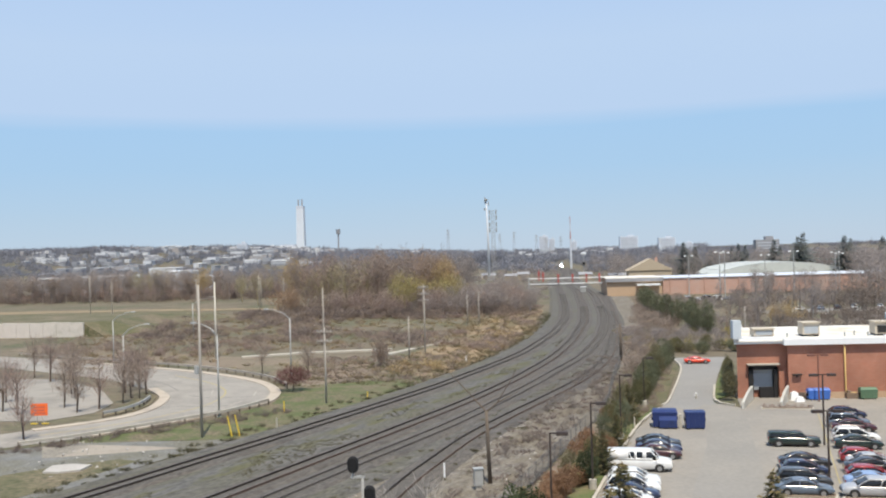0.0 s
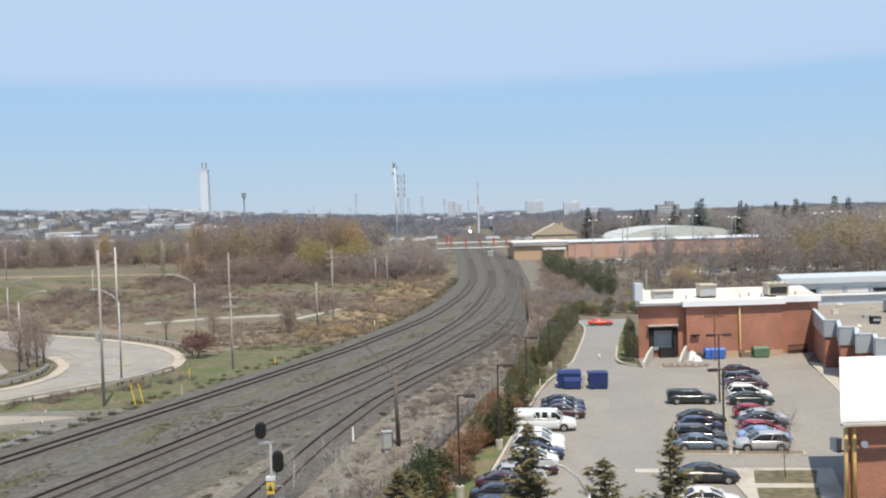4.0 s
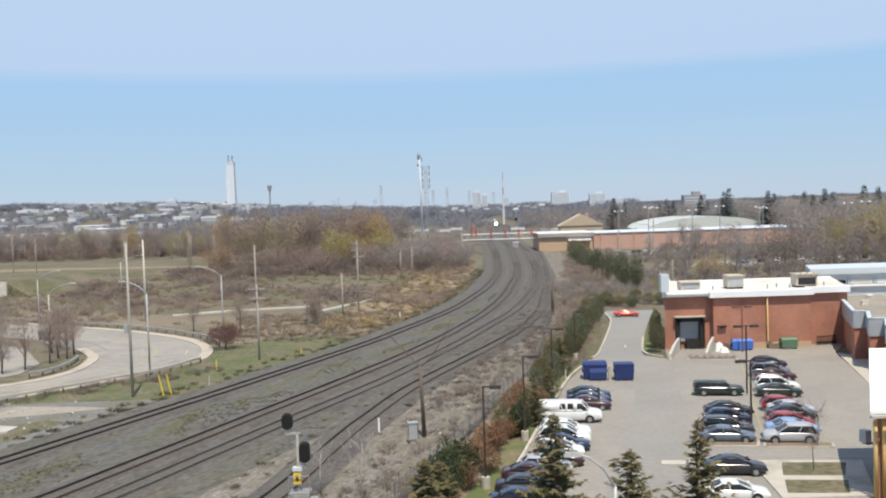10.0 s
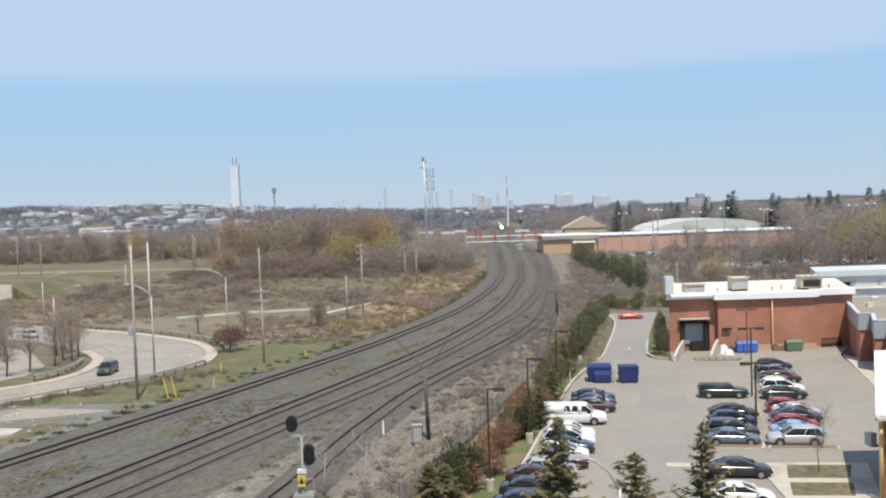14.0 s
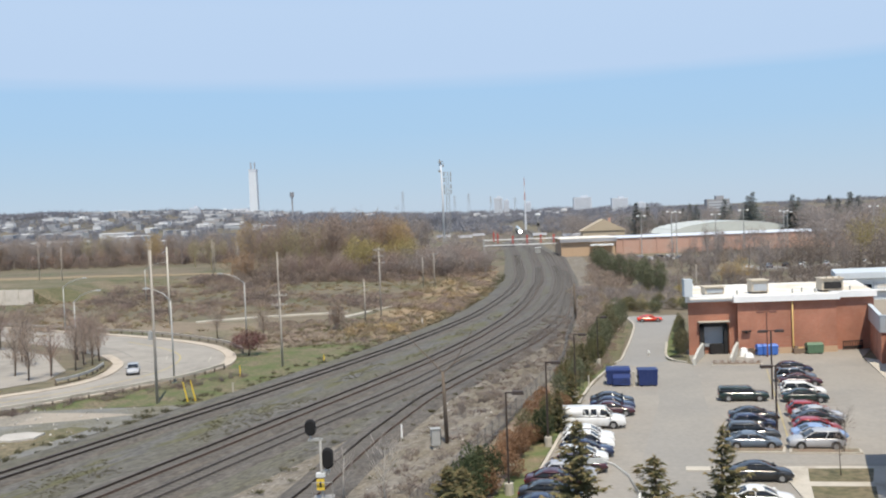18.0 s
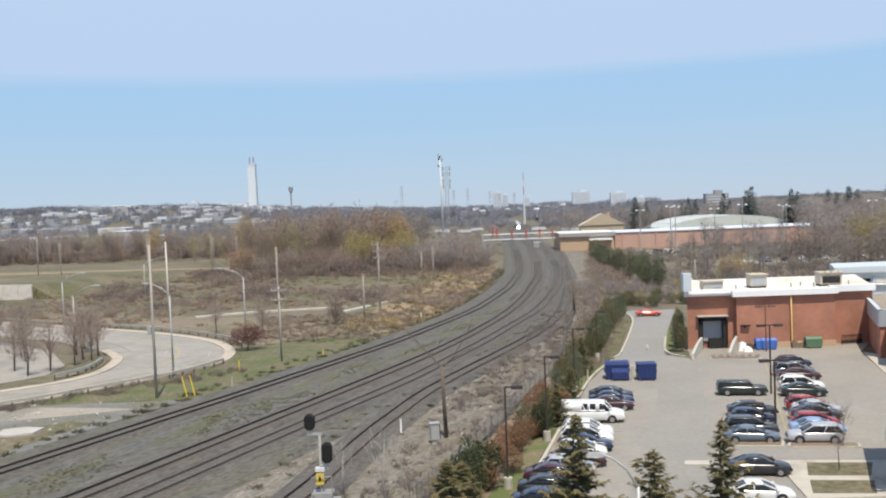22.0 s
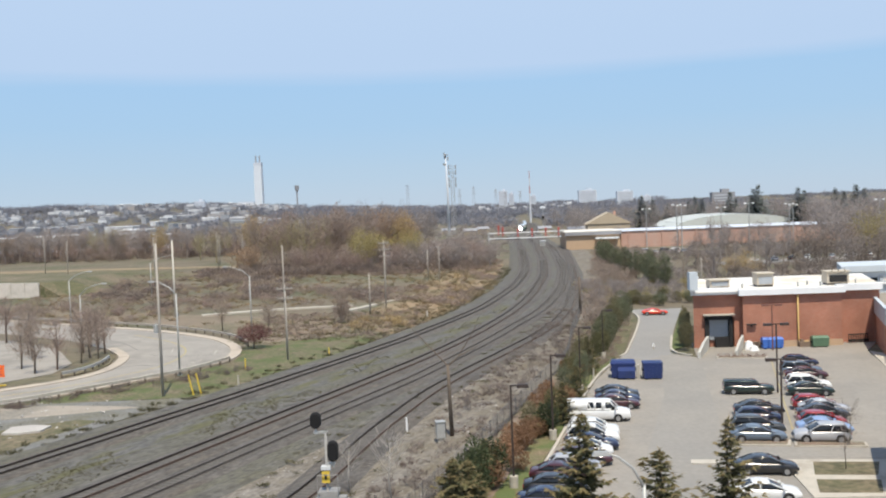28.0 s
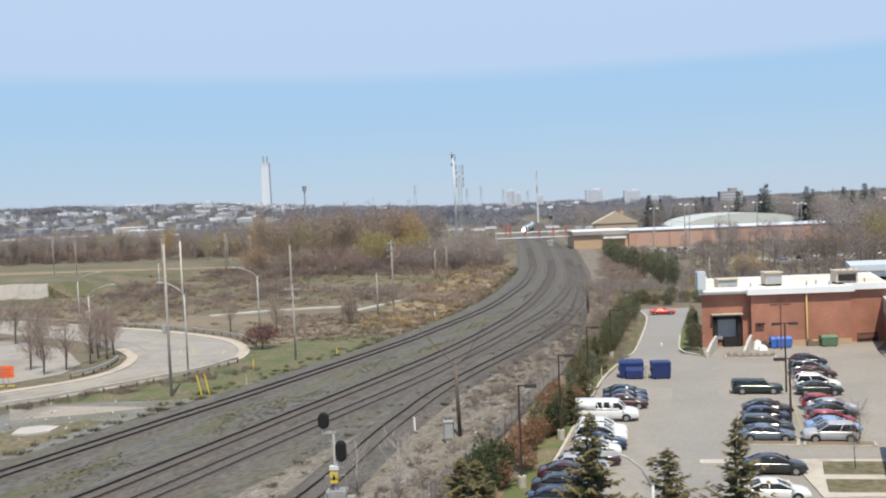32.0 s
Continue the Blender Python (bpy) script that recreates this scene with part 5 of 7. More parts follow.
for k in range(9):
    part("vent", MB().box(-30 + k * 7.4, -0.4, 3.2, 1.4, 0.6, 0.9), M_WHITE, dm)
for k in range(1, 16):
    a = -1 + k / 8
    part("roof_seam", MB().box(34 * a, 29.8, 3.7 + 6.2 * (1 - a * a) ** 0.6, 0.3, 60.4, 0.32), M_PLATE, dm)
hs = thing("gabled_house", "buff gabled building behind the offices", "house", pose(68, 500, 0))
part("wall", MB().box(0, 6, 0, 22, 12, 8.2), M_BUFF, hs)
part("roof", MB().add([(-12, -0.5, 8), (12, -0.5, 8), (0, -0.5, 14), (-12, 13, 8), (12, 13, 8), (0, 13, 14)], [(0, 1, 2), (5, 4, 3), (0, 2, 5, 3), (1, 4, 5, 2), (0, 3, 4, 1)]), M_BUFF, hs)
part("chimney", MB().box(4, 7, 11, 1.2, 1.2, 3.5), M_BRICK_FAR, hs)

for x, y, w_, h in ((8, 640, 8, 3.4), (17, 655, 7, 4), (-8, 690, 9, 3), (58, 640, 8, 3.2), (75, 600, 10, 3)):
    b = thing("freight_shed", "small pale roofed shed beside the far line", "shed", pose(x - 14, y, 0), "freight sheds")
    part("wall", MB().box(0, 0, 0, w_, 9, h), M_BUFF, b)
    part("roof", MB().add([(-w_ / 2 - 0.6, -5, h), (w_ / 2 + 0.6, -5, h), (w_ / 2 + 0.6, 0, h + 1.6), (-w_ / 2 - 0.6, 0, h + 1.6), (w_ / 2 + 0.6, 5, h), (-w_ / 2 - 0.6, 5, h)], [(0, 1, 2, 3), (3, 2, 4, 5), (0, 3, 5), (1, 4, 2), (0, 5, 4, 1)]), M_FARR, b)

# masts and towers
cell = thing("cell_tower", "tall white monopole mast with antenna panels", "cell tower", pose(-21.0, 670, 0))
part("pole", MB().tube([(0, 0, 0), (0, 0, 30), (-0.6, 0, 57.3)], [0.95, 0.75, 0.4], 10), M_MASTW, cell, smooth=True)
for k in range(3):
    a = k * 2.1
    part("antenna_panel", MB().box(-0.6 + math.cos(a) * 1.6, math.sin(a) * 1.6, 52.6 + k * 1.4, 0.8, 0.6, 2.8), M_GALV, cell)
part("top_ring", MB().tube([(-0.6, 0, 56.4), (-0.6, 0, 57.0)], 1.5, 10), M_GALV, cell)
part("drum", MB().tube([(-1.6, 0, 50), (-1.6, -0.8, 50)], 0.9, 10), M_GALV, cell)
part("equipment", MB().box(1.5, -2, 0, 5, 4, 3), M_STEEL, cell)
lat = thing("lattice_tower", "grey lattice mast with clustered antennas", "lattice tower", pose(-17.8, 690, 0))
for a, b in ((-1, -1), (1, -1), (1, 1), (-1, 1)):
    part("leg", MB().tube([(a * 1.6, b * 1.6, 0), (a * 0.8, b * 0.8, 50)], 0.16, 4), M_GALV, lat)
for k in range(14):
    z = k * 3.6
    part("brace", MB().tube([(-1.5 + k * 0.05, -1.4, z), (1.5 - k * 0.05, -1.4, z + 3.6)], 0.1, 4).tube([(1.5 - k * 0.05, -1.4, z), (-1.5 + k * 0.05, -1.4, z + 3.6)], 0.1, 4), M_STEEL, lat)
for z in (34, 38, 43, 47):
    for s in (-1, 1):
        part("antenna_panel", MB().box(s * 2.4, -0.5, z, 0.9, 0.6, 3.2), M_GALV, lat)
redm = thing("striped_mast", "thin red and white striped mast", "mast", pose(53.8, 985, 0))
for k in range(7):
    part("section", MB().tube([(0, 0, k * 7.7), (0, 0, k * 7.7 + 7.7)], 1.1 - 0.12 * k, 6), M_MASTW if k < 4 or k == 5 else M_MASTR, redm)
wt_ = thing("beacon_tower", "short mast with a white lamp ring", "mast", pose(55.4, 820, 0))
part("pole", MB().tube([(0, 0, 0), (0, 0, 16)], 0.5, 6), M_STEEL, wt_)
part("ring", MB().tube([(0, 0, 16), (0, 0, 17.4)], [2.6, 1.8], 14), M_MASTW, wt_)
part("lamp", MB().box(0, -0.8, 6.5, 2.0, 1.4, 2.4), M_DARK, wt_)
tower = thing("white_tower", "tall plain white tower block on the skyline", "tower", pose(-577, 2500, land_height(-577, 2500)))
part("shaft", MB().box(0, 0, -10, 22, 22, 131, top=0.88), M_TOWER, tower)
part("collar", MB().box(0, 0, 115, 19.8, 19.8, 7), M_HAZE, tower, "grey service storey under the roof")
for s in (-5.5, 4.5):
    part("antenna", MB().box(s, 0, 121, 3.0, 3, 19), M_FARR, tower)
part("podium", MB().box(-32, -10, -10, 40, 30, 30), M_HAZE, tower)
m2 = thing("water_tower", "small dark mast with a broad head on the hill", "mast", pose(-286, 1500, 25))
part("pole", MB().tube([(0, 0, -10), (0, 0, 30)], 1.2, 8), M_FARR, m2)
part("head", MB().tube([(0, 0, 30), (0, 0, 38)], [2.8, 3.6], 10), M_FARR, m2)
for x, y, h in ((-136, 1850, 58), (-35, 1850, 48), (-8, 1900, 52), (40, 2100, 46), (64, 2200, 40), (98, 2200, 42)):
    p = thing("pylon", "faint lattice power pylon on the skyline", "pylon", pose(x, y, land_height(x, y)), "pylons")
    for a in (-1, 1):
        part("leg", MB().tube([(a * 3.5, 0, 0), (a * 0.4, 0, h)], 0.5, 4), M_FARR, p)
    for z in (0.7, 0.82, 0.94):
        part("crossarm", MB().box(0, 0, h * z, 9, 0.6, 0.6), M_FARR, p)


def tower_block(x, y, w_, h, material, label, floors=9, cols=6):
    b = thing("apartment_tower", label, "apartment tower", pose(x, y, land_height(x, y)), "far apartment towers")
    part("wall", MB().box(0, 0, -8, w_, w_ * 0.5, h + 8), material, b)
    part("roof_house", MB().box(w_ * 0.1, 0, h, w_ * 0.35, w_ * 0.3, 4), material, b)
    for i in range(floors):
        part("window_band", MB().box(0, -w_ * 0.25 - 0.1, 2 + i * (h - 3) / floors, w_ * 0.86, 0.3, (h - 3) / floors * 0.45), M_FARWIN, b)
    return b


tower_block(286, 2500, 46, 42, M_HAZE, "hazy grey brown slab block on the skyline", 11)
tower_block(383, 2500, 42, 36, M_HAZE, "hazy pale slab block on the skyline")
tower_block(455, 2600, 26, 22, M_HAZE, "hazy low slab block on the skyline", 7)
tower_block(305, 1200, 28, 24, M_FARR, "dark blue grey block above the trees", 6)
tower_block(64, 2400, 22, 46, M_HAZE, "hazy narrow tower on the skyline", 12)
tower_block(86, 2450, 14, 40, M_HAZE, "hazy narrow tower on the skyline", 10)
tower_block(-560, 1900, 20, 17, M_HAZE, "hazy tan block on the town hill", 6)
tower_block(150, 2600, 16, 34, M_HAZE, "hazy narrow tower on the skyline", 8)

# low roofs of the town on the slope
town = random.Random(21)
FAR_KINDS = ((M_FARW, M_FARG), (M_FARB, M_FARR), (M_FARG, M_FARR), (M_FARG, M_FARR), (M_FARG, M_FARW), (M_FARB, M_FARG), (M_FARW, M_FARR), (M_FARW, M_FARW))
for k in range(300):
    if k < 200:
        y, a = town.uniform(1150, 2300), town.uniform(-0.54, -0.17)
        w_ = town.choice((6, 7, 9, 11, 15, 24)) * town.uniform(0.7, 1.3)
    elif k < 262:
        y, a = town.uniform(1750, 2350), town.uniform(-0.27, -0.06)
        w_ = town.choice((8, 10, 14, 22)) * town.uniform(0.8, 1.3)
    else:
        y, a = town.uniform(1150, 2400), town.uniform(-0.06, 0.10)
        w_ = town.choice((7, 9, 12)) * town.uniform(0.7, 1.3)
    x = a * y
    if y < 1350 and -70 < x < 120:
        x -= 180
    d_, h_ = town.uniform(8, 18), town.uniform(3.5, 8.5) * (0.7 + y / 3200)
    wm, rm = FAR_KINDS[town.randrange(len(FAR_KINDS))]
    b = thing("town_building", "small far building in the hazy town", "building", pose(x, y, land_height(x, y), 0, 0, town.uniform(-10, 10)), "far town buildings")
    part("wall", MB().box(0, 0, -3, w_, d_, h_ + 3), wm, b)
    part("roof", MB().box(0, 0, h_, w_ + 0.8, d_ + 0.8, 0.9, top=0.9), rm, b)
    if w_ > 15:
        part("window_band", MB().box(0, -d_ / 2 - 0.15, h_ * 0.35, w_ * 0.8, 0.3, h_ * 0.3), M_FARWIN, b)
for x, y, w_, h_ in ((-300, 600, 24, 10.5), (-268, 604, 34, 11), (-236, 650, 18, 12.6), (-226, 560, 7, 8), (-200, 600, 9, 9.5), (-380, 1000, 30, 12), (-120, 640, 16, 13)):
    b = thing("white_shed", "long white industrial shed behind the trees", "shed", pose(x, y, land_height(x, y)), "white sheds")
    part("wall", MB().box(0, 0, -2, w_, 20, h_ + 2), M_FARW, b)
    part("roof", MB().box(0, 0, h_, w_ + 1, 21, 0.6, top=0.95), M_FARW, b)
    for k in range(int(w_ / 6)):
        part("bay_door", MB().box(-w_ / 2 + 3 + k * 6, -10.05, 0, 3.6, 0.2, h_ * 0.55), M_HAZE, b)

# flood light poles behind the warehouse road
for x, y, h in ((73.3, 355, 17.4), (75.3, 356, 17.0), (89.3, 354, 15.8), (98.0, 348.6, 17), (141.5, 341, 16.7), (150, 346, 17), (66.5, 380, 16), (120, 372, 16), (124, 380, 15.4), (160, 330, 15)):
    p = thing("flood_light", "tall thin pale flood light pole", "light pole", pose(x, y, 0), "flood lights")
    part("pole", MB().tube([(0, 0, 0), (0, 0, h)], [0.22, 0.13], 6), M_STEEL, p)
    part("crossbar", MB().box(0, 0, h, 3.2, 0.2, 0.2), M_STEEL, p)
    for s in (-1.4, 1.4):
        part("lamp", MB().box(s, -0.2, h - 0.1, 0.8, 0.5, 0.5), M_WHITE, p)


# ---- plants ----
def twig_proto(rng, count, centre, radii, length, width, rise=0.5, trunk=True, limbs=6):
    """A bare tree or bush of unit height as triangles: trunk, limbs, and a loose cloud of thin twigs."""
    v = []
    def blade(a, b, wd, face=Vector((0, 0, 0))):
        d = (b - a)
        s = d.cross(face * 1.5 + Vector((rng.uniform(-1, 1), rng.uniform(-1, 1), rng.uniform(-1, 1))))
        s = s.normalized() * wd if s.length > 1e-6 else Vector((wd, 0, 0))
        v.extend((a - s, a + s, b))
    c = Vector(centre)
    if trunk:
        for k in range(3):
            a = 2.1 * k
            blade(Vector((0.012 * math.cos(a), 0.012 * math.sin(a), 0)), Vector((0, 0, 0.8)), 0.016)
        for k in range(limbs):
            a, z = rng.uniform(0, 6.28), rng.uniform(0.22, 0.55)
            blade(Vector((0, 0, z)), c + Vector((math.cos(a) * radii[0], math.sin(a) * radii[1], rng.uniform(-0.1, 0.6) * radii[2])) * 0.95, 0.007)
    for k in range(count):
        while True:
            p = Vector((rng.uniform(-1, 1), rng.uniform(-1, 1), rng.uniform(-1, 1)))
            if 0.15 < p.length < 1:
                break
        lump = 0.8 + 0.35 * noise.noise(p * 2.1 + c * 5)
        q = c + Vector((p.x * radii[0], p.y * radii[1], p.z * radii[2])) * lump
        d = (Vector((p.x, p.y, 0)) + Vector((rng.uniform(-0.7, 0.7), rng.uniform(-0.7, 0.7), rise + rng.uniform(-0.3, 0.6)))).normalized()
        blade(q - d * length * 0.5, q + d * length * rng.uniform(0.4, 0.8), width, Vector((p.x, p.y, p.z + 0.6)))
    return np.array([tuple(p) for p in v])


def leaf_proto(rng, count, centre, radii, size):
    """A crown of small leaf clumps."""
    v = []
    c = Vector(centre)
    for k in range(count):
        while True:
            p = Vector((rng.uniform(-1, 1), rng.uniform(-1, 1), rng.uniform(-1, 1)))
            if 0.3 < p.length < 1:
                break
        q = c + Vector((p.x * radii[0], p.y * radii[1], p.z * radii[2])) * (0.85 + 0.3 * noise.noise(p * 2.5))
        for _ in range(2):
            v.extend(q + Vector((rng.uniform(-1, 1), rng.uniform(-1, 1), rng.uniform(-1, 1))) * size for _ in range(3))
    return np.array([tuple(p) for p in v])


def conifer_proto(rng, arms, spread, droop, size, gap=0.35, start=0.06):
    """A spruce of unit height: uneven drooping arms with needle sprays and gaps between them."""
    v = []
    for i in range(arms):
        f = ((i + rng.uniform(-1.5, 1.5)) / arms)
        f = min(0.985, max(0.0, f))
        z = start + (1 - start) * f
        a = i * 2.39996 + rng.uniform(-0.5, 0.5)
        lump = 0.75 + gap * noise.noise(Vector((math.cos(a) * 1.3, math.sin(a) * 1.3, z * 5 + spread * 40)))
        r = (spread * (1 - f) ** 0.95 * rng.uniform(0.75, 1.2) + 0.012) * lump * 1.25
        d = Vector((math.cos(a), math.sin(a), 0))
        side = Vector((-d.y, d.x, 0))
        sprays = max(2, int(3 + 5 * r / spread))
        for s in range(sprays):
            t = (s + rng.uniform(0.3, 0.9)) / sprays
            p = d * r * t + side * r * rng.uniform(-0.18, 0.18) * t + Vector((0, 0, z - droop * r * t * t + 0.035 * t ** 3 + rng.uniform(-0.008, 0.008)))
            w = size * (1.1 - 0.6 * t) * (0.45 + 0.6 * (1 - f)) * rng.uniform(0.6, 1.35)
            for q in (-1, 1):
                v.extend((p - d * w * 0.6, p + side * q * w * rng.uniform(0.6, 1.1) + d * w * 0.35 + Vector((0, 0, -w * rng.uniform(0.2, 0.8)))  , p + d * w * rng.uniform(0.7, 1.2) + Vector((0, 0, w * rng.uniform(-0.2, 0.35)))))
    return np.array([tuple(p) for p in v])


def tri_mesh(name, verts, material):
    me = bpy.data.meshes.new(name)
    n = len(verts)
    me.vertices.add(n)
    me.vertices.foreach_set("co", np.asarray(verts, dtype=np.float32).ravel())
    me.loops.add(n)
    me.loops.foreach_set("vertex_index", np.arange(n, dtype=np.int32))
    me.polygons.add(n // 3)
    me.polygons.foreach_set("loop_start", np.arange(0, n, 3, dtype=np.int32))
    me.materials.append(material)
    me.update(calc_edges=True)
    me.validate()
    return me


def scatter(name, label, category, protos, places, material):
    """Many plants that nobody could count, as one object. places: x, y, z, height, width."""
    rng = random.Random(len(name) * 37)
    parts_ = []
    for x, y, z, h, w in places:
        p = protos[rng.randrange(len(protos))]
        a = rng.uniform(0, 6.28)
        c, s = math.cos(a), math.sin(a)
        q = np.empty_like(p)
        q[:, 0] = (p[:, 0] * c - p[:, 1] * s) * w + x
        q[:, 1] = (p[:, 0] * s + p[:, 1] * c) * w + y
        q[:, 2] = p[:, 2] * h + z
        parts_.append(q)
    return tagged(new(name, tri_mesh(name, np.concatenate(parts_), material)), label, category, "", "stuff")


prng = random.Random(5)
TREES = [twig_proto(prng, 450, (0, 0, prng.uniform(0.56, 0.66)), (prng.uniform(0.2, 0.3), prng.uniform(0.2, 0.3), prng.uniform(0.3, 0.4)), 0.06, 0.0045, 0.3) for _ in range(6)]
TREES_FULL = [twig_proto(prng, 590, (0, 0, prng.uniform(0.5, 0.58)), (prng.uniform(0.34, 0.48), prng.uniform(0.34, 0.48), prng.uniform(0.38, 0.44)), 0.06, 0.0065, 0.2) for _ in range(5)]
BUSHES = [twig_proto(prng, 162, (0, 0, 0.42), (0.8, 0.8, 0.48), 0.26, 0.016, 0.7, False) for _ in range(5)]
TUFTS = [twig_proto(prng, 26, (0, 0, 0.3), (0.8, 0.8, 0.3), 0.5, 0.05, 1.2, False) for _ in range(4)]
BUSH_FAR = [twig_proto(prng, 90, (0, 0, 0.42), (0.8, 0.8, 0.48), 0.4, 0.024, 0.9, False) for _ in range(4)]
CONIF = [conifer_proto(prng, 120, 0.30, 0.3, 0.055, 0.6) for _ in range(4)]
LEAFY = [leaf_proto(prng, 1500, (0, 0, 0.5), (prng.uniform(0.42, 0.55), prng.uniform(0.42, 0.55), 0.52), 0.032) for _ in range(4)]


def near_track(x, y, gap):
    for line in (lines[0], lines[3] if y < 440 else lines[2]):
        q = min(line, key=lambda p: abs(p.y - y))
        if line is lines[0] and x > q.x - gap:
            return x < q.x + 40 and x < 60
    return False


def spots(rng, count, y0, y1, a0, a1, h0, h1, wk, gap=7, keep=None):
    """Places thrown over a fan in front of the camera; a: x / y."""
    out = []
    while len(out) < count:
        y = math.sqrt(rng.uniform(y0 * y0, y1 * y1))
        x = rng.uniform(a0, a1) * y
        if near_track(x, y, gap) or (keep and not keep(x, y)) or (174 < y < 202 and -60 < x < -12):
            continue
        h = rng.uniform(h0, h1)
        out.append((x, y, land_height(x, y), h, h * wk * rng.uniform(0.8, 1.25)))
    return out


fr = random.Random(11)
# left woods: a thin grey belt before the town, a tall broad clump in the middle, low thicket towards the line
def clumped(x, y):
    return noise.noise(Vector((x * 0.09, y * 0.045, 1.7))) > -0.2


def open_ground(x, y):
    """The clearing in front of the woods, kept free of tall scrub."""
    return clumped(x, y) and not (x < -112 and y > 245) and not (-0.17 < x / y < -0.02 and 240 < y < 285)


def crowns(seed, count, a0, a1, y0, y1, h0, h1, wide=0.8, top=1.2):
    rng = random.Random(seed)
    out = []
    while len(out) < count:
        y = rng.uniform(y0, y1)
        x = rng.uniform(a0, a1) * y
        if not near_track(x, y, 10):
            h = rng.uniform(h0, h1) * top
            out.append((x, y, 0, h, h * wide * rng.uniform(0.75, 1.1)))
    return out


scatter("woods", "slim grey bare trees before the town", "woods", TREES, spots(fr, 260, 462, 590, -0.66, -0.235, 10, 18.5, 0.95, 9), M_TWIG_GREY)
scatter("woods", "slim brown bare trees before the town", "woods", TREES, spots(fr, 200, 460, 570, -0.66, -0.22, 9, 16.5, 1.0, 9), M_TWIG)
scatter("woods", "low bare trees at the edge of the belt", "woods", TREES_FULL, spots(fr, 120, 458, 540, -0.66, -0.2, 5, 11, 1.0, 9), M_TWIG_RED)
scatter("woods", "olive brown trees in the thin belt", "woods", TREES_FULL, crowns(41, 5, -0.42, -0.37, 465, 500, 13, 16.5) + crowns(42, 9, -0.30, -0.2, 400, 470, 11, 15), M_TWIG_MOSS)
scatter("woods", "brown rounded crowns in the tall clump", "woods", TREES_FULL, crowns(1, 40, -0.24, -0.07, 345, 450, 14, 20, 0.72, 1.32), M_TWIG)
scatter("woods", "reddish brown rounded crowns in the tall clump", "woods", TREES_FULL, crowns(2, 26, -0.225, -0.08, 340, 440, 13, 20, 0.72, 1.32), M_TWIG_RED)
scatter("woods", "grey rounded crowns in the tall clump", "woods", TREES_FULL, crowns(3, 22, -0.19, -0.05, 350, 450, 13, 19, 0.72, 1.32), M_TWIG_GREY)
scatter("woods", "olive brown crowns in the tall clump", "woods", TREES_FULL, crowns(4, 12, -0.23, -0.12, 330, 430, 12, 17, 0.72, 1.32), M_TWIG_MOSS)
scatter("woods", "ochre budding willows over the woods", "woods", TREES_FULL, crowns(5, 3, -0.252, -0.236, 395, 420, 16.5, 18.5, 0.72, 1.32) + crowns(6, 4, -0.098, -0.072, 345, 365, 15, 17, 0.72, 1.32) + crowns(7, 3, -0.345, -0.33, 465, 480, 15, 17.5), M_OCHRE)
scatter("woods", "orange brown crowns in the woods", "woods", TREES_FULL, crowns(8, 4, -0.105, -0.075, 350, 375, 16.5, 18.5, 0.72, 1.32) + crowns(9, 5, -0.262, -0.225, 318, 345, 7, 10, 1.3), M_ORANGE_TWIG)
scatter("woods", "yellow olive budding trees before the clump", "woods", TREES_FULL, crowns(10, 10, -0.13, -0.065, 312, 340, 11, 13.5, 1.0) + crowns(11, 8, 0.40, 0.46, 270, 340, 13, 18), M_BUD)
scatter("thicket", "grey purple thicket along the foot of the clump", "thicket", TREES_FULL, crowns(12, 80, -0.12, 0.022, 298, 370, 5.5, 9.5, 1.0), M_TWIG_GREY)
scatter("thicket", "reddish thicket along the foot of the clump", "thicket", TREES_FULL, crowns(13, 70, -0.2, 0.018, 300, 375, 5, 9, 1.0), M_TWIG_RED)
scatter("thicket", "brown thicket along the foot of the clump", "thicket", TREES_FULL, crowns(14, 60, -0.25, -0.01, 305, 370, 4.5, 9, 1.1), M_TWIG)
scatter("woods", "brown trackside trees beyond the gantry", "woods", TREES_FULL, [(q.x + o, q.y, 0, h, h) for q, o, h in ((fr.choice([p for p in lines[0] if 380 < p.y < 1100]), fr.uniform(-60, -9), fr.uniform(4, 9)) for _ in range(110))] + [(q.x + o, q.y, 0, h, h) for q, o, h in ((fr.choice([p for p in lines[2] if 470 < p.y < 1000]), fr.uniform(14, 70), fr.uniform(4, 10)) for _ in range(90))], M_TWIG_MID)
scatter("thicket", "low grey scrub along the far line", "scrub", BUSHES, [(q.x + o, q.y, 0, h, h * 1.3) for q, o, h in ((fr.choice([p for p in lines[0] if 330 < p.y < 1100]), fr.uniform(-40, -6), fr.uniform(1.5, 4)) for _ in range(170))] + [(q.x + o, q.y, 0, h, h * 1.3) for q, o, h in ((fr.choice([p for p in lines[2] if 455 < p.y < 1000]), fr.uniform(8, 50), fr.uniform(1.5, 4)) for _ in range(120))], M_TWIG_GREY)
scatter("woods", "olive brown budding trees behind the store", "woods", TREES_FULL, spots(fr, 14, 250, 380, 0.42, 0.56, 13, 20, 0.95, 0), M_TWIG_MOSS)
scatter("woods", "tall hazy crowns over the warehouse", "woods", TREES_FULL, crowns(21, 40, 0.345, 0.62, 300, 440, 13, 18.5), M_TWIG_MID)
scatter("woods", "tall slim bare trees before the warehouse", "woods", TREES, crowns(22, 12, 0.2, 0.33, 235, 340, 5, 9, 0.9) + crowns(24, 18, 0.33, 0.6, 235, 385, 9, 14.5, 0.9), M_TWIG_GREY)
scatter("woods", "brown slim bare trees before the warehouse", "woods", TREES, crowns(23, 12, 0.2, 0.34, 225, 320, 4, 8, 0.95) + crowns(25, 16, 0.34, 0.6, 225, 380, 7, 13, 0.95), M_TWIG)
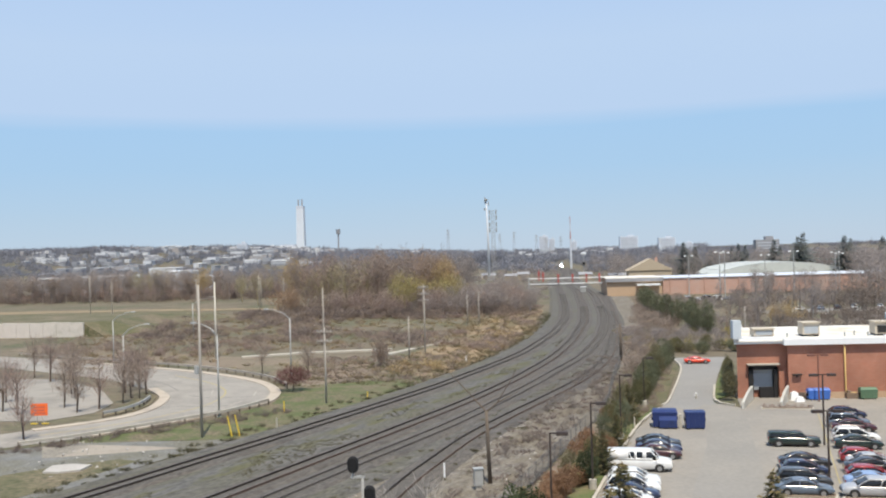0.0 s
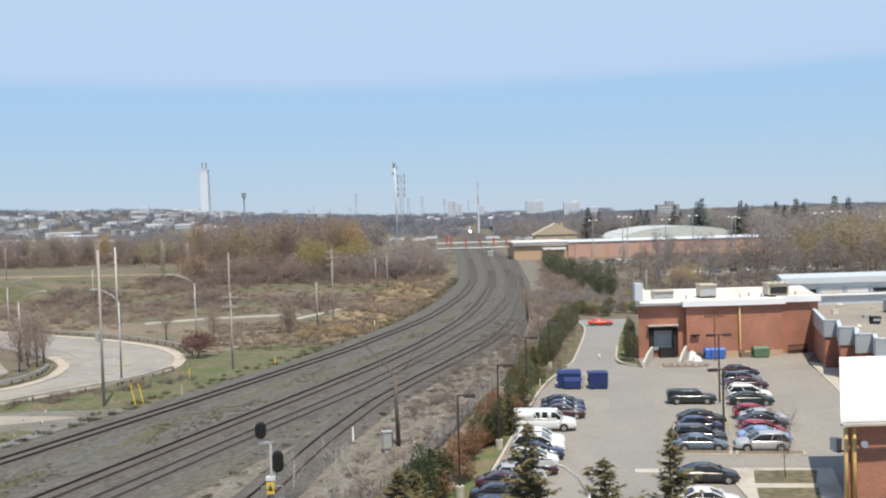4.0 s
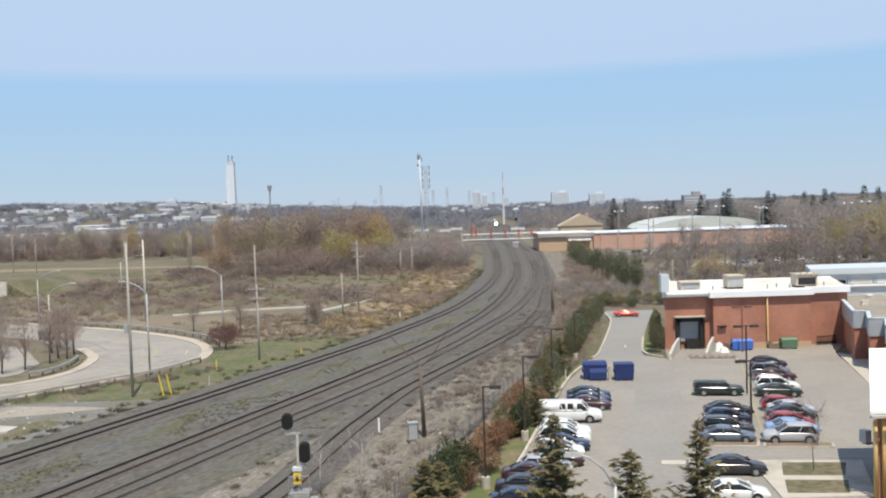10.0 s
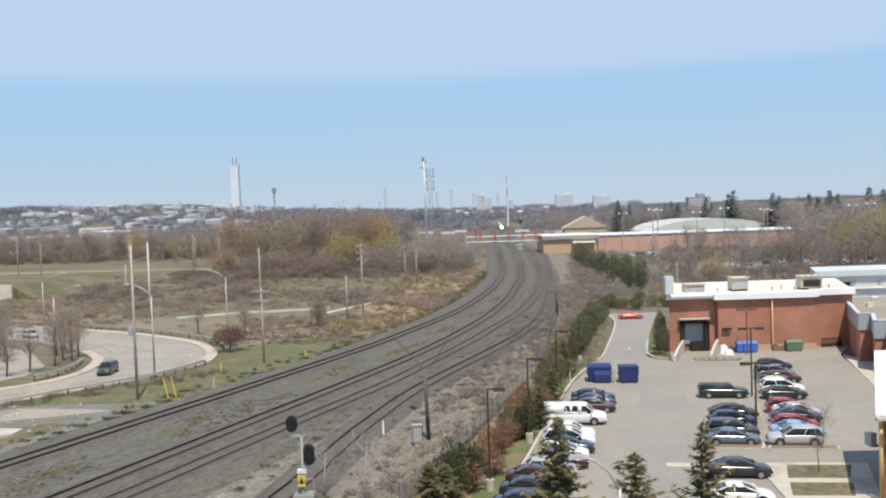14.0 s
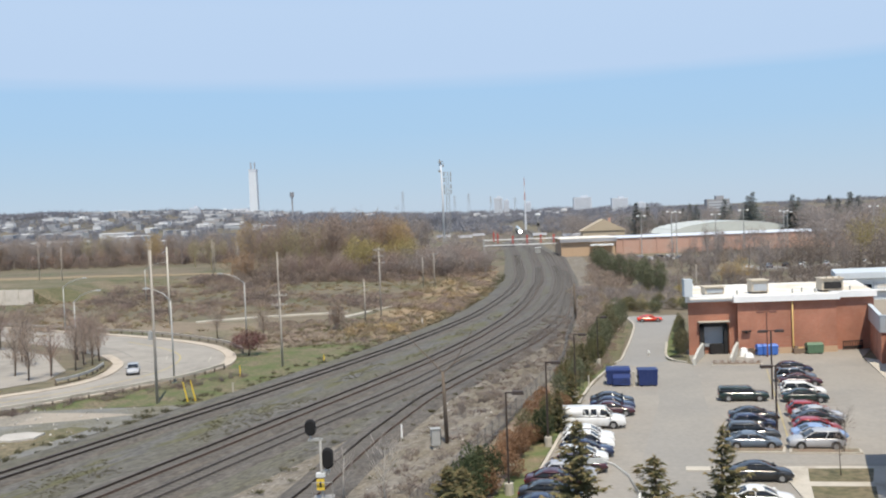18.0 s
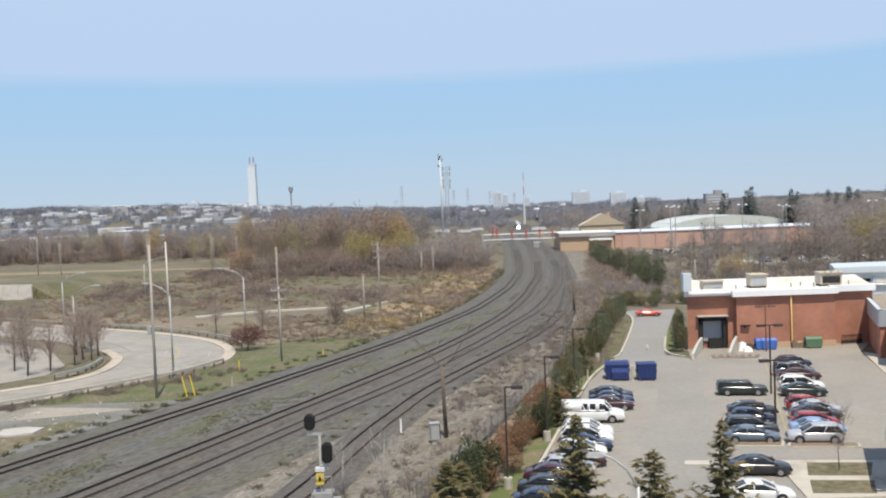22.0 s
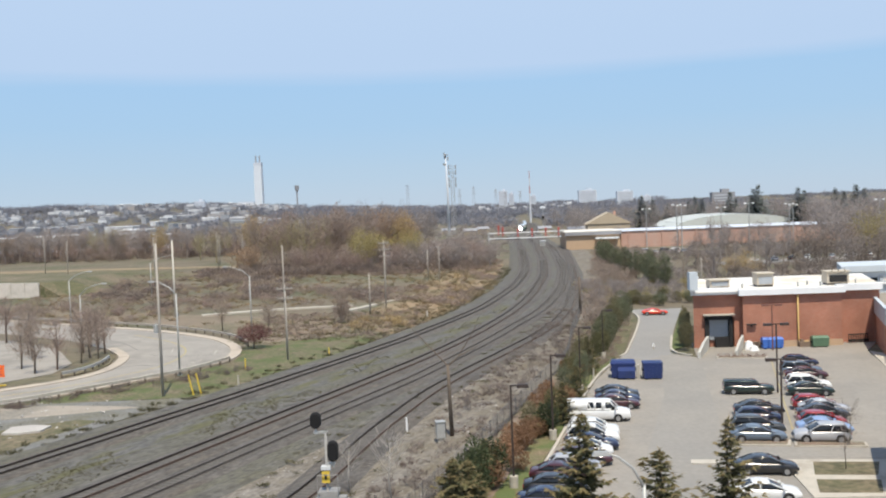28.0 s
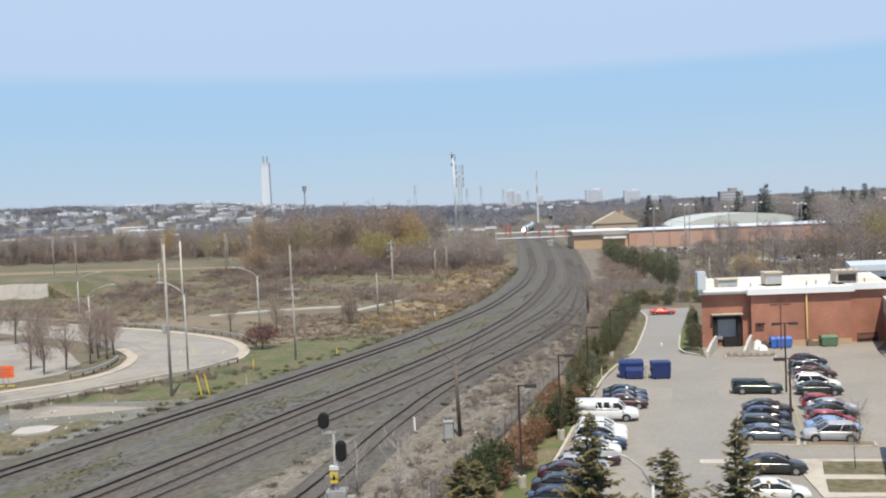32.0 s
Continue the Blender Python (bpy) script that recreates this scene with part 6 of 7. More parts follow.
scatter("woods", "tall brown crowns behind the store", "woods", TREES_FULL, spots(fr, 30, 250, 390, 0.37, 0.68, 12, 19, 0.95, 0), M_TWIG)
# undergrowth
scatter("thicket", "dark undergrowth along the foot of the woods", "undergrowth", BUSHES, spots(fr, 190, 455, 520, -0.62, -0.2, 2.5, 6, 1.3, 8) + spots(fr, 150, 296, 340, -0.24, -0.008, 1.8, 4.5, 1.4, 8), M_TWIG_DARK)
scatter("thicket", "dark bramble clumps over the field", "scrub", BUSHES, spots(fr, 120, 205, 330, -0.42, -0.03, 1.0, 3.2, 1.8, 8, open_ground), M_TWIG_DARK)
scatter("thicket", "brown undergrowth at the wood's edge", "undergrowth", BUSHES, spots(fr, 200, 450, 540, -0.62, -0.2, 2.0, 6, 0.9, 7) + spots(fr, 210, 292, 350, -0.26, -0.006, 1.6, 4.5, 1.1, 7), M_TWIG)
scatter("thicket", "brown scrub over the field", "scrub", BUSHES, spots(fr, 900, 172, 345, -0.52, 0.02, 0.5, 2.0, 1.5, 6, open_ground), M_TWIG)
scatter("thicket", "reddish scrub over the field", "scrub", BUSHES, spots(fr, 240, 185, 345, -0.45, 0.02, 0.6, 2.2, 1.5, 6, open_ground), M_TWIG_RED)
scatter("thicket", "olive scrub over the field", "scrub", BUSHES, spots(fr, 170, 165, 345, -0.5, 0.0, 0.5, 1.6, 1.5, 6, clumped), M_TWIG_MOSS)
scatter("dead_grass", "tufts of dead straw grass over the field", "grass", TUFTS, spots(fr, 1500, 150, 335, -0.5, 0.02, 0.5, 1.1, 1.6, 4, lambda x, y: x > -35 or y > 172), M_STRAW)
scatter("dead_grass", "straw grass on the bank beside the line", "grass", TUFTS, [(x, y, 0, fr.uniform(0.6, 1.3), fr.uniform(1, 2)) for x, y in ((fr.uniform(-24, 4), fr.uniform(155, 330)) for _ in range(620)) if not near_track(x, y, 5) and x > -24 + (y - 160) * 0.07], M_STRAW)
scatter("dead_grass", "ochre bushes on the bank beside the line", "bush", BUSHES, [(fr.uniform(-24, -14), fr.uniform(158, 172), 0, fr.uniform(1.2, 2.4), 2) for _ in range(6)] + [(fr.uniform(-8, -2), fr.uniform(195, 270), 0, fr.uniform(1, 2), 2) for _ in range(8)], M_OCHRE)
scatter("weeds", "olive and straw weeds between the tracks", "weeds", TUFTS, [(p.x + o, p.y + fr.uniform(-1.5, 1.5), 0.26, fr.uniform(0.08, 0.2), fr.uniform(0.15, 0.4)) for p, o in ((fr.choice([q for q in lines[0] if 40 < q.y < 230]), fr.uniform(3.4, 9.0)) for _ in range(4200)) if noise.noise(Vector((p.x * 0.16, p.y * 0.05, o * 0.35))) > 0.02] + [(p.x + o, p.y, 0.2, fr.uniform(0.2, 0.5), fr.uniform(0.3, 0.9)) for p, o in ((fr.choice([q for q in lines[3] if 45 < q.y < 230]), fr.uniform(-5.0, 4.5)) for _ in range(500))] + [(p.x + o, p.y, 0.05, fr.uniform(0.3, 0.8), fr.uniform(0.4, 1.1)) for p, o in ((fr.choice([q for q in lines[0] if 60 < q.y < 300]), fr.uniform(-8, -4.6)) for _ in range(500))], M_WEED)
scatter("dead_grass", "brown weeds and dead grass beside the railway", "weeds", TUFTS, [(x, y, 0.03, fr.uniform(0.3, 0.9), fr.uniform(0.6, 1.6)) for x, y in ((fr.uniform(-60, -10), fr.uniform(128, 185)) for _ in range(1300)) if not near_track(x, y, 5) and x > -40 and (y > 147 or x > -17)], M_TWIG)
scatter("dead_grass", "olive weeds on the rough verge", "weeds", TUFTS, [(x, y, 0.03, fr.uniform(0.25, 0.7), fr.uniform(0.6, 1.6)) for x, y in ((fr.uniform(-60, -10), fr.uniform(128, 185)) for _ in range(600)) if not near_track(x, y, 5) and x > -40 and (y > 144 or x > -18)], M_OLIVE)
rub = random.Random(77)
stones = []
for _ in range(5):
    c = [Vector((rub.uniform(-1, 1), rub.uniform(-1, 1), rub.uniform(0, 1))) for _ in range(4)]
    stones.append(np.array([tuple(c[i]) for t in ((0, 1, 2), (0, 2, 3), (0, 3, 1), (1, 3, 2)) for i in t]))
scatter("rubble", "pale stones and litter strewn on the waste ground", "rubble", stones, [(p.x + o, p.y + fr.uniform(-1.5, 1.5), 0.05, s, s) for p, o, s in ((fr.choice([q for q in lines[3] if 40 < q.y < 170]), fr.uniform(-5.5, 9.0), fr.choice((0.06, 0.08, 0.1, 0.14, 0.2))) for _ in range(900))] + [(fr.uniform(-50, -36), fr.uniform(86, 103), 0.06, fr.uniform(0.08, 0.3), fr.uniform(0.1, 0.35)) for _ in range(60)], M_STONE)
# between the tracks and the store, and behind the store
scatter("thicket", "grey brown brush between railway and store", "brush", BUSHES, [(x, y, 0, fr.uniform(1.0, 3.4), fr.uniform(1.6, 3.4)) for x, y in ((fr.uniform(14, 62), fr.uniform(150, 380)) for _ in range(1100)) if 16 + (y - 150) * 0.13 < x < 22 + (y - 150) * 0.19 and not (y < 178 and x > 23)][:430], M_TWIG)
scatter("dead_grass", "dead weeds on the stony ground by the siding", "weeds", TUFTS, [(x, y, 0.05, fr.uniform(0.25, 0.7), fr.uniform(0.6, 1.4)) for x, y in ((fr.uniform(-14, 16), fr.uniform(52, 175)) for _ in range(1400)) if -9.5 + (y - 60) * 0.17 < x < -3.5 + (y - 62) * 0.245], M_TWIG_DARK)
scatter("thicket", "grey brushwood on the stony ground", "brush", BUSHES, [(x, y, 0.05, fr.uniform(0.7, 1.7), fr.uniform(0.7, 1.5)) for x, y in ((fr.uniform(-14, 16), fr.uniform(52, 175)) for _ in range(420)) if -8.0 + (y - 60) * 0.18 < x < -4.0 + (y - 62) * 0.245], M_BRUSH)
scatter("woods", "tall bare trees behind the store", "woods", TREES, spots(fr, 85, 215, 385, 0.24, 0.66, 8, 16, 0.9, 0, lambda x, y: y > 215 and (y < 392)), M_TWIG_GREY)
scatter("woods", "brown bare trees behind the store", "woods", TREES_FULL, spots(fr, 45, 205, 300, 0.33, 0.70, 6, 13, 0.9, 0), M_BRUSH)
scatter("thicket", "brown brush and saplings in front of the warehouse", "brush", TREES_FULL, [(x, y, 0, h, h * 1.2) for x, y, h in ((fr.uniform(48, 170), fr.uniform(185, 345), fr.uniform(2.0, 5.5)) for _ in range(120)) if x > 38 + (y - 180) * 0.08 and not (270 < y < 300)], M_BRUSH)
scatter("thicket", "grey brush in front of the warehouse", "brush", BUSHES, [(x, y, 0, h, h * 1.3) for x, y, h in ((fr.uniform(44, 175), fr.uniform(180, 345), fr.uniform(1.5, 4.0)) for _ in range(300)) if x > 36 + (y - 180) * 0.08 and not (270 < y < 300)], M_TWIG_GREY)
scatter("thicket", "dense brown brush between store and warehouse", "brush", BUSH_FAR, [(x, y, 0, h, h * 1.2) for x, y, h in ((fr.uniform(40, 190), fr.uniform(180, 395), fr.uniform(1.0, 3.6)) for _ in range(720)) if x > 36 + (y - 180) * 0.08 and not (274 < y < 301) and not (y > 340 and x < 85)], M_BRUSH)
scatter("woods", "yellow willow brush behind the store roof", "brush", TREES_FULL, [(fr.uniform(62, 72), fr.uniform(232, 250), 0, fr.uniform(5, 8), 6) for _ in range(5)], M_OCHRE)
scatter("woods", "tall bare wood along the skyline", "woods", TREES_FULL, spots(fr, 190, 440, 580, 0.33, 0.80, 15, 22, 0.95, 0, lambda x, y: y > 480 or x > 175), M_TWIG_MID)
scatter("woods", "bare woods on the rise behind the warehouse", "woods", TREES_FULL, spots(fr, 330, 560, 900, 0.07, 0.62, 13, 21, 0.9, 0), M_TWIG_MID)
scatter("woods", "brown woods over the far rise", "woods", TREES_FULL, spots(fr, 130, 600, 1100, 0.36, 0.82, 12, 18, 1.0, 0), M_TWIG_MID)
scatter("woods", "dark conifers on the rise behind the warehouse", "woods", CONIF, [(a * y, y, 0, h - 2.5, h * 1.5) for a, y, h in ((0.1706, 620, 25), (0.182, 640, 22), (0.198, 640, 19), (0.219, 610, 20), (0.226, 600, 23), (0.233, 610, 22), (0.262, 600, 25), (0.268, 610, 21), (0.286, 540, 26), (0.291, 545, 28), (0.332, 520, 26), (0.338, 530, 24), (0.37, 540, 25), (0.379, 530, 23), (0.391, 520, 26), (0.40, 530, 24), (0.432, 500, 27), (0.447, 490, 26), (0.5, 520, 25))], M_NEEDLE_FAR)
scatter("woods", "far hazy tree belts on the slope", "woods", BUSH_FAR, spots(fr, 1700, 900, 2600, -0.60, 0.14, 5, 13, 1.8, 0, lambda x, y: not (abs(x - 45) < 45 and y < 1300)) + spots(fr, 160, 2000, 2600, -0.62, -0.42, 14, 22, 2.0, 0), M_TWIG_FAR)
def off_line(x, y):
    return all(abs(min(ln, key=lambda p: abs(p.y - y)).x - x) > 15 for ln in (lines[0], lines[2]))


scatter("woods", "hazy brown trees beyond the gantry", "woods", TREES, spots(fr, 200, 520, 1300, -0.02, 0.22, 4, 9, 1.0, 0, off_line), M_TWIG_GREY)
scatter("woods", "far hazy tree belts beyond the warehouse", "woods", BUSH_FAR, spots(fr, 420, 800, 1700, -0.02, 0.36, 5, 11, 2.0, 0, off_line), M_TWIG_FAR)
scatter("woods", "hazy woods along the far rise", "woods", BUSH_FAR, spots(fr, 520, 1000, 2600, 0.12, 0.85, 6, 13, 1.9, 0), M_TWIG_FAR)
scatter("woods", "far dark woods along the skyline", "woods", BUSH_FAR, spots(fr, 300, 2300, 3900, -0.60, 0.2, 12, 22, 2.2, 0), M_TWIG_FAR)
scatter("woods", "far woods on the rise", "woods", BUSH_FAR, spots(fr, 260, 850, 1300, 0.28, 0.80, 4, 8, 1.5, 0), M_TWIG_GREY)
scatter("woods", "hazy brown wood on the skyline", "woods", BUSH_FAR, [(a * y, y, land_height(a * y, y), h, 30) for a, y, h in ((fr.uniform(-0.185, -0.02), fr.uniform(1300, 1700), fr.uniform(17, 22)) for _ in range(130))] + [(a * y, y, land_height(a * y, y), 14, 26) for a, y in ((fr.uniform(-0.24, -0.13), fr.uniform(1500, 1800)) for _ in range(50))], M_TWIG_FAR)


def plant(name, label, category, protos, material, x, y, h, w, seed, trunk=None, group="", bark=None):
    """One tree or bush: trunk and crown."""
    t = thing(name, label, category, pose(x, y, 0.05, 0, 0, seed * 77 % 360), group)
    p = protos[seed % len(protos)].copy()
    p[:, :2] *= w
    p[:, 2] *= h
    if trunk:
        r = trunk
        part("trunk", MB().tube([(0, 0, 0), (0.03 * h, 0, h * 0.35), (0.0, 0.02 * h, h * 0.75)], [r, r * 0.7, r * 0.25], 6), bark or M_BARK, t, smooth=True)
        rr = random.Random(seed)
        for k in range(5):
            a, z = rr.uniform(0, 6.28), rr.uniform(0.3, 0.6) * h
            part("limb", MB().tube([(0.02 * h, 0, z), (math.cos(a) * w * 0.12, math.sin(a) * w * 0.12, z + 0.14 * h), (math.cos(a) * w * 0.24, math.sin(a) * w * 0.24, z + 0.34 * h)], [r * 0.4, r * 0.25, r * 0.08], 5), bark or M_BARK, t)
    part("crown", tri_mesh("crown", p, material), None, t)
    return t


YOUNG = [twig_proto(prng, 470, (0, 0, 0.6), (0.4, 0.4, 0.4), 0.15, 0.0034, 0.6, True, 12) for _ in range(4)]
WISPY = [twig_proto(prng, 110, (0, 0, 0.66), (0.3, 0.3, 0.32), 0.16, 0.003, 0.7, False) for _ in range(2)]
for k, (x, y, h) in enumerate(((-57.8, 126, 6.0), (-56.6, 131, 5.6), (-57.5, 136, 6.2), (-60.5, 141, 6.5), (-55.6, 134.5, 4.8), (-63.5, 127.5, 5.5), (-67, 121.5, 6.5), (-66, 136, 6), (-73, 150, 7), (-80, 156, 7), (-71, 125, 5.5), (-86, 162, 7), (-57.0, 104.6, 5.0), (-44.5, 160.5, 5.6), (-36, 158, 5), (-62, 147.5, 6.4), (-59.5, 144, 6.8), (-69, 141, 6.2), (-75, 133, 6.5), (-59.5, 123.0, 5.2))):
    plant("bare_tree", "small bare street tree with fine grey brown twigs", "tree", YOUNG, M_TWIG if k % 3 else M_TWIG_RED, x, y, h * 1.2, h * 1.0, k, 0.11, "street trees")
plant("bare_tree", "reddish bare tree at the inside of the bend", "tree", YOUNG, M_TWIG_RED, -56.2, 138.5, 7.0, 5.5, 2, 0.12, "street trees")
plant("purple_bush", "round dark purple bush beside the road", "bush", [leaf_proto(prng, 3400, (0, 0, 0.58), (0.56, 0.56, 0.42), 0.02)], M_PURPLE, -34.2, 140.0, 4.0, 5.6, 0, 0.12)
plant("dark_bush", "dark bare bush in the field", "bush", [twig_proto(prng, 420, (0, 0, 0.5), (0.42, 0.42, 0.5), 0.2, 0.012, 0.9)], M_TWIG, -25.0, 168, 6.0, 5.0, 1)
snag = thing("dead_tree", "leaning broken dead trunk beside the siding", "tree", pose(-3.0, 82.0, 0))
part("trunk", MB().tube([(0, 0, 0), (-0.1, 0, 4), (-0.15, 0, 6.3)], [0.2, 0.165, 0.13], 7), M_BARK, snag, smooth=True)
part("limb", MB().tube([(-0.15, 0, 6.2), (-1.2, 0, 7.4), (-3.2, 0, 9.6)], [0.075, 0.06, 0.03], 5), M_BARK, snag)
part("limb", MB().tube([(-0.15, 0, 6.2), (0.8, 0, 7.0), (2.6, 0, 7.9)], [0.075, 0.06, 0.03], 5), M_BARK, snag)
part("limb", MB().tube([(0.8, 0, 7.0), (2.2, 0, 9.2), (2.7, 0, 10.4)], [0.05, 0.035, 0.02], 5), M_BARK, snag)
for x, y, h in ((-6.4, 62, 5.4), (-9.8, 66, 3.6)):
    plant("bare_tree", "pale thin birch sapling by the siding", "tree", WISPY, M_BIRCH, x, y, h * 1.15, h * 1.1, int(h * 10), 0.07, "", M_BIRCH)
plant("bare_tree", "thin bare sapling on the kerbed island", "tree", WISPY, M_TWIG_GREY, 28.3, 74.6, 4.4, 3.6, 5, 0.04)
plant("bare_tree", "thin bare sapling on the lawn panel", "tree", WISPY, M_TWIG_GREY, 25.6, 68.2, 4.0, 3.0, 6, 0.04)


def spruce_proto(rng, arms, slope, droop=0.35, lean=0.0):
    """A spruce of unit height from drooping arms that carry sprays; gives inner sprays and tips for the sunlit tone."""
    inner, tips = [], []
    for i in range(arms):
        f = min(0.97, max(0.0, (i + rng.uniform(-2, 2)) / arms))
        z = 0.04 + 0.96 * f
        a = i * 2.39996 + rng.uniform(-0.6, 0.6)
        lump = max(0.35, 0.9 + 1.1 * noise.noise(Vector((math.cos(a) * 1.4, math.sin(a) * 1.4, z * 7 + slope * 40))))
        r = slope * ((1 - f) ** 0.9 * rng.uniform(0.6, 1.12) + 0.035) * lump
        d = Vector((math.cos(a), math.sin(a), 0))
        side = Vector((-d.y, d.x, 0))
        n = max(4, int(5 + 24 * r))
        for s in range(n):
            t = 0.12 + 0.88 * (s + rng.uniform(0.1, 0.9)) / n
            p = d * r * t + Vector((lean * z, 0, z - droop * r * t + 0.28 * r * t * t * t))
            ln = (0.034 + 0.14 * r * (1.05 - t * 0.6)) * rng.uniform(0.7, 1.4)
            for q in (-1, 1, rng.choice((-0.25, 0.25))):
                o = (d * rng.uniform(0.5, 1.0) + side * q * rng.uniform(0.6, 1.1) + Vector((0, 0, rng.uniform(-0.55, 0.15)))).normalized()
                wv = o.cross(Vector((rng.uniform(-0.6, 0.6), rng.uniform(-0.6, 0.6), 1))).normalized() * ln * rng.uniform(0.16, 0.3)
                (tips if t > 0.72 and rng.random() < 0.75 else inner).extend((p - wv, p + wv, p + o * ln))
    for k in range(26):
        z = 1 - 0.16 * (k / 26) ** 1.2
        a = rng.uniform(0, 6.28)
        o = Vector((math.cos(a), math.sin(a), rng.uniform(0.3, 1.4))).normalized() * 0.035
        p = Vector((lean * z, 0, z))
        wv = o.cross(Vector((0, 0, 1))).normalized() * 0.006
        tips.extend((p - wv, p + wv, p + o))
    return np.array([tuple(v) for v in inner]), np.array([tuple(v) for v in tips])


SPRUCE = [spruce_proto(prng, 150, 0.37, 0.05, 0.03), spruce_proto(prng, 140, 0.42, -0.12, -0.02), spruce_proto(prng, 120, 0.34, 0.02, -0.03), spruce_proto(prng, 150, 0.4, 0.08, 0.03)]


def spruce(x, y, h, w, material, label, seed):
    t = thing("spruce_tree", label, "conifer", pose(x, y, 0.05, 0, 0, seed * 61), "conifers")
    part("trunk", MB().tube([(0, 0, 0), (0, 0, h * 0.97)], [0.022 * h, 0.004 * h], 7), M_BARK, t)
    # Outer sprays take the lighter needle colour with sun painted in.
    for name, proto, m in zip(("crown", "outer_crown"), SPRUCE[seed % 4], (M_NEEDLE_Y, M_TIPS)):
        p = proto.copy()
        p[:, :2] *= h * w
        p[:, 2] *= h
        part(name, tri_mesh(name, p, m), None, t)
    return t


spruce(5.65, 58, 7.05, 1.06, M_NEEDLE_Y, "tall olive spruce beside the parked cars", 0)
spruce(9.1, 50, 6.8, 1.12, M_NEEDLE_Y, "olive spruce on the lawn by the lamp", 1)
spruce(14.6, 58, 6.5, 1.0, M_NEEDLE_Y, "olive spruce at the car park corner", 2)
for k, (x, y, h, w) in enumerate(((-2.3, 56, 5.0, 1.4), (-1.2, 58.5, 4.2, 1.4), (6.9, 85, 3.9, 1.1), (4.9, 81.6, 2.9, 1.3), (-0.1, 66.5, 3.6, 1.3), (9.2, 95, 3.6, 1.1), (12.2, 110.5, 4.4, 1.1))):
    spruce(x, y, h, w, M_NEEDLE_Y, "bushy olive conifer on the mulched bank", k)
for k, (x, y, h, w, m) in enumerate(((-0.75, 62.5, 4.8, 3.1, 0), (-1.9, 64.5, 3.0, 2.6, 0), (5.3, 81.0, 3.2, 2.4, 0), (0.4, 67.0, 3.6, 2.8, 0), (-0.6, 69.5, 2.6, 2.6, 0), (3.9, 83.5, 2.6, 2.4, 1), (6.4, 87.5, 3.2, 2.6, 1), (10.6, 102.5, 4.2, 2.4, 0), (9.6, 105, 3.6, 2.6, 1), (11.4, 113, 4.0, 2.6, 1), (14.0, 118, 4.0, 2.2, 1), (15.4, 127, 4.6, 2.6, 0), (16.8, 134, 4.2, 2.6, 1), (18.4, 142, 4.0, 2.8, 0), (20.0, 150, 3.6, 3.0, 1), (26.5, 124.6, 4.3, 2.6, 1), (27.1, 128.5, 4.6, 2.5, 0), (28.2, 133.5, 4.6, 2.3, 1), (29.6, 140, 4.2, 2.0, 1), (22.5, 160, 3.4, 3.4, 1), (12.8, 121, 3.2, 2.6, 1), (8.2, 98, 3.4, 2.4, 0), (15.6, 123.5, 3.6, 2.6, 1), (17.2, 130.5, 3.8, 2.6, 0), (18.6, 137.5, 4.2, 2.8, 0), (20.4, 145, 4.4, 2.8, 1), (22.6, 154, 4.6, 3.0, 0), (24.4, 160.5, 4.6, 2.6, 0))):
    plant("evergreen_bush", "ragged dark evergreen bush on the bank" if m == 0 else "ragged olive evergreen bush on the bank", "evergreen bush", LEAFY, (M_NEEDLE if k < 5 else M_EVERG) if m == 0 else (M_OLIVE if k % 2 else M_NEEDLE_Y), x, y, h, w, k, None, "bank evergreens")
for k, (x, y, h, w) in enumerate(((41.2, 214, 8.2, 4.6), (40.0, 222, 6.6, 4.4), (40.6, 230, 8.2, 5.2), (39.6, 243, 7.6, 5.4), (41.6, 238, 6.0, 4.6), (39.6, 262, 7.4, 6), (40.0, 282, 6.4, 6), (40.4, 305, 7.4, 7), (41, 318, 7.6, 6.5), (42.3, 220, 4.6, 3.6))):
    plant("evergreen_tree", "broad dark green evergreen at the railway cutting edge", "evergreen tree", LEAFY, M_EVERG, x, y, h, w, k, 0.2, "cutting evergreens")
for k, (x, y) in enumerate(((11.0, 108), (8.0, 92.5), (2.2, 70.5), (4.2, 80.5), (0.2, 66), (6.8, 92), (9.6, 110), (1.2, 73), (5.0, 90), (2.9, 76.2), (2.2, 78.2), (1.7, 75.2), (3.4, 78.6), (6.3, 96))):
    plant("shrub", "rusty brown shrub on the mulched bank", "shrub", LEAFY, M_RUST, x, y, 2.3 - 0.15 * (k % 4), 2.5, k, None, "bank shrubs")
for k in range(7):
    plant("shrub", "low brown plant in the kerbed island", "shrub", BUSHES, M_TWIG_RED, 29.2 + k * 0.85, 118.0 - k * 0.17, 0.8, 0.6, k, None, "island plants")
plant("evergreen_bush", "dark leafy bush against the corner building", "bush", [leaf_proto(prng, 1100, (0, 0, 0.5), (0.5, 0.5, 0.5), 0.036)], M_EVERG, 31.4, 56.8, 4.8, 5.2, 0)
for k in range(8):
    plant("shrub", "dusty olive shrub at the end of the lane", "shrub", LEAFY, (M_OLIVE, M_EVERG, M_NEEDLE_Y)[k % 3], 25 + k * 2.1, 178 + (k * 7) % 9, 2.2 + 0.35 * (k % 3), 3.6, k, None, "lane end shrubs")
scatter("thicket", "brown scrub on the bank beside the lane", "scrub", BUSHES, [(x, y, 0.05, fr.uniform(0.5, 1.4), fr.uniform(0.6, 1.4)) for x, y in ((fr.uniform(8, 26), fr.uniform(112, 168)) for _ in range(420)) if 10.5 + (y - 119) * 0.19 < x < 16.2 + (y - 119) * 0.205], M_TWIG)
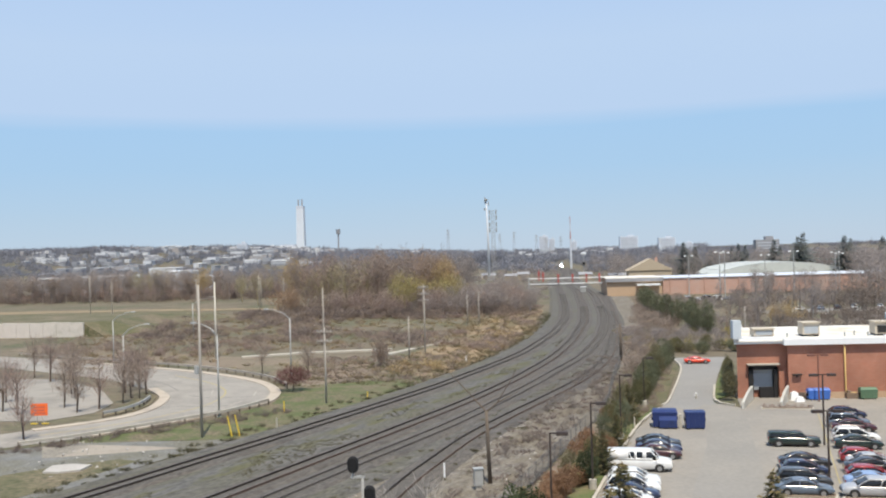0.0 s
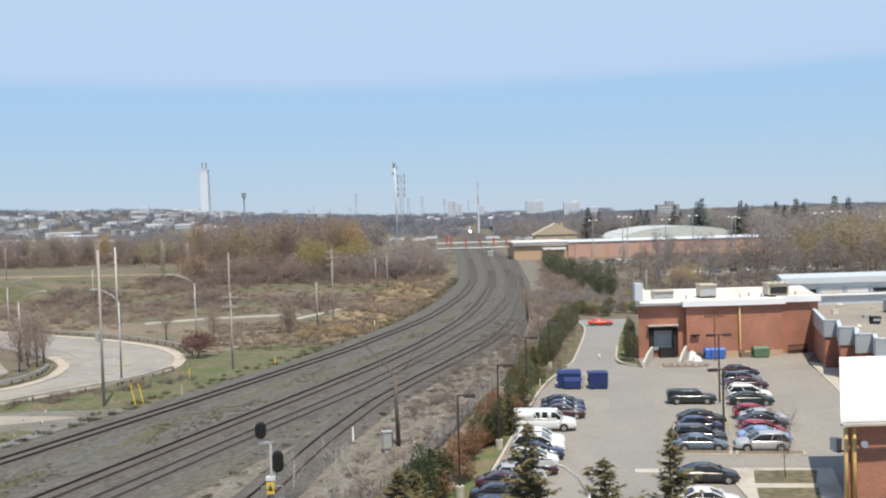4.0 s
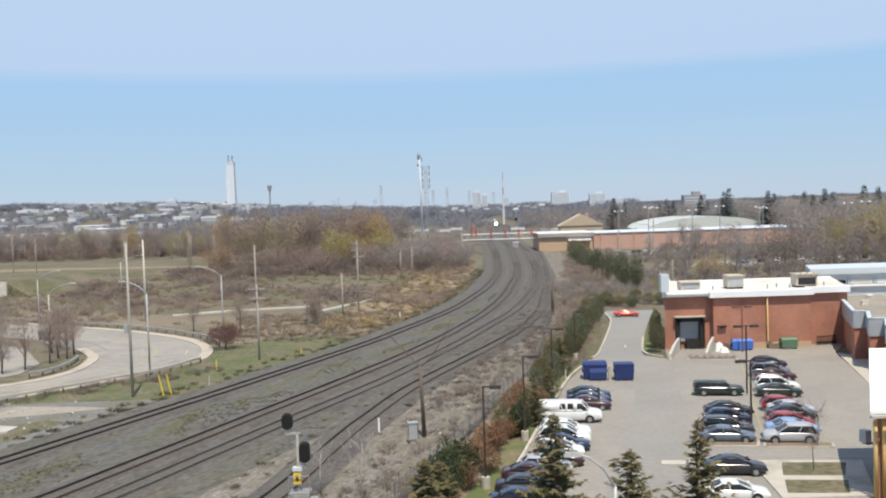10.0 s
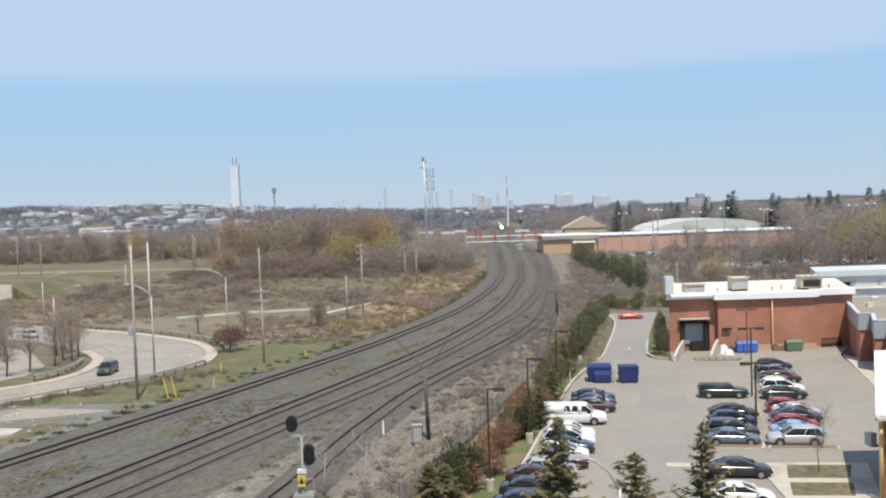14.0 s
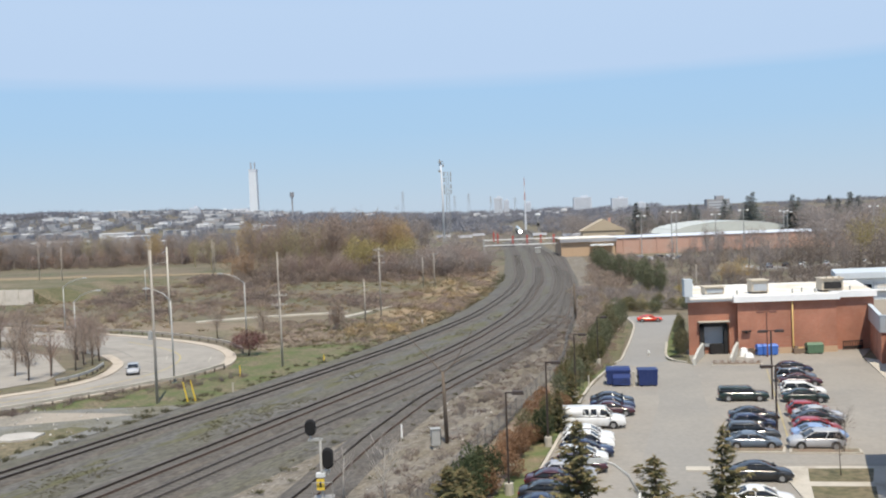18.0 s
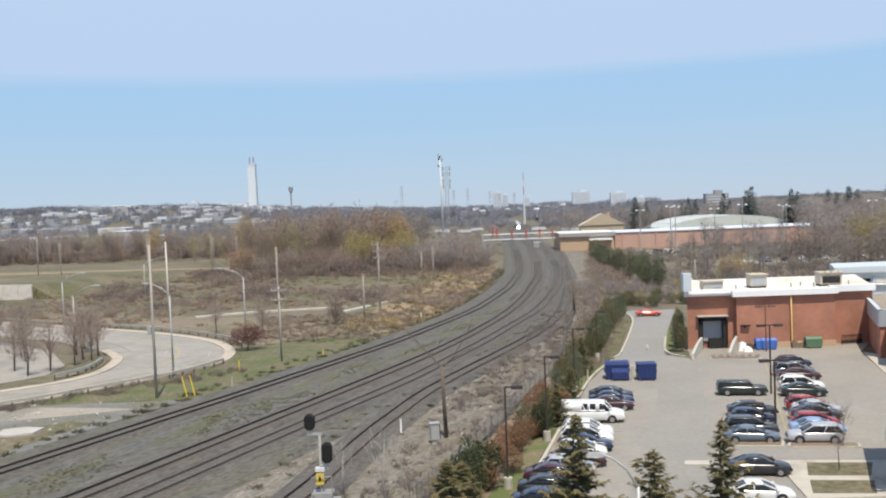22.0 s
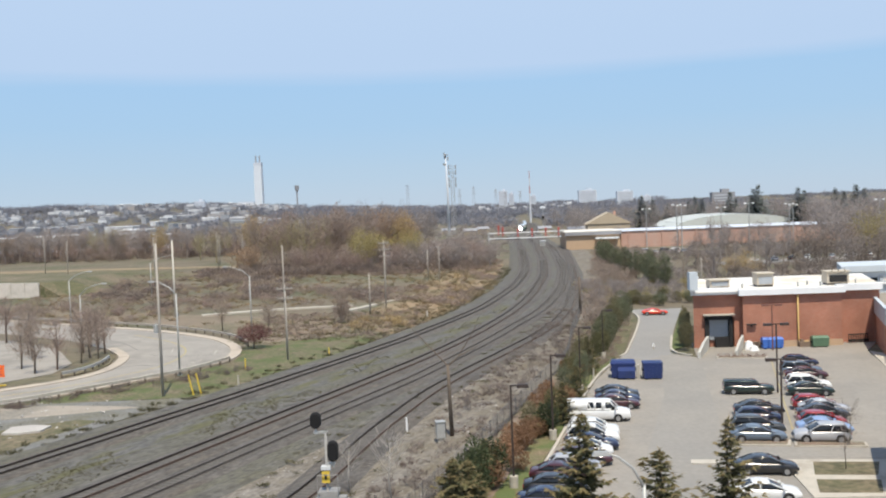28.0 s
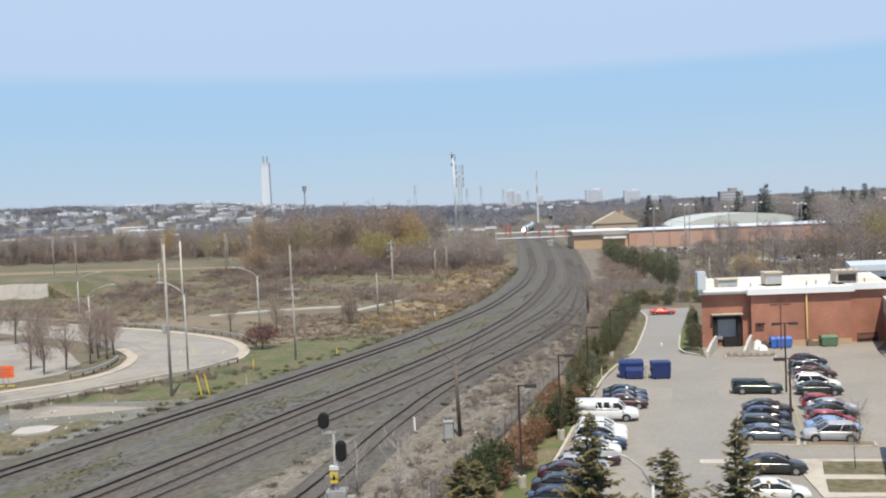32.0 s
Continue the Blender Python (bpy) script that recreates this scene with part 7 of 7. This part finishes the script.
scatter("thicket", "dry brown weeds along the road verge", "scrub", BUSHES, [(x, y, 0.03, fr.uniform(0.3, 0.9), fr.uniform(0.5, 1.2)) for x, y in ((fr.uniform(-58, -30), fr.uniform(96, 122)) for _ in range(500)) if (x + 57) * 0.98 + 98.4 - 6 < y < (x + 57) * 0.98 + 98.4 and not near_track(x, y, 5)], M_TWIG_DARK)
scatter("thicket", "grey green scrub beyond the lane's end", "scrub", BUSHES, [(fr.uniform(22, 58), fr.uniform(182, 225), 0, fr.uniform(1.2, 3.2), fr.uniform(1.5, 3)) for _ in range(150)], M_TWIG_GREY)
scatter("thicket", "olive scrub beyond the lane's end", "scrub", BUSHES, [(fr.uniform(22, 58), fr.uniform(180, 225), 0, fr.uniform(0.8, 2.2), fr.uniform(1.5, 3)) for _ in range(90)], M_BUD)


# ---- vehicles ----
def paint(name, c, rough=0.45, metal=0.05):
    m, t, b = nodes_of(name)
    b.inputs["Roughness"].default_value, b.inputs["Metallic"].default_value, b.inputs["Coat Weight"].default_value = rough, metal, 1.0
    b.inputs["Coat Roughness"].default_value, b.inputs["Coat IOR"].default_value, b.inputs["Specular IOR Level"].default_value = 0.13, 1.6, 0.15
    no = t.nodes.new("ShaderNodeTexNoise")
    no.inputs["Scale"].default_value, no.inputs["Detail"].default_value = 1.3, 6
    co = t.nodes.new("ShaderNodeTexCoord")
    t.links.new(co.outputs["Object"], no.inputs["Vector"])
    rp = t.nodes.new("ShaderNodeValToRGB")
    rp.color_ramp.elements[0].position, rp.color_ramp.elements[1].position = 0.3, 0.75
    rp.color_ramp.elements[0].color, rp.color_ramp.elements[1].color = (*c, 1), (*(x * 0.85 + 0.012 for x in c), 1)
    t.links.new(no.outputs[0], rp.inputs[0])
    t.links.new(rp.outputs[0], b.inputs["Base Color"])
    return m


PAINT = {k: paint(k + " car paint", c) for k, c in dict(white=(0.78, 0.78, 0.76), silver=(0.42, 0.43, 0.45), black=(0.015, 0.015, 0.017), navy=(0.01, 0.018, 0.055), steel=(0.12, 0.155, 0.20), red=(0.30, 0.02, 0.025), scarlet=(0.75, 0.06, 0.02), green=(0.008, 0.024, 0.02), grey=(0.045, 0.048, 0.052), maroon=(0.055, 0.012, 0.018), paleblue=(0.25, 0.36, 0.58), blue=(0.05, 0.13, 0.33)).items()}

# length, half width, profile of the lower body (x, top), cabin (rear foot, rear top, front top, front foot), roof height, belt
KINDS = dict(
    sedan=(4.7, 0.9, ((-2.35, 0.78), (-2.2, 0.98), (-1.5, 1.02), (0.9, 0.98), (1.9, 0.86), (2.25, 0.74), (2.35, 0.58)), (-2.0, -0.9, 0.2, 1.38), 1.47, 0.95),
    hatch=(4.2, 0.88, ((-2.1, 0.85), (-2.0, 1.0), (-1.2, 1.02), (0.9, 1.0), (1.75, 0.88), (2.02, 0.75), (2.1, 0.58)), (-2.03, -1.4, 0.15, 1.32), 1.52, 0.98),
    suv=(4.6, 0.94, ((-2.3, 0.95), (-2.25, 1.1), (-1.2, 1.12), (1.0, 1.1), (1.95, 1.0), (2.22, 0.86), (2.3, 0.62)), (-2.26, -1.8, 0.2, 1.3), 1.74, 1.08),
    coupe=(4.6, 0.93, ((-2.3, 0.72), (-2.2, 0.92), (-1.4, 0.95), (0.7, 0.9), (1.8, 0.8), (2.2, 0.68), (2.3, 0.5)), (-1.9, -0.9, 0.1, 0.95), 1.3, 0.9),
    van=(5.7, 1.0, ((-2.85, 1.2), (-2.83, 1.3), (-1.2, 1.3), (1.3, 1.28), (2.1, 1.2), (2.7, 1.05), (2.85, 0.7)), (-2.82, -2.74, 1.0, 1.75), 2.1, 1.28),
    truck=(5.2, 0.96, ((-2.6, 1.05), (-2.57, 1.15), (-1.2, 1.15), (1.1, 1.12), (2.1, 1.05), (2.52, 0.95), (2.6, 0.65)), (-2.55, -2.4, 0.75, 1.3), 1.68, 1.08),
)
KINDS = {k: (ln * s, hw * s, tuple((x * s, z * h) for x, z in prof), tuple(x * s for x in cabin), roof * h, belt * h) for (k, (ln, hw, prof, cabin, roof, belt)), s, h in ((i, 1.0 if i[0] == "van" else 0.94, 0.83 if i[0] == "truck" else 0.89) for i in KINDS.items())}
CAR_MESH = {}


def along(prof, x):
    """Height of a smooth line through the profile at x."""
    for i in range(len(prof) - 1):
        (xa, za), (xb, zb) = prof[i], prof[i + 1]
        if x <= xb:
            t = (x - xa) / (xb - xa)
            m0 = (zb - prof[i - 1][1]) / (xb - prof[i - 1][0]) * (xb - xa) if i else zb - za
            m1 = (prof[i + 2][1] - za) / (prof[i + 2][0] - xa) * (xb - xa) if i + 2 < len(prof) else zb - za
            return za + (zb - za) * t + 0.5 * t * (1 - t) * ((1 - t) * (m0 - (zb - za)) - t * (m1 - (zb - za)))
    return prof[-1][1]


def round_loop(x0, x1, hw, z, bow=0.0, n=5):
    """A rounded oblong in plan; bow lifts the middle."""
    r = min(0.28, hw * 0.5)
    out = []
    for cx, cy, a0 in ((x1 - r, hw - r, 0), (x0 + r, hw - r, 90), (x0 + r, -hw + r, 180), (x1 - r, -hw + r, 270)):
        for k in range(n):
            a = radians(a0 + 90 * k / (n - 1))
            out.append((cx + r * math.cos(a), cy + r * math.sin(a), z))
    return out


def car_meshes(kind):
    if kind in CAR_MESH:
        return CAR_MESH[kind]
    ln, hw, prof, (r0, r1, f1, f0), roof, belt = KINDS[kind]
    body = MB()
    rings = []
    xs = sorted({p[0] for p in prof} | {prof[0][0] + 0.05, prof[-1][0] - 0.05} | {-ln / 2 + ln * k / 16 for k in range(1, 16)})
    for x in xs:
        e = max(0.0, 1 - (ln / 2 - abs(x)) / 0.75)
        k = 1 - 0.17 * e ** 2.2
        top, lo = along(prof, x), 0.22 + 0.14 * e ** 2
        h = top - lo
        half = [(0.90, lo), (0.975, lo + 0.16 * h), (1.0, lo + 0.42 * h), (0.985, lo + 0.66 * h), (0.955, lo + 0.82 * h), (0.90, lo + 0.93 * h), (0.80, top - 0.005), (0.5, top + 0.025), (0.0, top + 0.035)]
        rings.append([(x, hw * k * a, z) for a, z in half] + [(x, -hw * k * a, z) for a, z in reversed(half[:-1])])
    body.loft(rings)
    # roof skin and pillars
    w0, w1 = hw * 0.91, hw * 0.75
    body.loft([round_loop(r1 + g, f1 - g, w1 - g * 0.8, roof + z) for g, z in ((-0.10, -0.10), (-0.04, -0.045), (0.03, -0.005), (0.16, 0.03), (0.34, 0.05))])
    for s in (-1, 1):
        for a, b in (((f0 - 0.02, f1), (f0, f1)), ((r0, r1), (r0, r1)), (((r0 + f0) / 2 - 0.1, (r1 + f1) / 2 - 0.1),) * 2):
            body.tube([(a[0], s * (w0 - 0.01), belt - 0.05), (a[1], s * (w1 + 0.0), roof - 0.06)], 0.05, 5)
        if kind == "van":
            body.box(-1.9, s * 0.85, 1.05, 1.86, 0.17, 0.76)
            body.box(-0.35, s * 0.85, 1.05, 0.2, 0.17, 0.76)
            body.box(0.42, s * 0.85, 1.05, 0.34, 0.17, 0.76)
            body.box(-0.4, s * 0.85, 1.03, 3.0, 0.17, 0.2)
        body.box(f0 - 0.25, s * (hw + 0.1), belt, 0.14, 0.2, 0.14)
    glass = MB()
    glass.loft([round_loop(r0, f0, w0, belt - 0.08), round_loop(r0 * 0.5 + r1 * 0.5 - 0.04, f0 * 0.5 + f1 * 0.5 + 0.05, w0 * 0.5 + w1 * 0.5 + 0.02, belt * 0.5 + roof * 0.5 - 0.05), round_loop(r1, f1, w1, roof - 0.03)])
    wr_ = 0.30 if kind in ("sedan", "hatch", "coupe") else 0.335
    tyre = MB().tube([(0, -0.12, 0), (0, 0.12, 0)], wr_, 16)
    rim = MB().tube([(0, -0.14, 0), (0, 0.14, 0)], wr_ * 0.62, 12)
    front = MB().box(0, 0, 0, 0.12, hw * 0.4, 0.17)
    trim = MB().box(ln / 2 - 0.06, 0, 0.36, 0.1, hw * 1.5, 0.2).box(-ln / 2 + 0.06, 0, 0.36, 0.1, hw * 1.5, 0.18).box(0, 0, 0.18, ln * 0.86, hw * 1.84, 0.16)
    for fx in (-0.31, 0.30):
        for s in (-1, 1):
            trim.tube([(ln * fx, s * (hw - 0.2), wr_ + 0.02), (ln * fx, s * (hw + 0.004), wr_ + 0.02)], wr_ + 0.07, 18)
    CAR_MESH[kind] = (body.mesh("body", PAINT["white"], True), glass.mesh("window_glass", M_GLASS, True), tyre.mesh("tyre", M_TYRE), rim.mesh("rim", M_RIM), front.mesh("headlight", M_LAMPG), front.mesh("tail_light", M_TAIL), trim.mesh("underbody", M_DARK), wr_)
    return CAR_MESH[kind]


def car(x, y, rz, kind, colour, label, z=0.07, group="parked cars"):
    """A parked car; its nose points along its own x."""
    ln, hw, prof = KINDS[kind][:3]
    body, glass, tyre, rim, front, tail, trim, wr_ = car_meshes(kind)
    c = thing("van" if kind == "van" else "car", label, "van" if kind == "van" else "car", pose(x, y, z, 0, 0, rz), group)
    b = part("body", body, None, c)
    b.material_slots[0].link = "OBJECT"
    b.material_slots[0].material = PAINT[colour]
    part("window_glass", glass, None, c)
    part("underbody", trim, None, c)
    for fx in (-0.31, 0.30):
        for s in (-1, 1):
            w = part("wheel", tyre, None, c)
            w.location = (ln * fx, s * (hw - 0.1), wr_)
            part("rim", rim, None, w)
    for s in (-1, 1):
        h = part("headlight", front, None, c)
        h.location = (ln / 2 - 0.1, s * hw * 0.6, prof[-2][1] - 0.2)
        h = part("tail_light", tail, None, c)
        h.location = (-ln / 2 + 0.05, s * hw * 0.62, prof[0][1] - 0.15)
    return c


# row along the left kerb, noses to the lane
for x, y, rz, kind, col, lab in (
        (13.3, 95.8, -6, "sedan", "black", "black sedan parked with its nose to the lane"),
        (13.0, 93.4, -6, "sedan", "navy", "dark navy sedan parked with its nose to the lane"),
        (12.6, 91.2, -6, "sedan", "maroon", "dark maroon sedan with bright windscreen glare"),
        (10.3, 86.4, -7, "van", "white", "white windowed cargo van standing in the row"),
        (9.1, 80.4, -6, "suv", "white", "white estate car beside the van"),
        (8.8, 78.3, -6, "suv", "white", "white car with a dark windscreen"),
        (8.4, 76.3, -6, "sedan", "navy", "dark blue sedan in the row"),
        (7.9, 74.2, -6, "hatch", "white", "white hatchback in the row"),
        (7.3, 71.9, -6, "sedan", "maroon", "grey red sedan half behind the spruce"),
        (6.4, 69.7, -6, "hatch", "silver", "silver hatchback half behind the spruce"),
        (5.2, 67.8, -6, "sedan", "maroon", "dark maroon sedan behind the conifer"),
        (4.6, 64.8, -6, "sedan", "black", "black car behind the conifer"),
        (4.0, 61.8, -6, "sedan", "navy", "dark blue car behind the conifer")):
    car(x, y, rz, kind, col, lab)
# middle rows
for x, y, rz, kind, col, lab in (
        (26.5, 96.1, -8, "truck", "green", "dark green estate truck alone in its row"),
        (24.8, 86.7, -8, "sedan", "black", "black sedan in the middle row"),
        (23.9, 83.6, -8, "hatch", "navy", "dark blue hatchback in the middle row"),
        (22.7, 79.7, -8, "suv", "grey", "dark grey estate in the middle row"),
        (22.0, 77.3, -8, "sedan", "steel", "steel blue sedan at the row's end"),
        (36.4, 110.4, -8, "hatch", "navy", "navy car at the far end of the row"),
        (34.8, 105.3, -8, "suv", "steel", "blue grey car with bright glare"),
        (34.5, 102.8, -8, "sedan", "maroon", "dark maroon sedan in the long row"),
        (32.8, 97.1, -8, "suv", "white", "white sport utility car in the long row"),
        (32.1, 94.5, -8, "sedan", "green", "dark green black sedan in the long row"),
        (30.3, 88.2, -8, "hatch", "red", "red hatchback in the long row"),
        (30.5, 86.3, -8, "sedan", "silver", "silver sedan in the long row"),
        (29.7, 84.4, -8, "sedan", "black", "black sedan with glaring bonnet"),
        (28.6, 81.4, -8, "hatch", "red", "dark red hatchback in the long row"),
        (28.0, 79.2, -8, "sedan", "paleblue", "pale blue sedan in the long row"),
        (26.8, 76.5, 172, "suv", "silver", "silver sport utility car at the row's end"),
        (19.9, 68.2, -7, "sedan", "black", "black sedan beside the pavement"),
        (18.1, 62.2, -7, "sedan", "white", "white sedan beside the pavement")):
    car(x, y, rz, kind, col, lab)
car(29.7, 164.3, -4, "coupe", "scarlet", "bright red coupe parked across the lane's end")
for k, (x, y) in enumerate(((57, 349), (60.5, 351), (64, 350), (67.5, 352), (71, 350), (75, 351), (82, 287), (94, 290), (99, 291), (106, 290), (118, 293), (127, 295), (134, 294), (88, 289), (112, 291))):
    car(x, y, 90 + 4 * k if k < 6 else 8 * k, "van" if k in (1, 3, 4) else "sedan", ("white", "silver", "white", "black")[k % 4], "far car on the car park behind the trees", 0.06, "far cars")

dark_car = car(-260, 260, -25, "suv", "grey", "dark grey sport utility car driving round the bend", 0.06, "driving cars")
silver_car = car(-300, 275, -25, "hatch", "silver", "silver hatchback driving round the bend", 0.06, "driving cars")


# ---- train ----
M_TGREEN = mat("green train band", (0.03, 0.16, 0.08), (0.025, 0.13, 0.065), 0.5, 0.5)


def train_car(engine):
    t = thing("locomotive" if engine else "train_coach", "white and green locomotive with bright headlight" if engine else "white and green two-deck railway coach", "locomotive" if engine else "railway coach", None, "approaching train")
    L = 20.0 if engine else 25.0
    part("body", MB().loft([[(-1.5, y, 1.1), (-1.5, y, 3.9), (-0.9, y, 4.75), (0.9, y, 4.75), (1.5, y, 3.9), (1.5, y, 1.1)] for y in (-L / 2, L / 2)]), PAINT["white"], t)
    part("band", MB().box(0, 0, 1.5, 3.06, L - 0.4, 0.9), M_TGREEN, t, "green side band")
    for z in ((3.0,) if engine else (1.2, 3.0)):
        part("window_band", MB().box(0, 0, z, 3.04, L * 0.8, 0.7), M_GLASS, t, "dark window band")
    for y in (-L * 0.32, L * 0.32):
        part("bogie", MB().box(0, y, 0, 2.4, 3.6, 1.1), M_DARK, t)
    if engine:
        part("windscreen", MB().box(0, -L / 2 - 0.03, 3.0, 2.4, 0.1, 0.9), M_GLASS, t)
        part("headlight", MB().tube([(0, -L / 2 - 0.2, 2.6), (0, -L / 2 - 0.1, 2.6)], 0.75, 14), M_FIELD_HEAD, t, "glaring white headlight")
        part("nose", MB().box(0, -L / 2 - 0.4, 0.5, 2.8, 0.8, 1.4), PAINT["white"], t)
    return t


train = [train_car(k == 0) for k in range(7)]
TRAIN_LINE = smooth_line(TRACK_A[-6:] + [(78, 1660)], 2.0)


# ---- what moves ----
def along(line, s):
    """Place and heading after s metres along a line."""
    acc = 0.0
    for a, b in zip(line, line[1:]):
        d = (b - a).length
        if acc + d >= s:
            return a + (b - a) * ((s - acc) / d), math.degrees(math.atan2(b.y - a.y, b.x - a.x))
        acc += d
    return line[-1], math.degrees(math.atan2(line[-1].y - line[-2].y, line[-1].x - line[-2].x))


def nearest(line, x, y):
    acc, best = 0.0, (1e9, 0.0)
    for a, b in zip(line, line[1:]):
        best = min(best, ((a.x - x) ** 2 + (a.y - y) ** 2, acc))
        acc += (b - a).length
    return best[1]


def motions():
    # both cars follow the lane round the bend
    lane = smooth_line([(-330, 300), (-200, 238), (-140, 209), (-100, 184), (-80, 169), (-66, 155), (-58.0, 145), (-52.4, 137.4), (-48.6, 131), (-46.6, 126), (-46.1, 121.8), (-46.7, 117.6), (-48.6, 113.6), (-51.2, 110.6), (-54.6, 107.3), (-64, 101), (-85, 88), (-130, 66), (-220, 30)], 0.5)
    dark = ((11.2, -58.3, 145.7), (12.0, -52.0, 137.4), (12.8, -48.2, 131.1), (13.6, -46.4, 125.6), (14.4, -46.5, 119.8), (15.2, -49.5, 112.6), (15.9, -54.5, 107.3))
    silver = ((16.6, -53.5, 138.4), (17.4, -48.4, 130.6), (18.2, -46.3, 124.8), (19.0, -46.6, 118.0), (19.6, -48.3, 114.1), (20.2, -51.4, 110.4), (20.8, -54.9, 107.0))
    for thing_, keys in ((dark_car, dark), (silver_car, silver)):
        ts = [k[0] for k in keys]
        ss = [nearest(lane, k[1], k[2]) for k in keys]
        v0, v1 = 13.0, 12.0
        rows = []
        t = 0.0
        while t <= 32.01:
            if t < ts[0]:
                s = max(0.0, ss[0] - (ts[0] - t) * v0)
            elif t > ts[-1]:
                s = ss[-1] + min(140, (t - ts[-1]) * v1)
            else:
                s = float(np.interp(t, ts, ss))
            p, a = along(lane, s)
            rows.append((t, pose(p.x, p.y, 0.06, 0, 0, a)))
            t = round(t + 0.4, 3)
        walk(thing_, rows)
    # the train comes on slowly from far behind the gantry
    for k, c in enumerate(train):
        rows = []
        for i in range(17):
            t = 2.0 * i
            y = 1000 - 370 * (t / 32.0)
            base = train_start(y)
            p, a = along(TRAIN_LINE, base + k * 25.6 + (0 if k else -1.0))
            rows.append((t, pose(p.x, p.y, RAIL_TOP, 0, 0, a - 90)))
        walk(c, rows)


def train_start(y):
    """How far along the line the train's first car stands when it is y metres off."""
    acc = 0.0
    for a, b in zip(TRAIN_LINE, TRAIN_LINE[1:]):
        if b.y >= y:
            return acc
        acc += (b - a).length
    return acc


motions()
